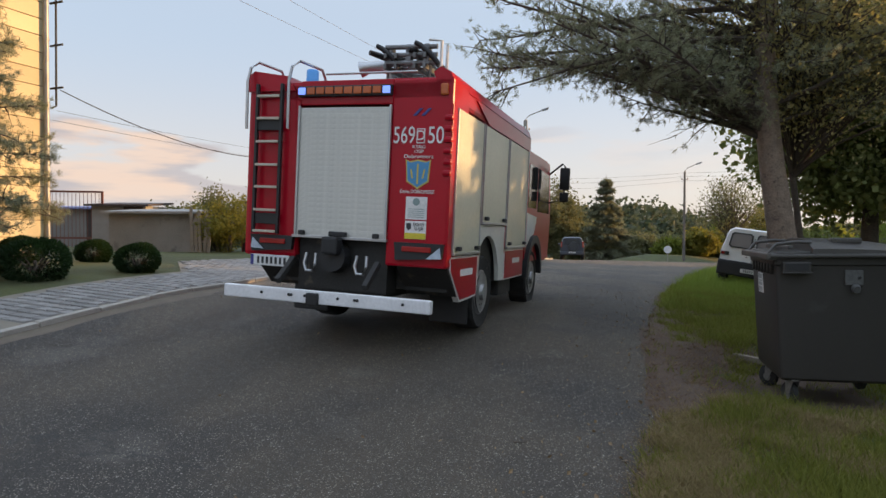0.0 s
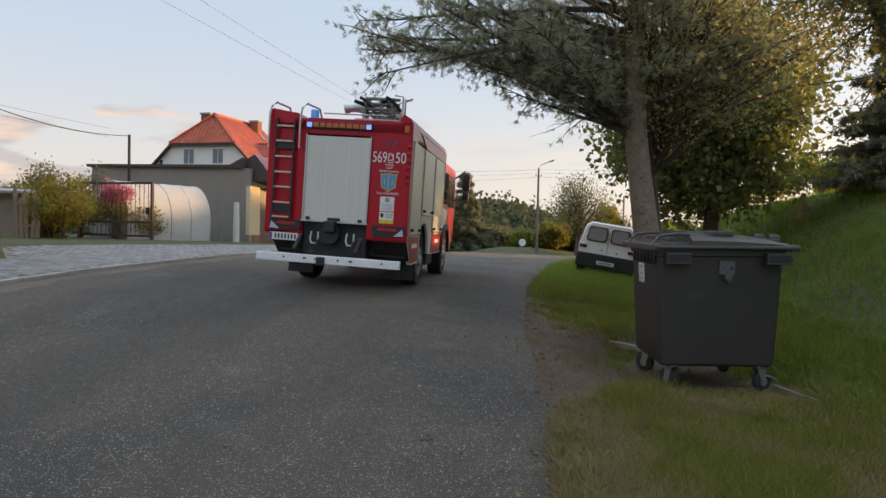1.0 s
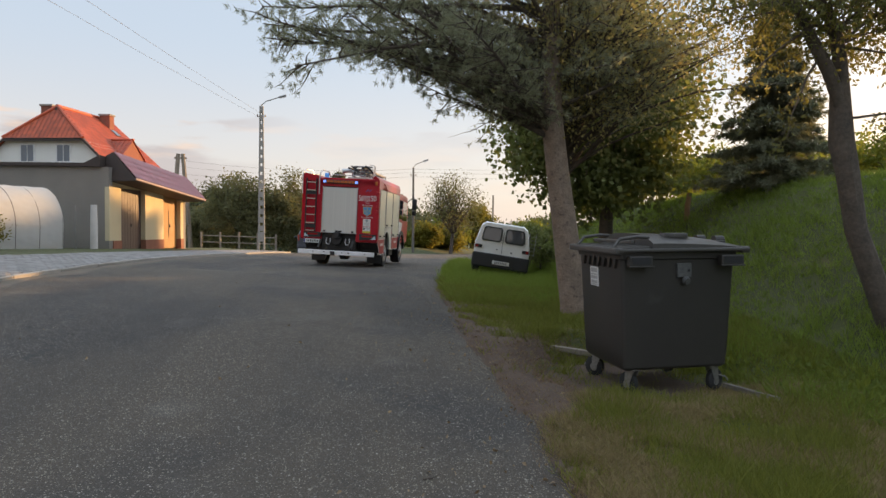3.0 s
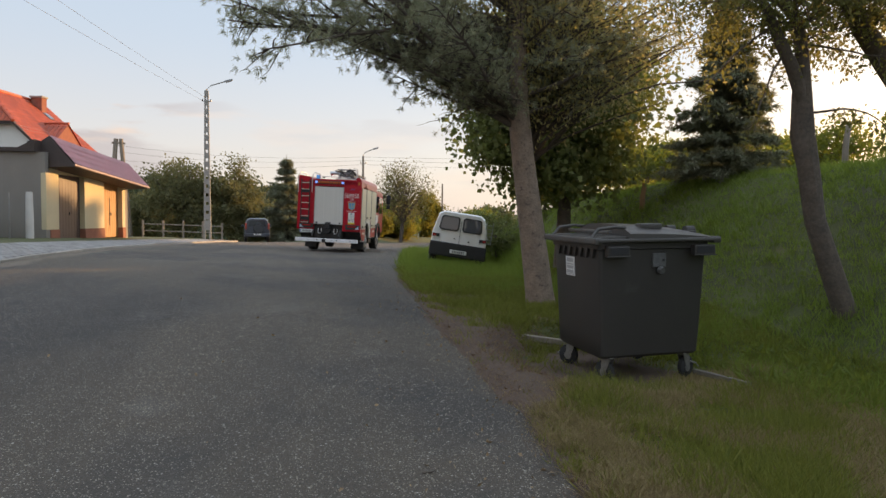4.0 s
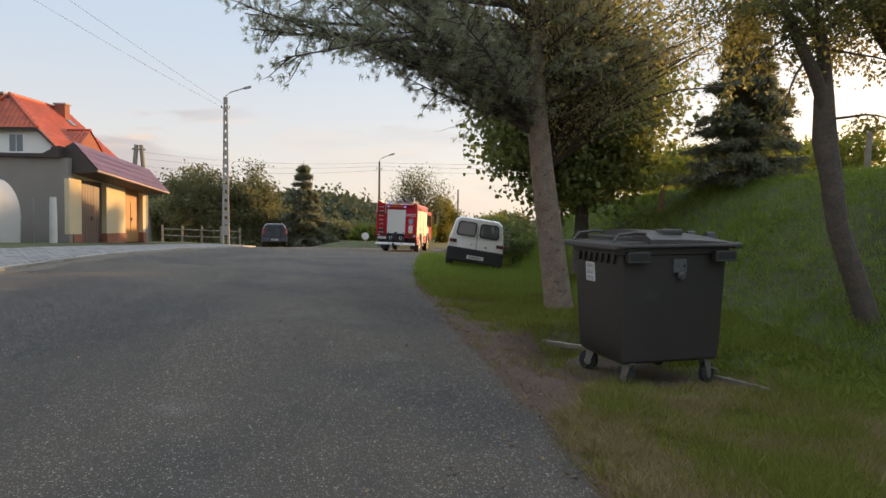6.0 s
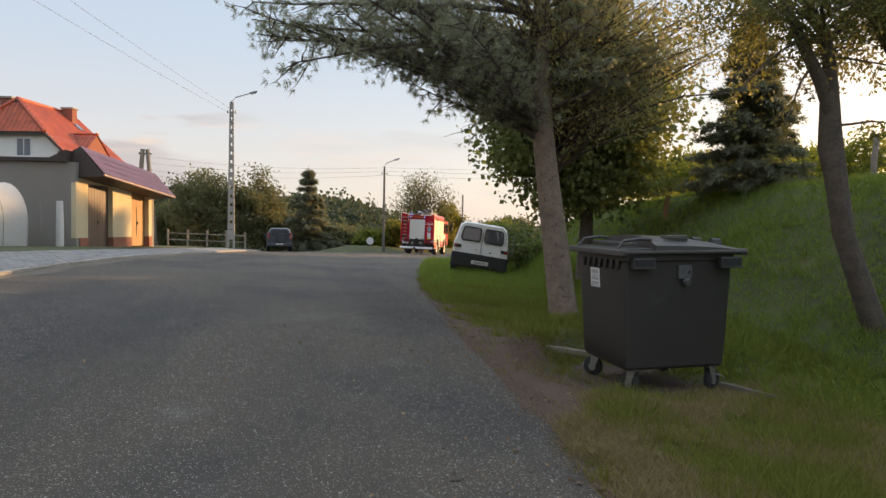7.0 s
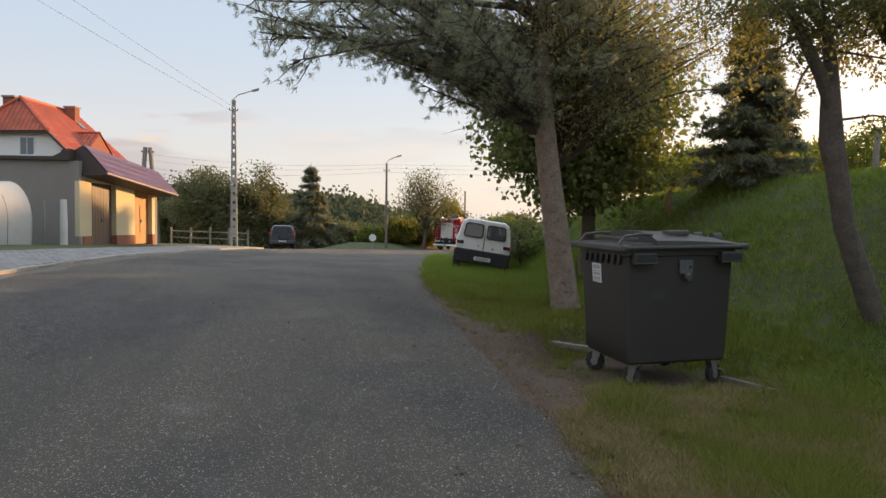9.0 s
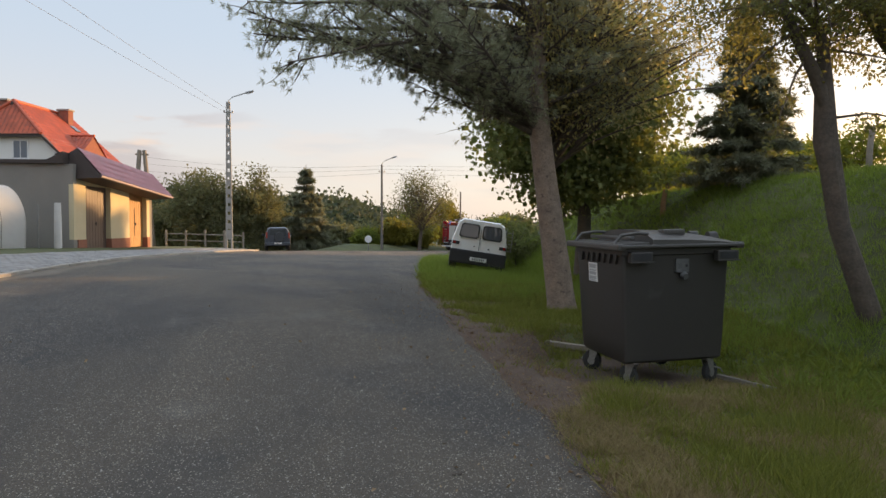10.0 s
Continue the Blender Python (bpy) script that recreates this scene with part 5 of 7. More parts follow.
    P("roof_tiling", b, TILE_RED, "orange-red clay roof tiles")["kind"] = "stuff"
    b = B()
    rings(b, [(0, -0.1, zr + 0.05), (0, 5.8, zr + 0.05)], [0.12, 0.12], 8)
    for s in (-1, 1):
        rings(b, [(0, -0.05, zr + 0.05), (s * hw, -1.5, hz + 0.05)], [0.1, 0.1], 8)
    P("ridge_tile", b, TILE_RED)
    for x, y, h in ((-0.95, 0.5, 8.7), (0.55, 4.3, 8.75)):
        b = B()
        box(b, (x, y, h - 0.9), (0.7, 0.55, 1.8), 0.01)
        c = P("chimney", b, BRICK, "red brick chimney")
        b = B()
        box(b, (x, y, h - 0.06), (0.84, 0.68, 0.12), 0.02)
        part("chimney_cap", b, CONCRETE, c)
    b = B()
    box(b, (1.25, 4.2, 7.45), (0.6, 0.5, 0.05), 0.01, (0, 41, 0))
    P("skylight", b, PALE_PANE)
    # dormer on the sunny slope
    b = B()
    prism(b, [(0.6, 4.9), (3.2, 4.9), (3.2, 5.6), (0.6, 5.9)], 1.3, 3.7, "y")
    d = P("dormer", b, WALL_WHITE)
    b = B()
    rings(b, [(0.05, 2.5, 6.76), (3.5, 2.5, 6.76)], [0.08, 0.08], 8)
    part("dormer_ridge", b, TILE_RED, d)
    b = B()
    for s in (-1, 1):
        roof_tiles(b, (0.05, 2.5, 6.72), (3.45, 0, 0), (0, s * 1.65, -1.4), 12, 7, 0.03)
    part("dormer_tiling", b, TILE_RED, d)["kind"] = "stuff"
    b = B()
    prism(b, [(0.95, 5.4), (2.5, 6.68), (4.05, 5.4)], 3.32, 3.4, "x")
    part("dormer_gable", b, BRICK, d)


house()

FILM = bpy.data.materials.new("greenhouse_film")
FILM.use_nodes = True
_b = FILM.node_tree.nodes["Principled BSDF"]
_b.inputs["Base Color"].default_value, _b.inputs["Roughness"].default_value = (0.6, 0.6, 0.58, 1), 0.4
_b.inputs["Transmission Weight"].default_value, _b.inputs["IOR"].default_value = 0.35, 1.05
_n, _w = FILM.node_tree.nodes.new("ShaderNodeTexNoise"), FILM.node_tree.nodes.new("ShaderNodeBump")
_n.inputs["Scale"].default_value, _w.inputs["Strength"].default_value, _w.inputs["Distance"].default_value = 3.5, 0.7, 0.12
FILM.node_tree.links.new(_n.outputs["Fac"], _w.inputs["Height"]), FILM.node_tree.links.new(_w.outputs[0], _b.inputs["Normal"])


def greenhouse():
    T = thing("tunnel_greenhouse", pose(-11.9, 25.6, land(-11.9, 25.6) + 0.02, 0, 0, 150), "small tunnel greenhouse clad in cloudy plastic film", "greenhouse")
    b = B()
    arc = [(1.2 * math.cos(a), 0.85 + 1.45 * math.sin(a)) for a in np.linspace(0, math.pi, 16)]
    arc = [(1.15, -0.1)] + arc + [(-1.15, -0.1)]
    n, rows = 10, []
    for k in range(n + 1):
        y = 3.6 * k / n
        rows.append([b.verts.new((x * (1 - 0.01 * (k % 2)), y, z * (1 - 0.01 * (k % 2)))) for x, z in arc])
    for p, q in zip(rows, rows[1:]):
        for i in range(len(arc) - 1):
            b.faces.new((p[i], p[i + 1], q[i + 1], q[i]))
    part("film_cover", b, FILM, T, "", True)
    for y in (0, 3.6):
        b = B()
        prism(b, arc, y - 0.01, y + 0.01, "y")
        part("end_sheet", b, FILM, T)
    for k in range(5):
        b = B()
        tube(b, [(x * 0.99, 0.02 + 0.89 * k, z * 0.99) for x, z in arc], 0.015, 6)
        part("hoop", b, GALV, T)
    b = B()
    box(b, (1.14, 2.2, 0.75), (0.05, 0.9, 0.55), 0.01)
    part("vent_window", b, WINDOW, T)
    b = B()
    box(b, (-0.05, -0.02, 0.8), (0.05, 0.05, 1.8))
    part("door_post", b, WOOD, T)


greenhouse()

IRON = mat("rusty_brown_iron", (0.09, 0.045, 0.035), (0.055, 0.03, 0.025), rough=0.75, scale=6, fine=60)


def gate(a, c, h, bars, label, material=None):
    """An open metal gate leaf from a to c: a frame, two rails and upright bars."""
    material = material or IRON
    a, c = Vector(a), Vector(c)
    d = c - a
    T = thing("metal_gate", pose(*a, 0, -math.degrees(math.atan2(d.z, math.hypot(d.x, d.y))), math.degrees(math.atan2(d.y, d.x))), label, "gate")
    L = d.length
    b = B()
    for x in (0.03, L - 0.03):
        box(b, (x, 0, h / 2), (0.09, 0.08, h), 0.006)
    for z in (0.12, 0.6, h - 0.03):
        box(b, (L / 2, 0, z), (L - 0.1, 0.06, 0.08), 0.004)
    part("gate_frame", b, material, T)
    for k in range(1, bars):
        b = B()
        rings(b, [(L * k / bars, 0, 0.1), (L * k / bars, 0, h - 0.05)], [0.011, 0.011], 6)
        part("bar", b, material, T)
    b = B()
    box(b, (L - 0.2, -0.03, h * 0.5), (0.16, 0.04, 0.24), 0.01)
    part("lock_box", b, BLACK, T)
    return T


gate((-14.2, 21.45, land(-14.2, 21.45) + 0.05), (-11.0, 20.45, land(-11, 20.45) + 0.05), 2.0, 17, "open dark brown metal gate leaf in front of the garden")
gate((-22.2, 19.6, 0.8), (-20.3, 20.5, 0.8), 2.55, 14, "tall rusty metal gate leaf standing open", mat("rusty_red_iron", (0.2, 0.07, 0.05), (0.12, 0.05, 0.04), rough=0.8, scale=6))
simple_pole("gate_post", -22.35, 19.5, 0.8, 2.6, 0.09, IRON, "rusty brown square gate post", 0, "post")
simple_pole("gate_post", -14.3, 21.5, land(-14.3, 21.5), 1.5, 0.06, mat("red_oxide_paint", (0.3, 0.1, 0.06), rough=0.7), "red oxide painted gate post", 0, "post")
simple_pole("white_post", -10.3, 26.4, land(-10.3, 26.4), 1.75, 0.14, mat("white_stone_post", (0.62, 0.6, 0.57), (0.5, 0.48, 0.45), rough=0.8), "rounded white post against the garage wall", 0, "post")
simple_pole("thin_stake", -10.9, 26.2, land(-10.9, 26.2), 1.7, 0.03, GALV, "thin grey stake in the garden", 0, "stake")

SHED_GREY = mat("grey_shed_board", (0.25, 0.235, 0.22), (0.18, 0.17, 0.16), rough=0.9, scale=0.7, fine=20, bump=0.2)


def shed(x, y, rz, w, d, h, wall, roof, label, has_door=True):
    T = thing("shed", pose(x, y, land(x, y) - 0.1, 0, 0, rz), label, "shed")
    b = B()
    box(b, (0, d / 2, h / 2), (w, d, h), 0.01)
    part("wall", b, wall, T)
    b = B()
    prism(b, [(-0.25, h - 0.04), (d + 0.2, h + 0.16), (d + 0.2, h + 0.24), (-0.25, h + 0.04)], -w / 2 - 0.2, w / 2 + 0.2, "x")
    part("roof", b, roof, T)
    if not has_door:
        return T
    b = B()
    box(b, (w * 0.28, -0.02, 0.95), (0.8, 0.05, 1.8), 0.01)
    dr = part("door", b, FASCIA, T)
    b = B()
    box(b, (w * 0.28 + 0.3, -0.06, 0.95), (0.04, 0.05, 0.12))
    part("door_handle", b, GALV, dr)
    return T


shed(-16.3, 18.6, 15, 3.2, 2.6, 1.55, mat("grey_block_wall", (0.3, 0.285, 0.26), (0.2, 0.19, 0.175), rough=0.95, scale=1.2, fine=25, bump=0.3, third=((0.16, 0.15, 0.14), 0.6, 2)), mat("pale_sheet_roof", (0.4, 0.39, 0.37), (0.2, 0.19, 0.18), rough=0.7), "low grey block-walled shed with a flat sheet roof", False)
shed(-19.6, 20.6, 18, 2.2, 2.4, 1.9, mat("pale_shed_board", (0.33, 0.32, 0.3), (0.24, 0.23, 0.22), rough=0.9), FASCIA, "pale grey board shed beside the gate")
shed(-24.6, 23.0, 22, 4.2, 3.0, 1.9, SHED_GREY, mat("faded_blue_roofing", (0.2, 0.22, 0.4), (0.16, 0.17, 0.3), rough=0.6), "grey shed with faded blue sheet roof")


def paling_fence():
    T = thing("paling_fence", pose(0, 0, 0), "weathered wooden paling fence overgrown with garden plants", "fence")
    r = random.Random(4)
    a2, c2 = Vector((-14.4, 20.9, 0)), Vector((-21.5, 26.0, 0))
    for p, q, n in ((a2, c2, 34), (Vector((-14.7, 18.7, 0)), Vector((-13.9, 18.8, 0)), 5)):
        d = q - p
        rz = math.degrees(math.atan2(d.y, d.x))
        z = land(p.x, p.y)
        for zz in (0.4, 1.1):
            b = B()
            box(b, (p.x + d.x / 2, p.y + d.y / 2, z + zz), (d.length, 0.04, 0.08), 0, (0, 0, rz))
            part("rail", b, WOOD, T)
        for k in range(n):
            o = p + d * (k + 0.5) / n
            h = r.uniform(1.35, 1.75)
            b = B()
            prism(b, [(-0.06, 0), (0.06, 0), (0.06, h - 0.08), (0, h), (-0.06, h - 0.08)], -0.012, 0.012, "y")
            ob = part("paling", b, WOOD, T)
            ob.matrix_basis = pose(o.x, o.y, land(o.x, o.y) - 0.05, r.uniform(-2, 2), r.uniform(-3, 3), rz)


paling_fence()


def far_fence():
    T = thing("post_and_rail_fence", pose(0, 0, 0), "low grey post and rail fence beyond the garage", "fence")
    pts = [(-10.3 + 1.25 * k, 46.0 + 0.1 * k) for k in range(5)]
    for x, y in pts:
        b = B()
        box(b, (x, y, land(x, y) + 0.55), (0.12, 0.12, 1.3), 0.01)
        part("post", b, WOOD, T)
    b = B()
    for z in (0.5, 0.95):
        tube(b, [(pts[0][0], pts[0][1], land(*pts[0]) + z), (pts[-1][0], pts[-1][1], land(*pts[-1]) + z)], 0.04, 6)
    part("rail", b, WOOD, T)


far_fence()

# ---- the tall cream building at the near corner ----
SIDING = mat("cream_wall_panel", (0.6, 0.5, 0.31), (0.5, 0.41, 0.25), rough=0.85, scale=1.2, fine=40, bump=0.2, third=((0.42, 0.26, 0.14), 0.62, 1.6), per="object")


def corner_building():
    # its front runs back from the corner, parallel to the road
    T = thing("corner_building", pose(-14.75, 12.7, 0.5, 0, 0, -97), "tall cream clad building with a grey drainpipe", "building")
    P = lambda n, b, m, lab="", sm=False, par=None: part(n, b, m, par or T, lab, sm)
    b = B()
    box(b, (5.0, -4.05, 4.4), (10.0, 8.0, 9.6))
    wl = P("wall", b, mat("joint_grey", (0.3, 0.25, 0.18), rough=0.9))
    b = B()
    box(b, (0, 0, 0), (2.46, 0.05, 0.44), 0.012)
    base = part("panel", b, SIDING, wl)
    base.matrix_basis = pose(1.25, -0.03, 0.3)
    for j in range(20):
        for i in range(4):
            if i or j:
                ob = new("panel", base.data)
                ob.parent, ob.matrix_basis = wl, pose(1.25 + i * 2.5, -0.03, 0.3 + 0.46 * j)
    b = B()
    rings(b, [(0.12, 0.08, 0.1), (0.12, 0.08, 9.0)], [0.07, 0.07], 12)
    for z in (1.0, 2.8, 4.6, 6.4, 8.2):
        rings(b, [(0.12, 0.08, z), (0.12, 0.08, z + 0.06)], [0.085, 0.085], 12)
    P("drainpipe", b, GALV, "grey metal drainpipe", True)
    b = B()
    box(b, (5.0, -4.0, 9.3), (10.6, 8.6, 0.25), 0.03)
    P("roof", b, FASCIA)
    b = B()
    tube(b, [(-0.15, -0.1, 4.6), (-0.3, -0.1, 4.7), (-0.32, -0.1, 9.8)], 0.03)
    for z in (5.2, 6.4, 7.6):
        box(b, (-0.32, -0.1, z), (0.04, 0.5, 0.05))
    P("cable_mast", b, CHASSIS, "dark cable mast with cross-arms")


corner_building()

# ---- trees, shrubs and grass ----
BARK_PINE = mat("pine_bark", (0.28, 0.205, 0.155), (0.15, 0.11, 0.085), rough=0.95, scale=6, fine=34, bump=1.2, third=((0.11, 0.08, 0.062), 0.58, 14))
BARK_DARK = mat("dark_bark", (0.13, 0.1, 0.078), (0.065, 0.052, 0.043), rough=0.95, scale=6, fine=30, bump=0.9)
NEEDLE = leaf_mat("pine_needles", (0.17, 0.185, 0.13), (0.27, 0.27, 0.185), (0.38, 0.38, 0.22))
MAPLE = leaf_mat("maple_leaves", (0.1, 0.125, 0.052), (0.18, 0.2, 0.078), (0.22, 0.25, 0.07))
OLIVE = leaf_mat("olive_leaves", (0.17, 0.155, 0.075), (0.3, 0.25, 0.115), (0.5, 0.43, 0.17))
PEAR = leaf_mat("small_tree_leaves", (0.07, 0.08, 0.03), (0.15, 0.145, 0.055), (0.24, 0.23, 0.07))
SPRUCE = leaf_mat("spruce_needles", (0.12, 0.135, 0.095), (0.2, 0.2, 0.145), (0.24, 0.25, 0.14))
HEDGE = leaf_mat("hedge_leaves", (0.050, 0.085, 0.020), (0.130, 0.160, 0.035), (0.300, 0.320, 0.050))
YELLOW_LEAF = leaf_mat("yellow_green_leaves", (0.100, 0.110, 0.025), (0.200, 0.170, 0.035), (0.300, 0.270, 0.050))
FAR_GREEN = leaf_mat("far_foliage", (0.1, 0.11, 0.065), (0.19, 0.18, 0.09), (0.2, 0.2, 0.08))
BOX_LEAF = leaf_mat("clipped_shrub_leaves", (0.013, 0.032, 0.016), (0.035, 0.064, 0.029), (0.032, 0.064, 0.016))
PINK = leaf_mat("pink_blossom", (0.500, 0.100, 0.160), (0.600, 0.220, 0.280), (0.500, 0.150, 0.200))
BLADE = leaf_mat("grass_blades", (0.05, 0.068, 0.014), (0.22, 0.21, 0.048), (0.24, 0.26, 0.045))
LUSH = leaf_mat("lush_grass_blades", (0.09, 0.14, 0.028), (0.18, 0.23, 0.05), (0.28, 0.36, 0.06))
STRAW = leaf_mat("dry_grass", (0.2, 0.145, 0.07), (0.4, 0.3, 0.15), (0.2, 0.16, 0.07))


def bough(r, start, d, length, rad, bend=0.15, n=6, lift=0.0):
    """A limb's points and radii."""
    p, d = Vector(start), Vector(d).normalized()
    pts, rr = [p.copy()], [rad]
    for k in range(n):
        d = (d + Vector((r.uniform(-bend, bend), r.uniform(-bend, bend), r.uniform(-bend, bend) + lift))).normalized()
        p = p + d * (length / n)
        pts.append(p.copy())
        rr.append(rad * (1 - 0.85 * (k + 1) / n))
    return pts, rr


def tufts(centres, dirs, n, length, width, seed):
    """Needles: n thin blades out of every centre, swept along its twig."""
    r = np.random.RandomState(seed)
    c, d = np.repeat(np.asarray(centres, float), n, 0), np.repeat(np.asarray(dirs, float), n, 0)
    c = c + r.normal(size=c.shape) * 0.16 * length
    v = r.normal(size=c.shape) + 1.1 * d
    v /= np.linalg.norm(v, axis=1, keepdims=True)
    s = np.cross(v, r.normal(size=c.shape))
    s /= np.linalg.norm(s, axis=1, keepdims=True)
    L = length * r.uniform(0.6, 1.25, (len(c), 1))
    tri = np.stack([c - s * width / 2, c + s * width / 2, c + v * L], 1).reshape(-1, 3)
    return tri, np.arange(len(tri)).reshape(-1, 3)


def pine(name_label, trunk, radii, limbs, seed, tuft_n=17, needle=0.09, tufts_each=5):
    """A pine: trunk points, limbs as (height share, azimuth, length, rise). Side twigs end in dense round clumps of needles."""
    r = random.Random(seed)
    T = thing("pine_tree", pose(0, 0, 0), name_label, "tree")
    b = B()
    rings(b, trunk, radii, 14, wob=0.12)
    part("trunk", b, BARK_PINE, T, "reddish-brown flaking trunk", True)
    b = B()
    cs, ds = [], []
    tp = [Vector(p) for p in trunk]
    for h, az, length, rise in limbs:
        f = h * (len(tp) - 1)
        i = min(int(f), len(tp) - 2)
        o = tp[i].lerp(tp[i + 1], f - i)
        d = Vector((math.cos(radians(az)), math.sin(radians(az)), rise))
        pts, rr = bough(r, o, d, length, 0.018 + length * 0.0085, 0.1, 7, 0.0)
        rings(b, pts, rr, 6)
        for k in range(2 if length < 2.2 else 3, 8):
            along = (pts[k] - pts[k - 1]).normalized()
            across = along.cross(Vector((0, 0, 1))).normalized()
            for _ in range(int(2 + length * 1.3)):
                q = pts[k - 1].lerp(pts[k], r.random())
                e = across * r.choice((-1, 1)) * r.uniform(0.4, 1.0) + along * r.uniform(0.1, 0.8) + Vector((0, 0, r.uniform(-0.6, 0.45)))
                sub, sr = bough(r, q, e, r.uniform(0.25, 0.75) * (0.75 + 0.1 * length) * (1.15 - 0.07 * k), 0.013, 0.3, 4, 0.05)
                rings(b, sub, sr, 4, close=False)
                spread = r.uniform(0.05, 0.11)
                for _ in range(tufts_each):
                    m = r.choice((2, 3, 3, 4, 4, 4))
                    cs.append(sub[m - 1].lerp(sub[m], r.random()) + Vector((r.gauss(0, spread), r.gauss(0, spread), r.gauss(0, spread * 0.7))))
                    ds.append((sub[m] - sub[m - 1]).normalized())
    part("branching", b, BARK_DARK, T, "dark branching limbs")
    v, f = tufts(cs, ds, tuft_n, needle, 0.0095, seed)
    raw("crown", v, f, NEEDLE, T, "dark green needles in dense clumps")
    return T


r0 = random.Random(11)
limbs = []
for k in range(56):                       # a crown that leans out over the road
    h = 0.47 + 0.5 * (k + r0.random()) / 56
    az = r0.choice((r0.uniform(125, 240), r0.uniform(150, 220), r0.uniform(-60, 60), r0.uniform(0, 360)))
    out = 4.2 - 3.4 * max(0.0, h - 0.5) / 0.5
    limbs.append((h, az, out * r0.uniform(0.5, 0.9) * (1.0 if 110 < az < 250 else 0.65), r0.uniform(0.25, 0.5)))
limbs += [(0.6 + 0.05 * k, 140 + 97 * k % 110, 3.8 - 0.2 * k, 0.38) for k in range(8)]
limbs += [(0.5 + 0.08 * k, 236 + 67 * k % 70, 1.5 - 0.1 * k, 0.15) for k in range(5)]
limbs += [(0.6, 178, 4.8, 0.12), (0.63, 190, 4.9, 0.06), (0.66, 170, 4.9, 0.04), (0.64, 200, 4.6, 0.08), (0.69, 183, 4.8, 0.0), (0.62, 160, 4.6, 0.1), (0.58, 185, 4.7, 0.2)]
limbs += [(0.46, 180, 4.1, 0.38), (0.48, 197, 4.1, 0.38), (0.49, 165, 4.2, 0.4), (0.52, 208, 3.9, 0.36), (0.53, 188, 4.4, 0.34), (0.56, 172, 4.4, 0.32), (0.58, 195, 4.4, 0.3), (0.46, 187, 2.4, 0.5), (0.47, 160, 2.2, 0.5), (0.47, 212, 2.0, 0.5), (0.5, 20, 2.4, 0.25), (0.53, -20, 2.6, 0.25)]
PINE = pine("tall pine with bare trunk and wide crown over the road", [(3.36, 9.72, -0.2), (3.3, 9.7, 0.35), (3.13, 9.66, 1.4), (2.95, 9.67, 2.6), (2.86, 9.7, 3.4), (2.82, 9.74, 4.6), (2.85, 9.8, 6.0), (2.9, 9.9, 8.0), (2.95, 10.0, 10.2)], [0.34, 0.245, 0.205, 0.188, 0.178, 0.155, 0.135, 0.1, 0.03], limbs, 5)
b, rp = B(), random.Random(77)
pts, rr = bough(rp, (2.86, 9.68, 3.75), (-1, -0.15, -0.12), 1.55, 0.02, 0.16, 8, -0.01)
rings(b, pts, rr, 6)
for k in range(3, 9):
    for _ in range(2):
        sub, sr = bough(rp, pts[k], (-0.6, rp.uniform(-0.7, 0.7), rp.uniform(-0.8, 0.3)), rp.uniform(0.2, 0.5), 0.007, 0.35, 4, -0.05)
        rings(b, sub, sr, 4, close=False)
part("dead_branch", b, BARK_DARK, PINE, "bare dead branch under the crown")
limbs = [(0.2 + 0.7 * k / 76, (k * 137) % 360, 3.3 - 0.031 * k, 0.05) for k in range(76)]
pine("dark pine standing before the cream building", [(-12.6, 7.0, 0.5), (-12.6, 7.0, 3), (-12.5, 7.1, 6), (-12.5, 7.1, 9)], [0.2, 0.17, 0.12, 0.03], limbs, 8, 16, 0.11, 10)


def broadleaf(label, base, trunk_pts, radii, crown, n_limb, n_leaf, size, leaf, bark, seed, slim=0.6, droop=0.2, gap=0.55, part_label="", low=0.45):
    """A leafy tree: limbs reach for random places in its crown, an ellipsoid with knots and gaps, and leaves hang round their ends."""
    r = random.Random(seed)
    T = thing("tree" if "bush" not in label and "shrub" not in label else "bush", pose(0, 0, 0), label, "tree" if "bush" not in label and "shrub" not in label else "bush")
    b = B()
    rings(b, trunk_pts, radii, 10, wob=0.12)
    part("trunk", b, bark, T, "", True)
    cx, cy, cz, ax, ay, az = crown
    b, spots = B(), []
    tp = [Vector(p) for p in trunk_pts]
    per = max(1, n_leaf // n_limb)
    for k in range(n_limb):
        while True:
            u = Vector((r.uniform(-1, 1), r.uniform(-1, 1), r.uniform(-1, 1)))
            if 0.25 < u.length < 1 and noise.noise(u * 1.9 + Vector((seed, 0, 0))) > -gap + 0.2:
                break
        end = Vector((cx + u.x * ax, cy + u.y * ay, cz + u.z * az))
        f = (len(tp) - 1) * (1 - low * r.random())
        i = min(int(f), len(tp) - 2)
        o = tp[i].lerp(tp[i + 1], f - i)
        d = end - o
        pts, rr = bough(r, o, d + Vector((0, 0, 0.25 * d.length)), d.length, 0.008 + 0.008 * d.length, 0.16, 6, -0.05)
        rings(b, pts, rr, 5, close=False)
        w = 0.1 * (ax + ay + az) / 3 + 0.08
        for m in range(per):
            q = pts[3].lerp(pts[6], r.random() ** 0.6)
            spots.append((q.x + r.gauss(0, w), q.y + r.gauss(0, w), q.z + r.gauss(0, w * 0.75)))
    part("branching", b, bark, T)
    leaves("crown", spots, size, leaf, T, slim, seed, droop, part_label)
    return T


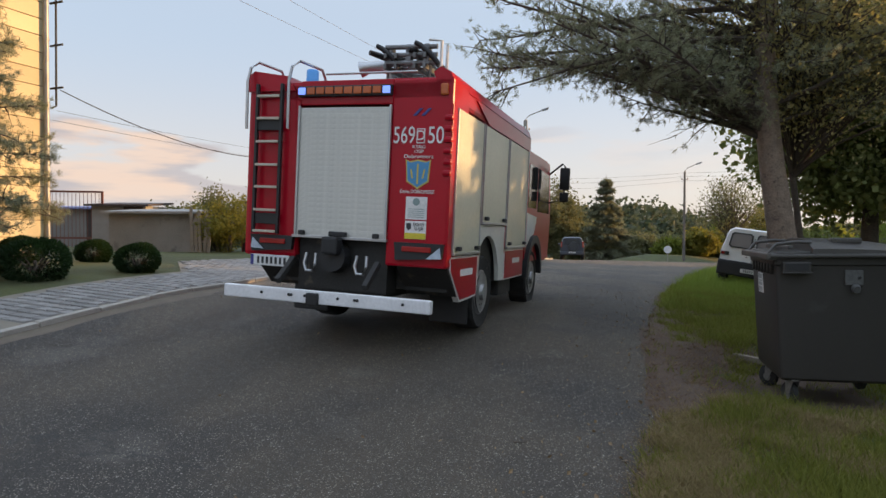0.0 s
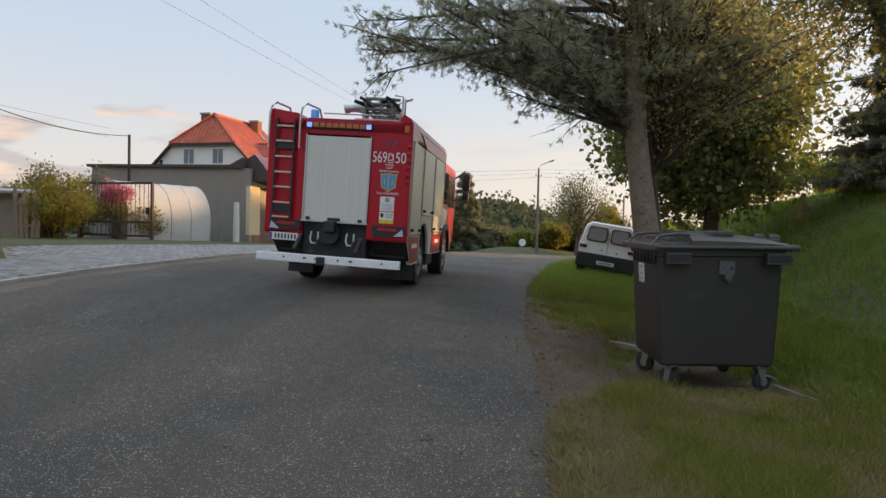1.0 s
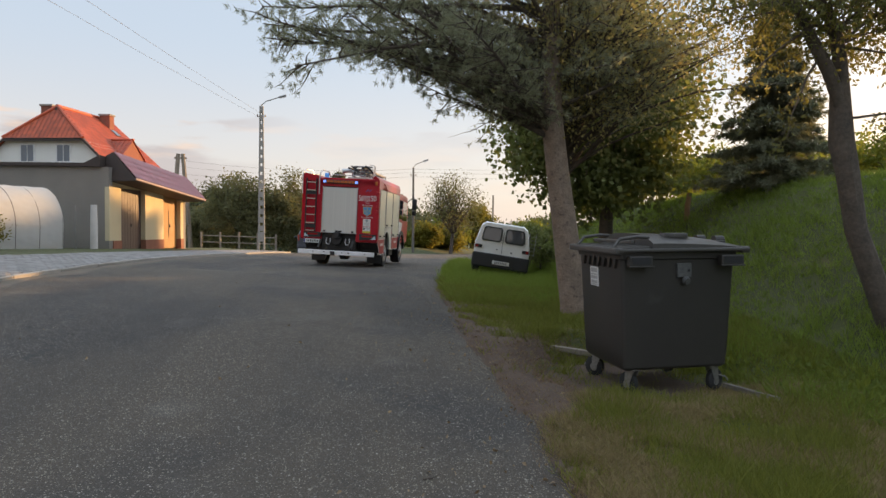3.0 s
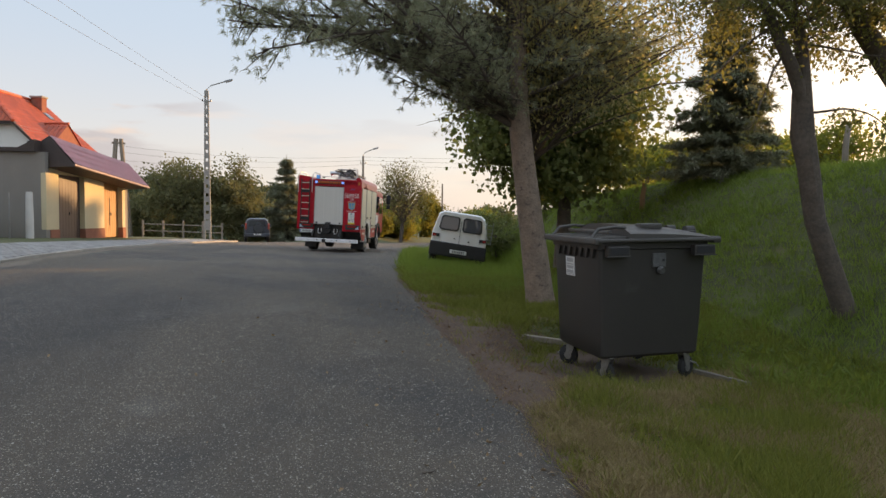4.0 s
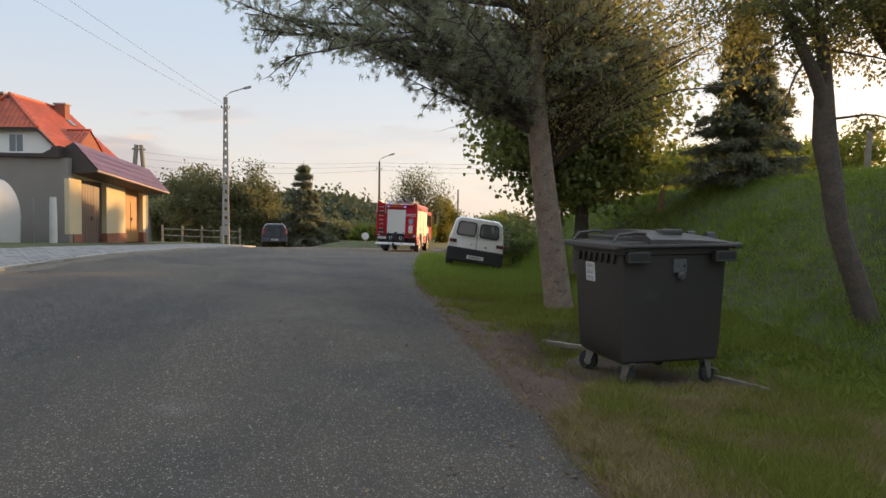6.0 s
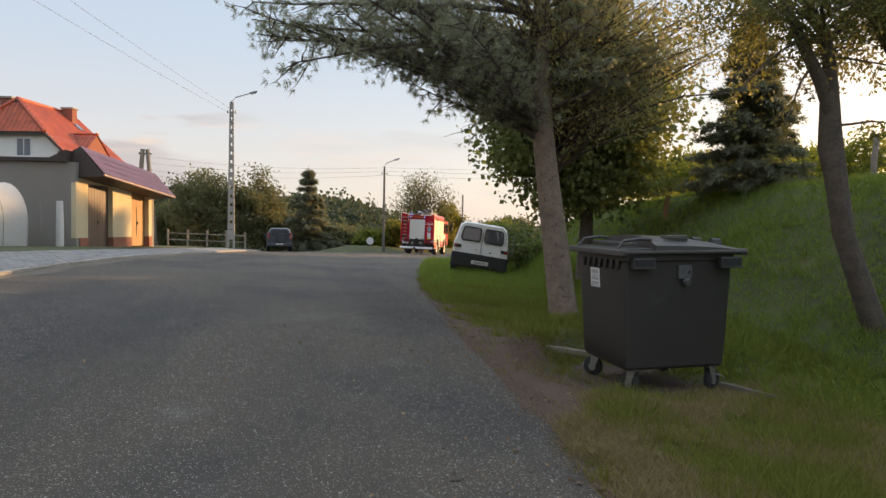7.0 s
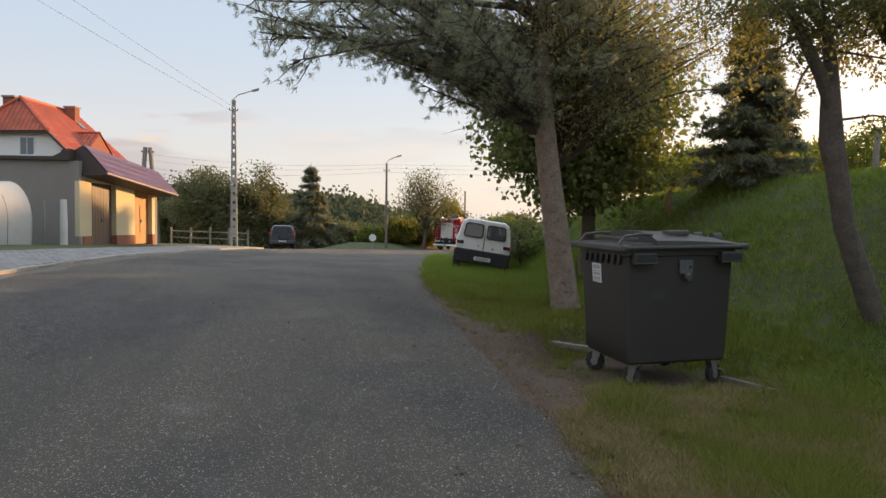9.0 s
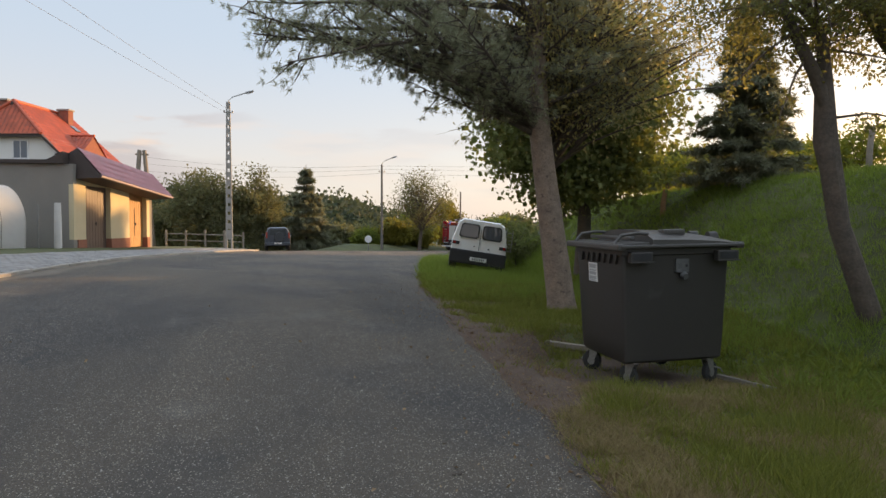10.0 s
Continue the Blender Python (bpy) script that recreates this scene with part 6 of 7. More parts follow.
broadleaf("dense dark green maple behind the pine", None, [(5.8, 14.4, 0.4), (5.85, 14.4, 1.6), (5.9, 14.5, 3.0), (6.0, 14.6, 5.0)], [0.22, 0.17, 0.13, 0.05], (5.5, 14.6, 4.75, 2.7, 2.5, 3.0), 240, 33000, 0.14, MAPLE, BARK_DARK, 21, 0.9, 0.5, 0.55)
broadleaf("olive-leaved tree mingling with the pine", None, [(3.78, 11.0, 0.2), (3.66, 10.95, 1.6), (3.45, 10.9, 3.2), (3.5, 10.6, 5.0)], [0.07, 0.06, 0.05, 0.03], (4.0, 9.6, 4.95, 2.4, 1.5, 1.75), 170, 12500, 0.075, OLIVE, BARK_DARK, 22, 0.5, 0.3, 0.35)
T2 = broadleaf("slender leaning tree with sparse small leaves", None, [(6.05, 5.7, -0.2), (5.75, 5.7, 0.28), (5.46, 5.7, 0.97), (5.16, 5.7, 1.65), (5.02, 5.7, 2.3), (4.94, 5.7, 2.64), (4.91, 5.7, 3.1), (4.88, 5.7, 3.62), (4.8, 5.7, 3.95), (4.55, 5.7, 4.3), (4.35, 5.7, 5.0)], [0.17, 0.14, 0.128, 0.12, 0.122, 0.138, 0.112, 0.078, 0.065, 0.05, 0.02], (4.65, 5.7, 4.35, 1.6, 1.2, 1.05), 44, 12500, 0.058, PEAR, BARK_DARK, 23, 0.55, 0.5, 0.4, low=0.28)
b = B()
rings(b, [(4.94, 5.68, 2.85), (4.82, 5.66, 3.2), (4.7, 5.64, 3.42), (4.48, 5.62, 3.73), (4.2, 5.6, 4.2), (3.95, 5.6, 4.9)], [0.06, 0.075, 0.07, 0.06, 0.045, 0.02], 10, wob=0.1)
part("second_stem", b, BARK_DARK, T2, "", True)
b, rp = B(), random.Random(78)
hang = []
for o, d, L in (((4.3, 5.6, 4.05), (-0.8, -0.1, 0.0), 1.3), ((4.4, 5.6, 3.85), (-0.7, 0.1, -0.5), 1.2), ((4.85, 5.7, 3.7), (0.7, -0.2, 0.1), 1.2), ((4.95, 5.65, 2.9), (0.8, -0.3, 0.25), 1.0), ((4.6, 5.65, 3.6), (-0.5, -0.2, -0.7), 1.1)):
    pts, rr = bough(rp, o, d, L, 0.018, 0.22, 8, -0.09)
    rings(b, pts, rr, 5, close=False)
    for k in range(2, 9):
        sub, sr = bough(rp, pts[k], (rp.uniform(-0.7, 0.7), rp.uniform(-0.6, 0.6), -0.6), rp.uniform(0.15, 0.4), 0.006, 0.3, 4, -0.06)
        rings(b, sub, sr, 4, close=False)
        hang += [tuple(sub[m] + Vector((rp.gauss(0, 0.03), rp.gauss(0, 0.03), rp.gauss(0, 0.03)))) for m in range(1, 5) for _ in range(5)]
part("drooping_branch", b, BARK_DARK, T2)
leaves("drooping_leaves", hang, 0.06, PEAR, T2, 0.55, 79, 0.6)
broadleaf("leafy tree overhanging the bank", None, [(7.4, 5.6, 1.6), (6.7, 5.6, 2.8), (6.1, 5.65, 3.5), (5.74, 5.7, 3.94), (5.45, 5.7, 4.35), (5.1, 5.7, 5.1)], [0.17, 0.15, 0.13, 0.115, 0.1, 0.04], (5.9, 5.5, 4.7, 1.3, 1.3, 1.1), 50, 8500, 0.055, PEAR, BARK_DARK, 24, 0.55, 0.4, 0.4)


def spruce(x, y, z, h, w, seed, label, needle=0.09, density=1.0):
    """A spruce: whorls of drooping boughs, shorter to the top."""
    r = random.Random(seed)
    T = thing("spruce_tree", pose(0, 0, 0), label, "tree")
    b = B()
    rings(b, [(x, y, z - 0.2), (x, y, z + h * 0.5), (x, y, z + h)], [0.03 * h * 0.7, 0.018 * h * 0.7, 0.01], 8)
    part("trunk", b, BARK_DARK, T)
    b, cs, ds = B(), [], []
    tiers = int(13 * density) + 6
    for k in range(tiers):
        f = k / tiers
        L = w * (1 - f) + 0.03 * w
        for m in range(9 if f < 0.7 else 6):
            a = r.uniform(0, 2 * math.pi)
            p = Vector((x, y, z + h * (0.04 + 0.95 * (round(f * 12) / 12 + r.uniform(-0.008, 0.008)))))
            pts, rr = bough(r, p, (math.cos(a), math.sin(a), 0.12), L * r.uniform(0.6, 1.2), 0.012 * h / 4, 0.08, 5, -0.07)
            rings(b, pts, rr, 4, close=False)
            for i in range(1, 6):
                dd = (pts[i] - pts[i - 1]).normalized()
                for _ in range(int(5 * density) + 2):
                    q = pts[i - 1].lerp(pts[i], r.random())
                    s = 0.11 * L * (1.2 - i / 6)
                    cs.append(q + Vector((r.gauss(0, s), r.gauss(0, s), r.gauss(-0.03, 0.04))))
                    ds.append(dd)
    part("branching", b, BARK_DARK, T)
    v, f = tufts(cs, ds, 10, needle, needle * 0.24, seed)
    raw("crown", v, f, SPRUCE, T, "dark blue-green drooping needles")
    return T


spruce(8.75, 12.2, land(8.75, 12.2), 4.3, 1.38, 31, "dark spruce on top of the grassy bank", 0.14, 1.6)
spruce(-0.95, 60.5, -1.6, 8.9, 3.1, 32, "tall dark spruce beyond the crest of the road", 0.36, 1.1)


def bush(x, y, z, ax, ay, az, n, size, leaf, seed, label, slim=0.6):
    return broadleaf(label, None, [(x, y, z - 0.2), (x, y, z + az * 0.5), (x + 0.1, y, z + az)], [0.05 + 0.01 * az] * 2 + [0.02], (x, y, z + az, ax, ay, az), max(14, n // 110), n, size, leaf, BARK_DARK, seed, slim, 0.2, 0.35)


# hedge and bushes along the top of the bank, lit from behind
for k, (x, y, ax, az) in enumerate(((9.6, 16.8, 1.3, 0.8), (11.2, 15.2, 1.3, 0.75), (12.2, 12.6, 1.4, 0.7), (11.6, 9.6, 1.3, 0.55), (12.6, 7.2, 1.4, 0.6), (9.3, 19.6, 1.3, 0.95), (10.6, 5.4, 1.2, 0.5), (13.5, 10.6, 1.5, 0.85), (8.4, 21.8, 1.0, 0.8))):
    bush(x, y, land(x, y), ax, ax, az, 2600, 0.11, HEDGE, 40 + k, "yellow-green bush on top of the bank lit from behind")
bush(6.4, 21.4, 0.2, 1.2, 1.4, 0.85, 3500, 0.12, MAPLE, 60, "dark bush beside the tilted off-road car")
bush(6.9, 24.6, 0.2, 1.1, 1.4, 0.8, 2500, 0.13, FAR_GREEN, 61, "green bush on the verge behind the parked car")

# beyond the bend
for k, (x, y, z, ax, az, leaf) in enumerate(((-10.5, 63, -1.5, 3.4, 4.9, FAR_GREEN), (-5.6, 63, -1.5, 2.9, 4.6, FAR_GREEN), (-13.5, 66, -1.5, 2.5, 2.8, FAR_GREEN), (-2.8, 64, -2, 2.2, 2.6, FAR_GREEN), (2.6, 66, -2, 2.4, 1.9, FAR_GREEN), (5.6, 70, -2, 2.8, 1.9, FAR_GREEN), (0.6, 67, -2.5, 2.2, 2.0, FAR_GREEN), (7.6, 63, -0.8, 1.7, 1.6, YELLOW_LEAF), (10.2, 66, -1, 2.0, 1.7, YELLOW_LEAF), (11.6, 73, -1, 2.4, 2.2, HEDGE), (15.4, 77, -1.4, 2.6, 3.4, YELLOW_LEAF), (17.5, 60, -1, 2.2, 1.8, HEDGE), (4.6, 61.5, -1, 1.3, 1.2, HEDGE), (20, 64, -1, 2.5, 2.0, FAR_GREEN))):
    bush(x, y, z, ax, ax, az, 13000, 0.26, leaf, 70 + k, "autumn-tinged bush beyond the bend of the road")
# added tree, set towards the sun to shade the garage's near half
broadleaf("green tree added beyond the bank to cast shade", None, [(29, 47.5, 0.8), (29, 47.5, 3), (29, 47.6, 5), (29, 47.6, 7)], [0.2, 0.17, 0.12, 0.04], (29, 47.5, 5.6, 3.3, 3.3, 3.0), 90, 12000, 0.3, HEDGE, BARK_DARK, 91, 0.8, 0.3)
# three more added behind the bank to keep sun off road and pavement
for k, (x, y) in enumerate(((29.5, 44.0), (30.0, 40.5), (31.0, 36.5))):
    broadleaf("green tree added beyond the bank to cast shade", None, [(x, y, 0.8), (x, y, 3), (x, y, 4.6), (x, y, 6)], [0.2, 0.17, 0.12, 0.04], (x, y, 4.8, 3.6, 3.2, 2.6), 110, 12000, 0.34, HEDGE, BARK_DARK, 92 + k, 0.8, 0.3)
broadleaf("airy half-bare tree beyond the far street lamp", None, [(9.6, 60, -0.8), (9.7, 60, 0.2), (9.8, 60, 1.4), (9.9, 60, 3.0)], [0.2, 0.17, 0.14, 0.08], (9.9, 60, 4.3, 3.3, 2.6, 3.1), 170, 5200, 0.17, FAR_GREEN, BARK_DARK, 90, 0.7, 0.3, 0.3)


def woods():
    """The wooded hill across the valley: one sheet of clumps."""
    r = np.random.RandomState(3)
    spots = []
    for _ in range(2600):
        x, y = r.uniform(-190, 130), r.uniform(125, 215)
        top = lerp(x, [(-190, 6), (-90, 9), (-41, 9.5), (-10, 8.5), (9, 7.8), (25, 2.8), (45, 0.5), (130, -1)]) + 0.8 * math.sin(x * 0.11)
        z = -8 + (top + 5.5) * min(1.0, (y - 120) / 80.0)
        h = r.uniform(3.0, 6.5)
        n = 55
        u = r.normal(size=(n, 3)) * (1.9, 1.9, h * 0.33)
        spots.append(u + (x, y, z + h * 0.4))
    ob = leaves("far_woods", np.concatenate(spots), 1.3, leaf_mat("hazy_woods", (0.05, 0.068, 0.045), (0.1, 0.11, 0.065), (0.08, 0.1, 0.05)), None, 0.8, 3)
    return tagged(ob, "hazy wooded hill across the valley", "woods", kind="stuff")


woods()


def clipped_shrub(x, y, rad, seed):
    T = thing("clipped_shrub", pose(x, y, land(x, y) - 0.02), "dark green shrub clipped to a ball on the lawn", "shrub", "clipped shrubs on the lawn")
    r = np.random.RandomState(seed)
    n = 5200
    u = r.normal(size=(n, 3))
    u /= np.linalg.norm(u, axis=1, keepdims=True)
    k = rad * (1 - 0.22 * r.random((n, 1)) ** 2) * (1 + 0.05 * np.sin(u[:, :1] * 5 + seed) + 0.04 * np.sin(u[:, 1:2] * 7))
    s = u * k * (1.15, 1.15, 0.82) + (0, 0, rad * 0.78)
    b = B()
    rings(b, [(0, 0, 0), (0, 0, rad * 0.8)], [0.05, 0.03], 8)
    for a in range(7):
        rings(b, [(0, 0, rad * 0.25), (rad * 0.6 * math.cos(a), rad * 0.6 * math.sin(a), rad * 0.9)], [0.03, 0.012], 5)
    part("stem", b, BARK_DARK, T)
    leaves("leaves", s, 0.06, BOX_LEAF, T, 0.6, seed)


for k, (x, y, rad) in enumerate(((-9.35, 7.35, 0.46), (-11.5, 10.9, 0.32), (-8.9, 9.35, 0.36), (-10.2, 6.4, 0.46), (-12.2, 9.6, 0.36))):
    clipped_shrub(x, y, rad, 5 + k)

# the garden behind the fence: stalks, blossom and climbing leaves
for k, (x, y, ax, az, n, leaf, lab) in enumerate(((-13.2, 21.9, 0.9, 1.0, 2200, YELLOW_LEAF, "yellow-green garden bush behind the gate"), (-15.4, 21.6, 1.0, 1.1, 2400, FAR_GREEN, "leafy garden bush behind the paling fence"), (-17.0, 22.9, 1.1, 1.2, 2600, YELLOW_LEAF, "tall yellowing garden bush behind the fence"), (-18.6, 24.8, 1.2, 1.2, 2400, FAR_GREEN, "leafy garden bush behind the paling fence"), (-12.4, 22.6, 0.7, 0.7, 1200, YELLOW_LEAF, "yellow garden bush beside the greenhouse"), (-13.5, 19.4, 1.0, 1.15, 3600, YELLOW_LEAF, "yellowing garden bush beside the sheds"), (-14.6, 20.2, 0.8, 1.4, 3000, FAR_GREEN, "green garden bush beside the sheds"), (-15.9, 24.2, 1.0, 1.9, 1800, FAR_GREEN, "small garden tree bush above the fence"))):
    bush(x, y, land(x, y), ax, ax, az, n, 0.12, leaf, 120 + k, lab, 0.45)
bush(-13.1, 21.6, land(-13.1, 21.6) + 1.35, 0.8, 0.6, 0.3, 1300, 0.09, PINK, 131, "pink flowering bush behind the gate", 0.8)


for k, (x, y, ax, az, leaf) in enumerate(((-15.6, 20.6, 0.8, 0.85, YELLOW_LEAF), (-17.2, 21.8, 0.9, 0.9, FAR_GREEN), (-18.9, 23.0, 0.9, 0.9, YELLOW_LEAF), (-20.4, 24.1, 0.9, 0.8, YELLOW_LEAF))):
    bush(x, y, land(x, y), ax, ax * 0.6, az, 1900, 0.11, leaf, 140 + k, "unkempt garden bush leaning over the paling fence", 0.4)


def grass(name, n, place, h, w, material, seed, label, lean=0.35, each=6, spread=0.03):
    """Blades in small tufts rooted in the ground: place(r) gives x, y and a scale, or None."""
    r = np.random.RandomState(seed)
    roots = []
    while len(roots) < n // each:
        q = place(r)
        if q is not None:
            roots.append((q[0], q[1], land(q[0], q[1]) - 0.01, q[2] * r.uniform(0.6, 1.3)))
    c = np.repeat(np.array(roots), each, 0)
    m = len(c)
    foot = c[:, :3] + np.column_stack([r.normal(size=(m, 2)) * spread, np.zeros(m)])
    a, hh = r.uniform(0, 2 * math.pi, m), h * c[:, 3] * r.uniform(0.5, 1.25, m)
    side = np.column_stack([np.cos(a), np.sin(a), np.zeros(m)]) * w
    out = r.normal(size=(m, 2)) * lean + (foot[:, :2] - c[:, :2]) / spread * 0.35 * lean
    tip = foot + np.column_stack([out * hh[:, None], hh])
    v = np.stack([foot - side, foot + side, tip], 1).reshape(-1, 3)
    return tagged(raw(name, v, np.arange(3 * m).reshape(-1, 3), material), label, "grass", kind="stuff")


def trodden(x, y):
    """How bare the ground is: round the bin and in a ragged strip along the asphalt."""
    u = x - lerp(y, EDGE)
    strip = lerp(y, [(1, 0.1), (3.4, 0.12), (4.4, 0.3), (5.2, 1.2), (6.6, 1.2), (7.7, 0.7), (10.5, 0.4), (13, 0.15), (18, 0.05)])
    bare = (strip - u) / 0.35 + 1.3 * noise.noise(Vector((x * 1.9, y * 1.9, 0)))
    pad = 3.0 * (1.05 - math.hypot((x - 2.6) / 1.0, (y - 5.9) / 1.05)) + noise.noise(Vector((x * 3, y * 3, 1)))
    return max(0.0, min(1.0, max(bare, pad)))


def on_verge(r):
    y = 1.2 + 16.0 * r.random() ** 1.5 if r.random() < 0.88 else -4.0 + 5.4 * r.random()
    x = lerp(y, EDGE) + 0.02 + r.random() ** 0.9 * 4.2
    patch = noise.noise(Vector((x * 1.3, y * 1.3, 5)))
    parched = y < 5.6 and noise.noise(Vector((x * 1.3, y * 1.3, 8))) > -0.08
    if r.random() < trodden(x, y) * 0.97 or (patch < -0.1 and r.random() < 0.55) or (parched and r.random() < 0.6):
        return None
    return x, y, 0.75 + 0.7 * (patch + 0.4)


def on_bank(r):
    y = -4.0 + 27.0 * r.random()
    x = 3.6 + 6.0 * r.random()
    return x, y, 1.0 + 0.8 * noise.noise(Vector((x * 0.8, y * 0.8, 2)))


def dry_edge(r):
    y = 1.2 + 14.0 * r.random() ** 1.3
    x = lerp(y, EDGE) + 0.02 + abs(r.normal()) * 0.8
    return None if r.random() < 0.75 * trodden(x, y) else (x, y, 0.7)


def needles(r):
    y = 1.5 + 12.0 * r.random()
    x = lerp(y, EDGE) - 0.12 + abs(r.normal()) * (0.6 + 1.1 * math.exp(-((y - 6.0) / 1.4) ** 2))
    return x, y, 1.0


def dry_patch(r):
    y, x = 1.4 + 4.0 * r.random(), 0.8 + 3.6 * r.random()
    if x < lerp(y, EDGE) + 0.05 or noise.noise(Vector((x * 1.3, y * 1.3, 8))) < -0.12 or r.random() < trodden(x, y):
        return None
    return x, y, 1.0


def far_verge(r):
    y = 11.0 + 18.0 * r.random()
    x = lerp(y, EDGE) + 0.15 + 4.5 * r.random()
    return x, y, 0.55 + 0.75 * smooth((y - 13) / 5)


grass("verge_grass", 225000, on_verge, 0.1, 0.0055, BLADE, 1, "short rough green grass on the roadside verge", 0.5)
grass("bank_grass", 205000, on_bank, 0.12, 0.007, LUSH, 2, "longer green grass on the steep bank", 0.4, 7, 0.05)
grass("dry_grass", 60000, dry_edge, 0.05, 0.005, STRAW, 3, "dry straw-coloured grass along the asphalt edge", 0.8, 5, 0.04)
grass("needle_litter", 72000, needles, 0.03, 0.004, leaf_mat("fallen_needles", (0.14, 0.078, 0.045), (0.3, 0.18, 0.11), (0.05, 0.03, 0.02)), 6, "brown pine needles littering the bare soil", 2.2, 5, 0.06)
grass("dry_grass_patch", 120000, dry_patch, 0.07, 0.004, STRAW, 7, "dry yellow grass mixed into the verge", 0.8, 6, 0.035)
grass("far_verge_grass", 70000, far_verge, 0.2, 0.009, LUSH, 4, "lush green grass on the verge round the parked car", 0.4, 7, 0.06)


def weeds():
    r, s = np.random.RandomState(200), []
    for x, y in ((4.05, 4.3), (4.3, 4.0), (3.9, 3.7), (4.5, 5.6), (3.6, 4.6), (3.0, 6.9), (4.4, 4.7), (4.6, 4.4), (4.15, 4.75), (4.75, 5.0), (3.7, 5.5), (4.0, 6.2)):
        s += [(x + r.normal() * 0.12, y + r.normal() * 0.12, land(x, y) + abs(r.normal()) * 0.09) for _ in range(70)]
    return tagged(leaves("weed_leaves", s, 0.1, HEDGE, None, 0.35, 200, -0.8), "leafy green weeds at the foot of the bank", "weeds", kind="stuff")


weeds()

# ---- pavement and kerb ----
SETT = mat("grey_paving_sett", (0.25, 0.238, 0.225), (0.19, 0.18, 0.17), rough=0.9, scale=4, fine=60, bump=0.35, per="object")
SETT_ALL = mat("grey_paving_setts", (0.25, 0.238, 0.225), (0.19, 0.18, 0.17), rough=0.9, scale=4, fine=60, bump=0.35, per="island")
KERBSTONE = mat("worn_kerbstone", (0.36, 0.33, 0.29), (0.25, 0.23, 0.2), rough=0.9, scale=3, fine=50, bump=0.35, per="object")
SAND = mat("sandy_joint", (0.22, 0.19, 0.15), (0.16, 0.14, 0.11), rough=0.95, fine=60)


def pave_z(x, y):
    xl = kerb_x(y)
    return road_z(xl, y) + 0.09 + 0.075 * min(max(xl - x, 0.0), 3.0)


def pave_w(y):
    return lerp(y, [(-20, 1.6), (4, 1.7), (10, 1.75), (12, 3.4), (19, 2.3), (27, 1.9), (34, 1.9), (44, 1.2)])


def pavement():
    v, n = [], 6
    ys = np.arange(-20, 45, 0.5)
    for y in ys:
        a, c = kerb_x(y) - 0.1, kerb_x(y) - pave_w(y)
        v += [(a + (c - a) * k / n, y, pave_z(a + (c - a) * k / n, y) - 0.012) for k in range(n + 1)]
    i = np.arange(len(v)).reshape(len(ys), n + 1)
    f = np.stack([i[:-1, :-1], i[1:, :-1], i[1:, 1:], i[:-1, 1:]], -1).reshape(-1, 4)
    P = tagged(raw("pavement", v, f, SAND, smooth=True), "grey paved footway with a worn kerb", "pavement", kind="structure")
    r = random.Random(2)
    shapes = []
    for k in range(4):
        b = B()
        box(b, (0, 0, 0), (0.185 + 0.006 * k, 0.185 - 0.005 * k, 0.05), 0.008)
        o = part("sett", b, SETT, P)
        shapes.append(o.data)
        bpy.data.objects.remove(o)
    count, vv, ff = 0, [], []
    for j, y in enumerate(np.arange(5.0, 40.0, 0.2)):
        w = pave_w(y)
        for i in range(int((w - 0.2) / 0.2)):
            x = kerb_x(y) - 0.24 - i * 0.2 + (0.1 if j % 2 else 0)
            z = pave_z(x, y) - 0.02 + r.uniform(-0.002, 0.002)
            if 9.0 < y < 16.0 and i < 8 and count < 280:
                o = new("sett", r.choice(shapes))
                o.parent, o.matrix_basis = P, pose(x, y, z, r.uniform(-0.6, 0.6), 4.3 + r.uniform(-0.6, 0.6), r.uniform(-2, 2))
                count += 1
            else:
                s, k = 0.094 + r.uniform(-0.003, 0.002), len(vv)
                zt = z + 0.024 + r.uniform(-0.003, 0.003)
                e = 0.075 * s
                vv += [(x - s, y - s, zt - 0.03 + e), (x + s, y - s, zt - 0.03 - e), (x + s, y + s, zt - 0.03 - e), (x - s, y + s, zt - 0.03 + e), (x - s + 0.006, y - s + 0.006, zt + e), (x + s - 0.006, y - s + 0.006, zt - e), (x + s - 0.006, y + s - 0.006, zt - e), (x - s + 0.006, y + s - 0.006, zt + e)]
                ff += [(k + 4, k + 5, k + 6, k + 7), (k, k + 1, k + 5, k + 4), (k + 1, k + 2, k + 6, k + 5), (k + 2, k + 3, k + 7, k + 6), (k + 3, k, k + 4, k + 7)]
    raw("far_setts", vv, ff, SETT_ALL, P)["kind"] = "stuff"
    b = B()
    box(b, (0, 0, 0), (0.14, 0.985, 0.3), 0.015)
    first = None
    y = -6.0
    while y < 44.0:
        a, c = kerb_x(y), kerb_x(y + 1)
        m = pose((a + c) / 2 - 0.02, y + 0.5, road_z(a, y + 0.5) - 0.055 + r.uniform(-0.008, 0.008), math.degrees(math.atan2(road_z(c, y + 1) - road_z(a, y), 1.0)), r.uniform(-2, 2), math.degrees(math.atan2(a - c, 1.0)))
        if first is None:
            first = part("kerbstone", b, KERBSTONE, P)
            o = first
        else:
            o = new("kerbstone", first.data)
            o.parent = P
        o.matrix_basis = m
        y += 1.0
    return P


pavement()


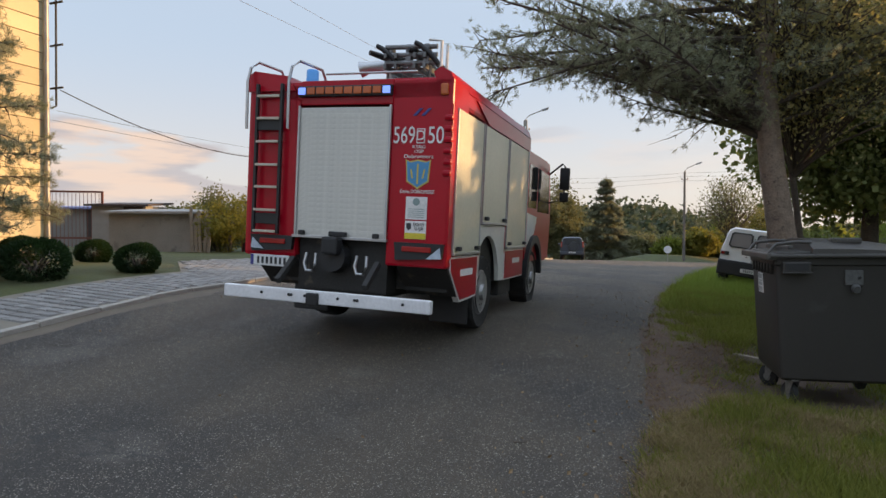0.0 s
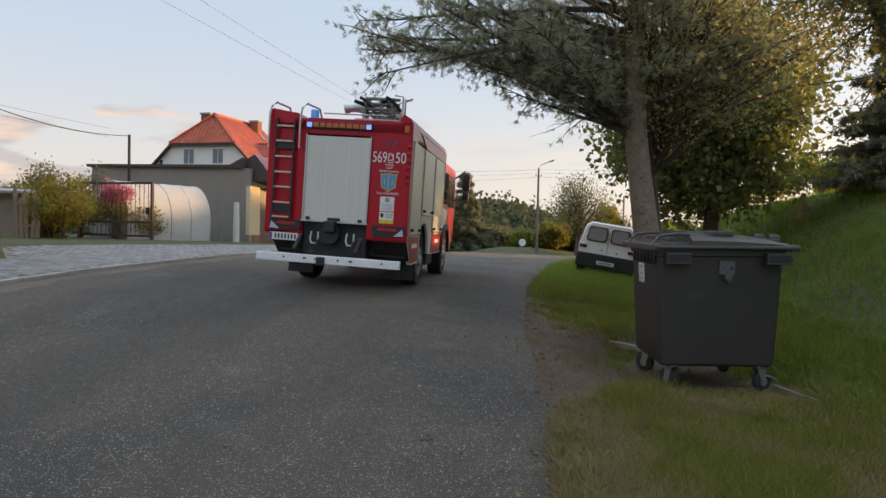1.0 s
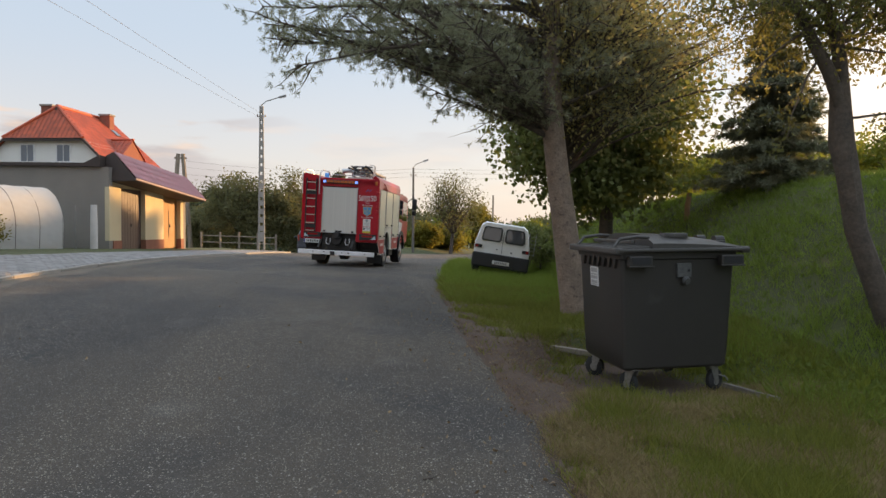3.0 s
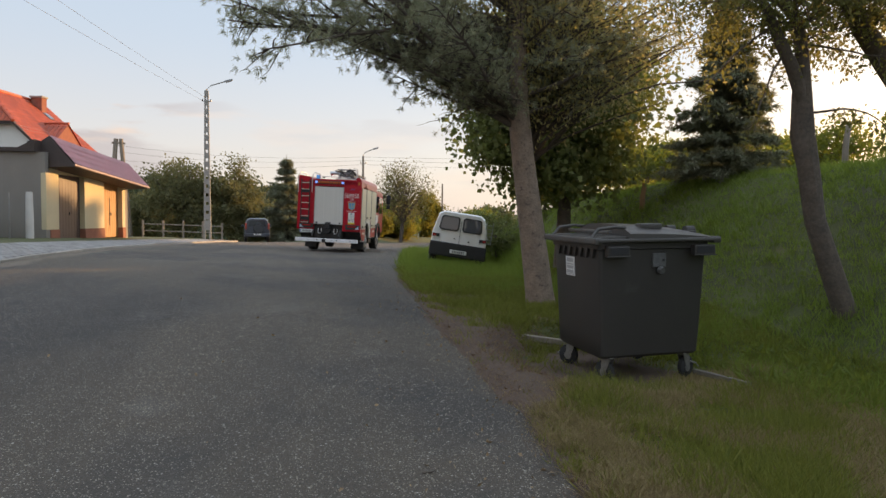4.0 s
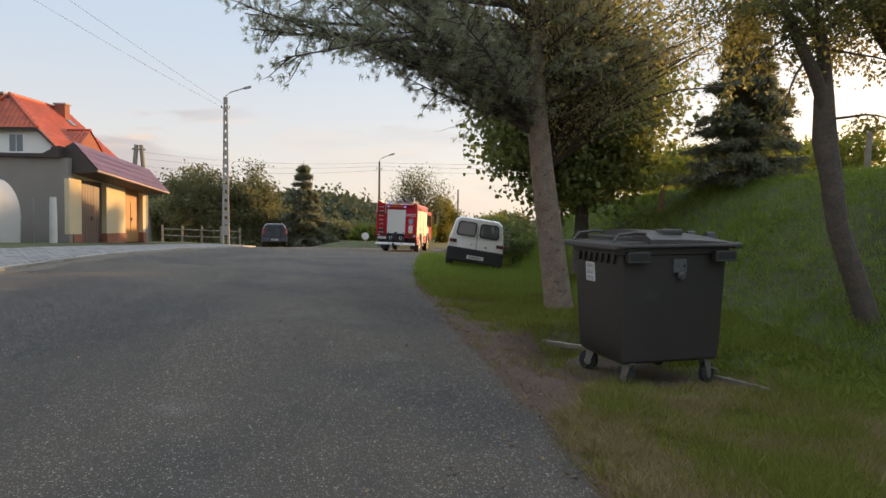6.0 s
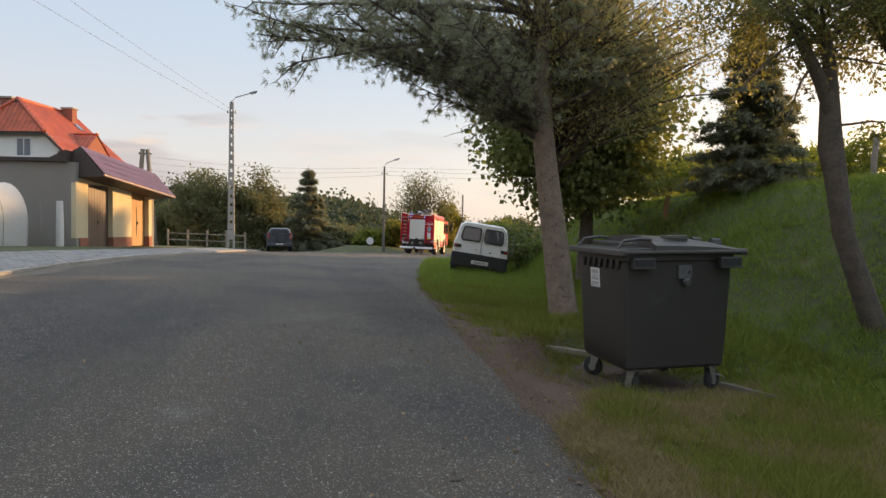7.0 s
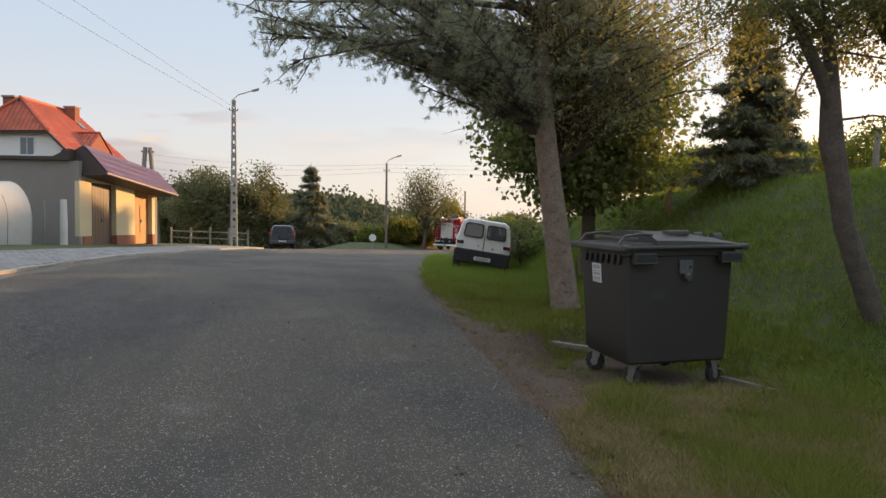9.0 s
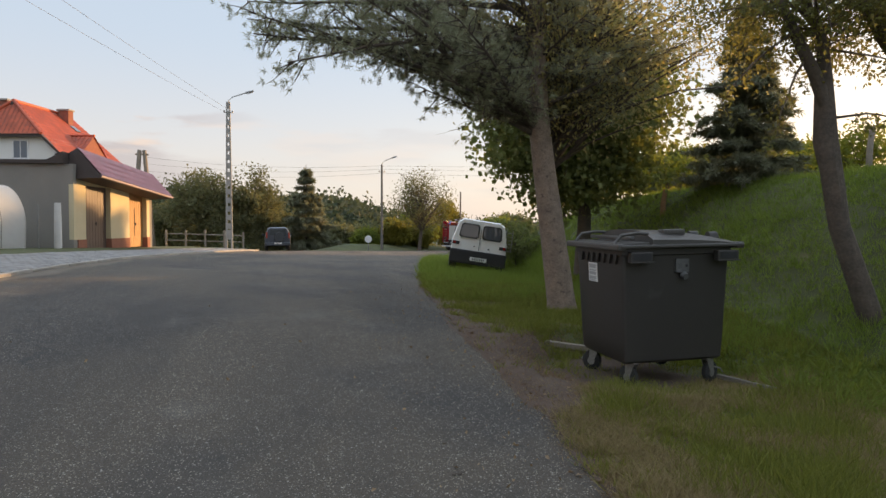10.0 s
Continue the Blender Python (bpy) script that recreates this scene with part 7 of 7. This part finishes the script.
def soil():
    """Bare trodden soil round the bin and along the edge of the asphalt."""
    v, n = [], 16
    ys = np.arange(1.0, 17.0, 0.12)
    for y in ys:
        a = lerp(y, EDGE) - 0.12
        w = 0.15 + lerp(y, [(1, 0.1), (3.4, 0.12), (4.4, 0.3), (5.0, 2.4), (6.9, 2.4), (7.6, 0.8), (10.5, 0.45), (13, 0.2), (17, 0.05)]) + 0.3 * noise.noise(Vector((y * 0.9, 2, 0))) + 0.15 * noise.noise(Vector((y * 3.3, 5, 0)))
        for k in range(n + 1):
            x = a + w * k / n
            e = min(k / n, 1 - k / n)
            v.append((x, y, max(land(x, y), road_z(x, y) if k < 2 else -9) + 0.012 * min(1, e * 6) - (0.02 if k in (0, n) else 0) + 0.012 * noise.noise(Vector((x * 6, y * 6, 0)))))
    i = np.arange(len(v)).reshape(len(ys), n + 1)
    f = np.stack([i[:-1, :-1], i[:-1, 1:], i[1:, 1:], i[1:, :-1]], -1).reshape(-1, 4)
    return tagged(raw("soil", v, f, DIRT, smooth=True), "bare trodden brown soil with fallen needles", "soil", kind="structure")


soil()


def road_grime():
    """Sand and grit washed up against the kerb."""
    v, n = [], 6
    ys = np.arange(0.0, 42.0, 0.25)
    for y in ys:
        a = kerb_x(y) + 0.02
        w = 0.3 + 0.26 * noise.noise(Vector((y * 0.6, 7, 0))) + 0.12 * noise.noise(Vector((y * 2.3, 4, 0)))
        for k in range(n + 1):
            x = a + w * k / n
            v.append((x, y, road_z(x, y) + 0.012 * noise.noise(Vector((x * 0.8, y * 0.8, 0))) + 0.03 * (1 - k / n) ** 2 + (-0.008 if k == n else 0.006)))
    i = np.arange(len(v)).reshape(len(ys), n + 1)
    f = np.stack([i[:-1, :-1], i[:-1, 1:], i[1:, 1:], i[1:, :-1]], -1).reshape(-1, 4)
    grit = mat("kerbside_grit", (0.17, 0.135, 0.1), (0.085, 0.07, 0.054), rough=0.95, scale=3, fine=60, bump=0.6, spread=1.0)
    return tagged(raw("kerbside_grit", v, f, grit, smooth=True), "brown sand and grit washed against the kerb", "grit", kind="structure")


road_grime()


def litter():
    """Small stones, crumbs of asphalt and fallen leaves."""
    r = np.random.RandomState(9)
    s = []
    for _ in range(900):
        y = 1.5 + 12 * r.random() ** 1.4
        x = lerp(y, EDGE) + 0.35 + r.normal() * 0.75
        s.append((x, y, max(land(x, y), road_z(x, y) if x < lerp(y, EDGE) else -9) + 0.015))
    for _ in range(45):
        x, y = r.uniform(-6.5, 1.0), r.uniform(1.5, 14)
        s.append((x, y, road_z(x, y) + 0.012))
    return tagged(leaves("fallen_leaves", s, 0.035, mat("brown_leaf", (0.3, 0.19, 0.09), (0.13, 0.08, 0.045), per="island", bump=0), None, 0.7, 9), "fallen brown leaves and crumbs along the road edge", "leaves", kind="stuff")


litter()


def twig(x, y, rz, L):
    b = B()
    r = random.Random(int(x * 100))
    pts, rr = bough(r, (-L / 2, 0, 0.012), (1, 0, 0), L, 0.007, 0.25, 6, 0)
    rings(b, [(p.x, p.y, abs(p.z) * 0.3 + 0.01) for p in pts], rr, 5)
    ob = part("twig", b, BARK_DARK)
    ob.matrix_basis = pose(x, y, road_z(x, y), 0, 0, rz)
    return tagged(ob, "thin dark fallen twig lying on the asphalt", "twig")


twig(-0.03, 3.2, 10, 0.2)
twig(-1.4, 2.82, 40, 0.08)


TRUCK_ROWS = [
    (0.0, pose(-2.46, 5.1, 0.40, 0, 2.6, -3.2)),
    (0.5, pose(-2.39, 7.51, 0.44, 0, 2.6, -3.3)),
    (1.0, pose(-2.25, 9.74, 0.45, 0, 2.6, -5.0)),
    (1.5, pose(-2.13, 12.18, 0.43, 0, 2.6, -7.6)),
    (2.0, pose(-1.87, 14.62, 0.40, 0, 2.6, -9.8)),
    (2.5, pose(-1.41, 17.7, 0.37, 0, 2.6, -11.8)),
    (3.0, pose(-0.76, 20.68, 0.31, 0, 2.6, -14.2)),
    (4.5, pose(1.53, 28.6, 0.12, -0.5, 2.2, -16.6)),
    (5.0, pose(2.53, 32.2, 0.03, -0.9, 2.2, -17.6)),
    (5.5, pose(3.6, 35.6, -0.08, -1.1, 1.6, -18.5)),
    (7.0, pose(7.1, 47.5, -0.35, -1.2, 1.6, -22.0)),
    (7.5, pose(8.4, 51.0, -0.48, -1.2, 1.6, -23.0)),
    (8.0, pose(9.7, 54.4, -0.61, -1.2, 1.6, -24.0)),
    (8.5, pose(10.67, 57.0, -0.7, -1.2, 1.6, -25.0)),
    (9.0, pose(11.78, 59.6, -0.79, -1.2, 1.6, -26.0)),
    (9.5, pose(12.96, 62.3, -0.88, -1.2, 1.6, -27.0)),
    (10.0, pose(14.2, 65.0, -0.98, -1.2, 1.6, -28.0)),
]


def motions():
    walk(truck, TRUCK_ROWS)
    # the wheels roll by the way that the engine has gone
    ts = [t for t, _ in TRUCK_ROWS]
    way = [0.0]
    for (_, a), (_, c) in zip(TRUCK_ROWS, TRUCK_ROWS[1:]):
        way.append(way[-1] + (c.translation - a.translation).length)
    for w in truck_wheels:
        x, y, z = w.location
        walk(w, [(k / 10, pose(x, y, z, -math.degrees(float(np.interp(k / 10, ts, way)) / 0.5))) for k in range(101)])


motions()
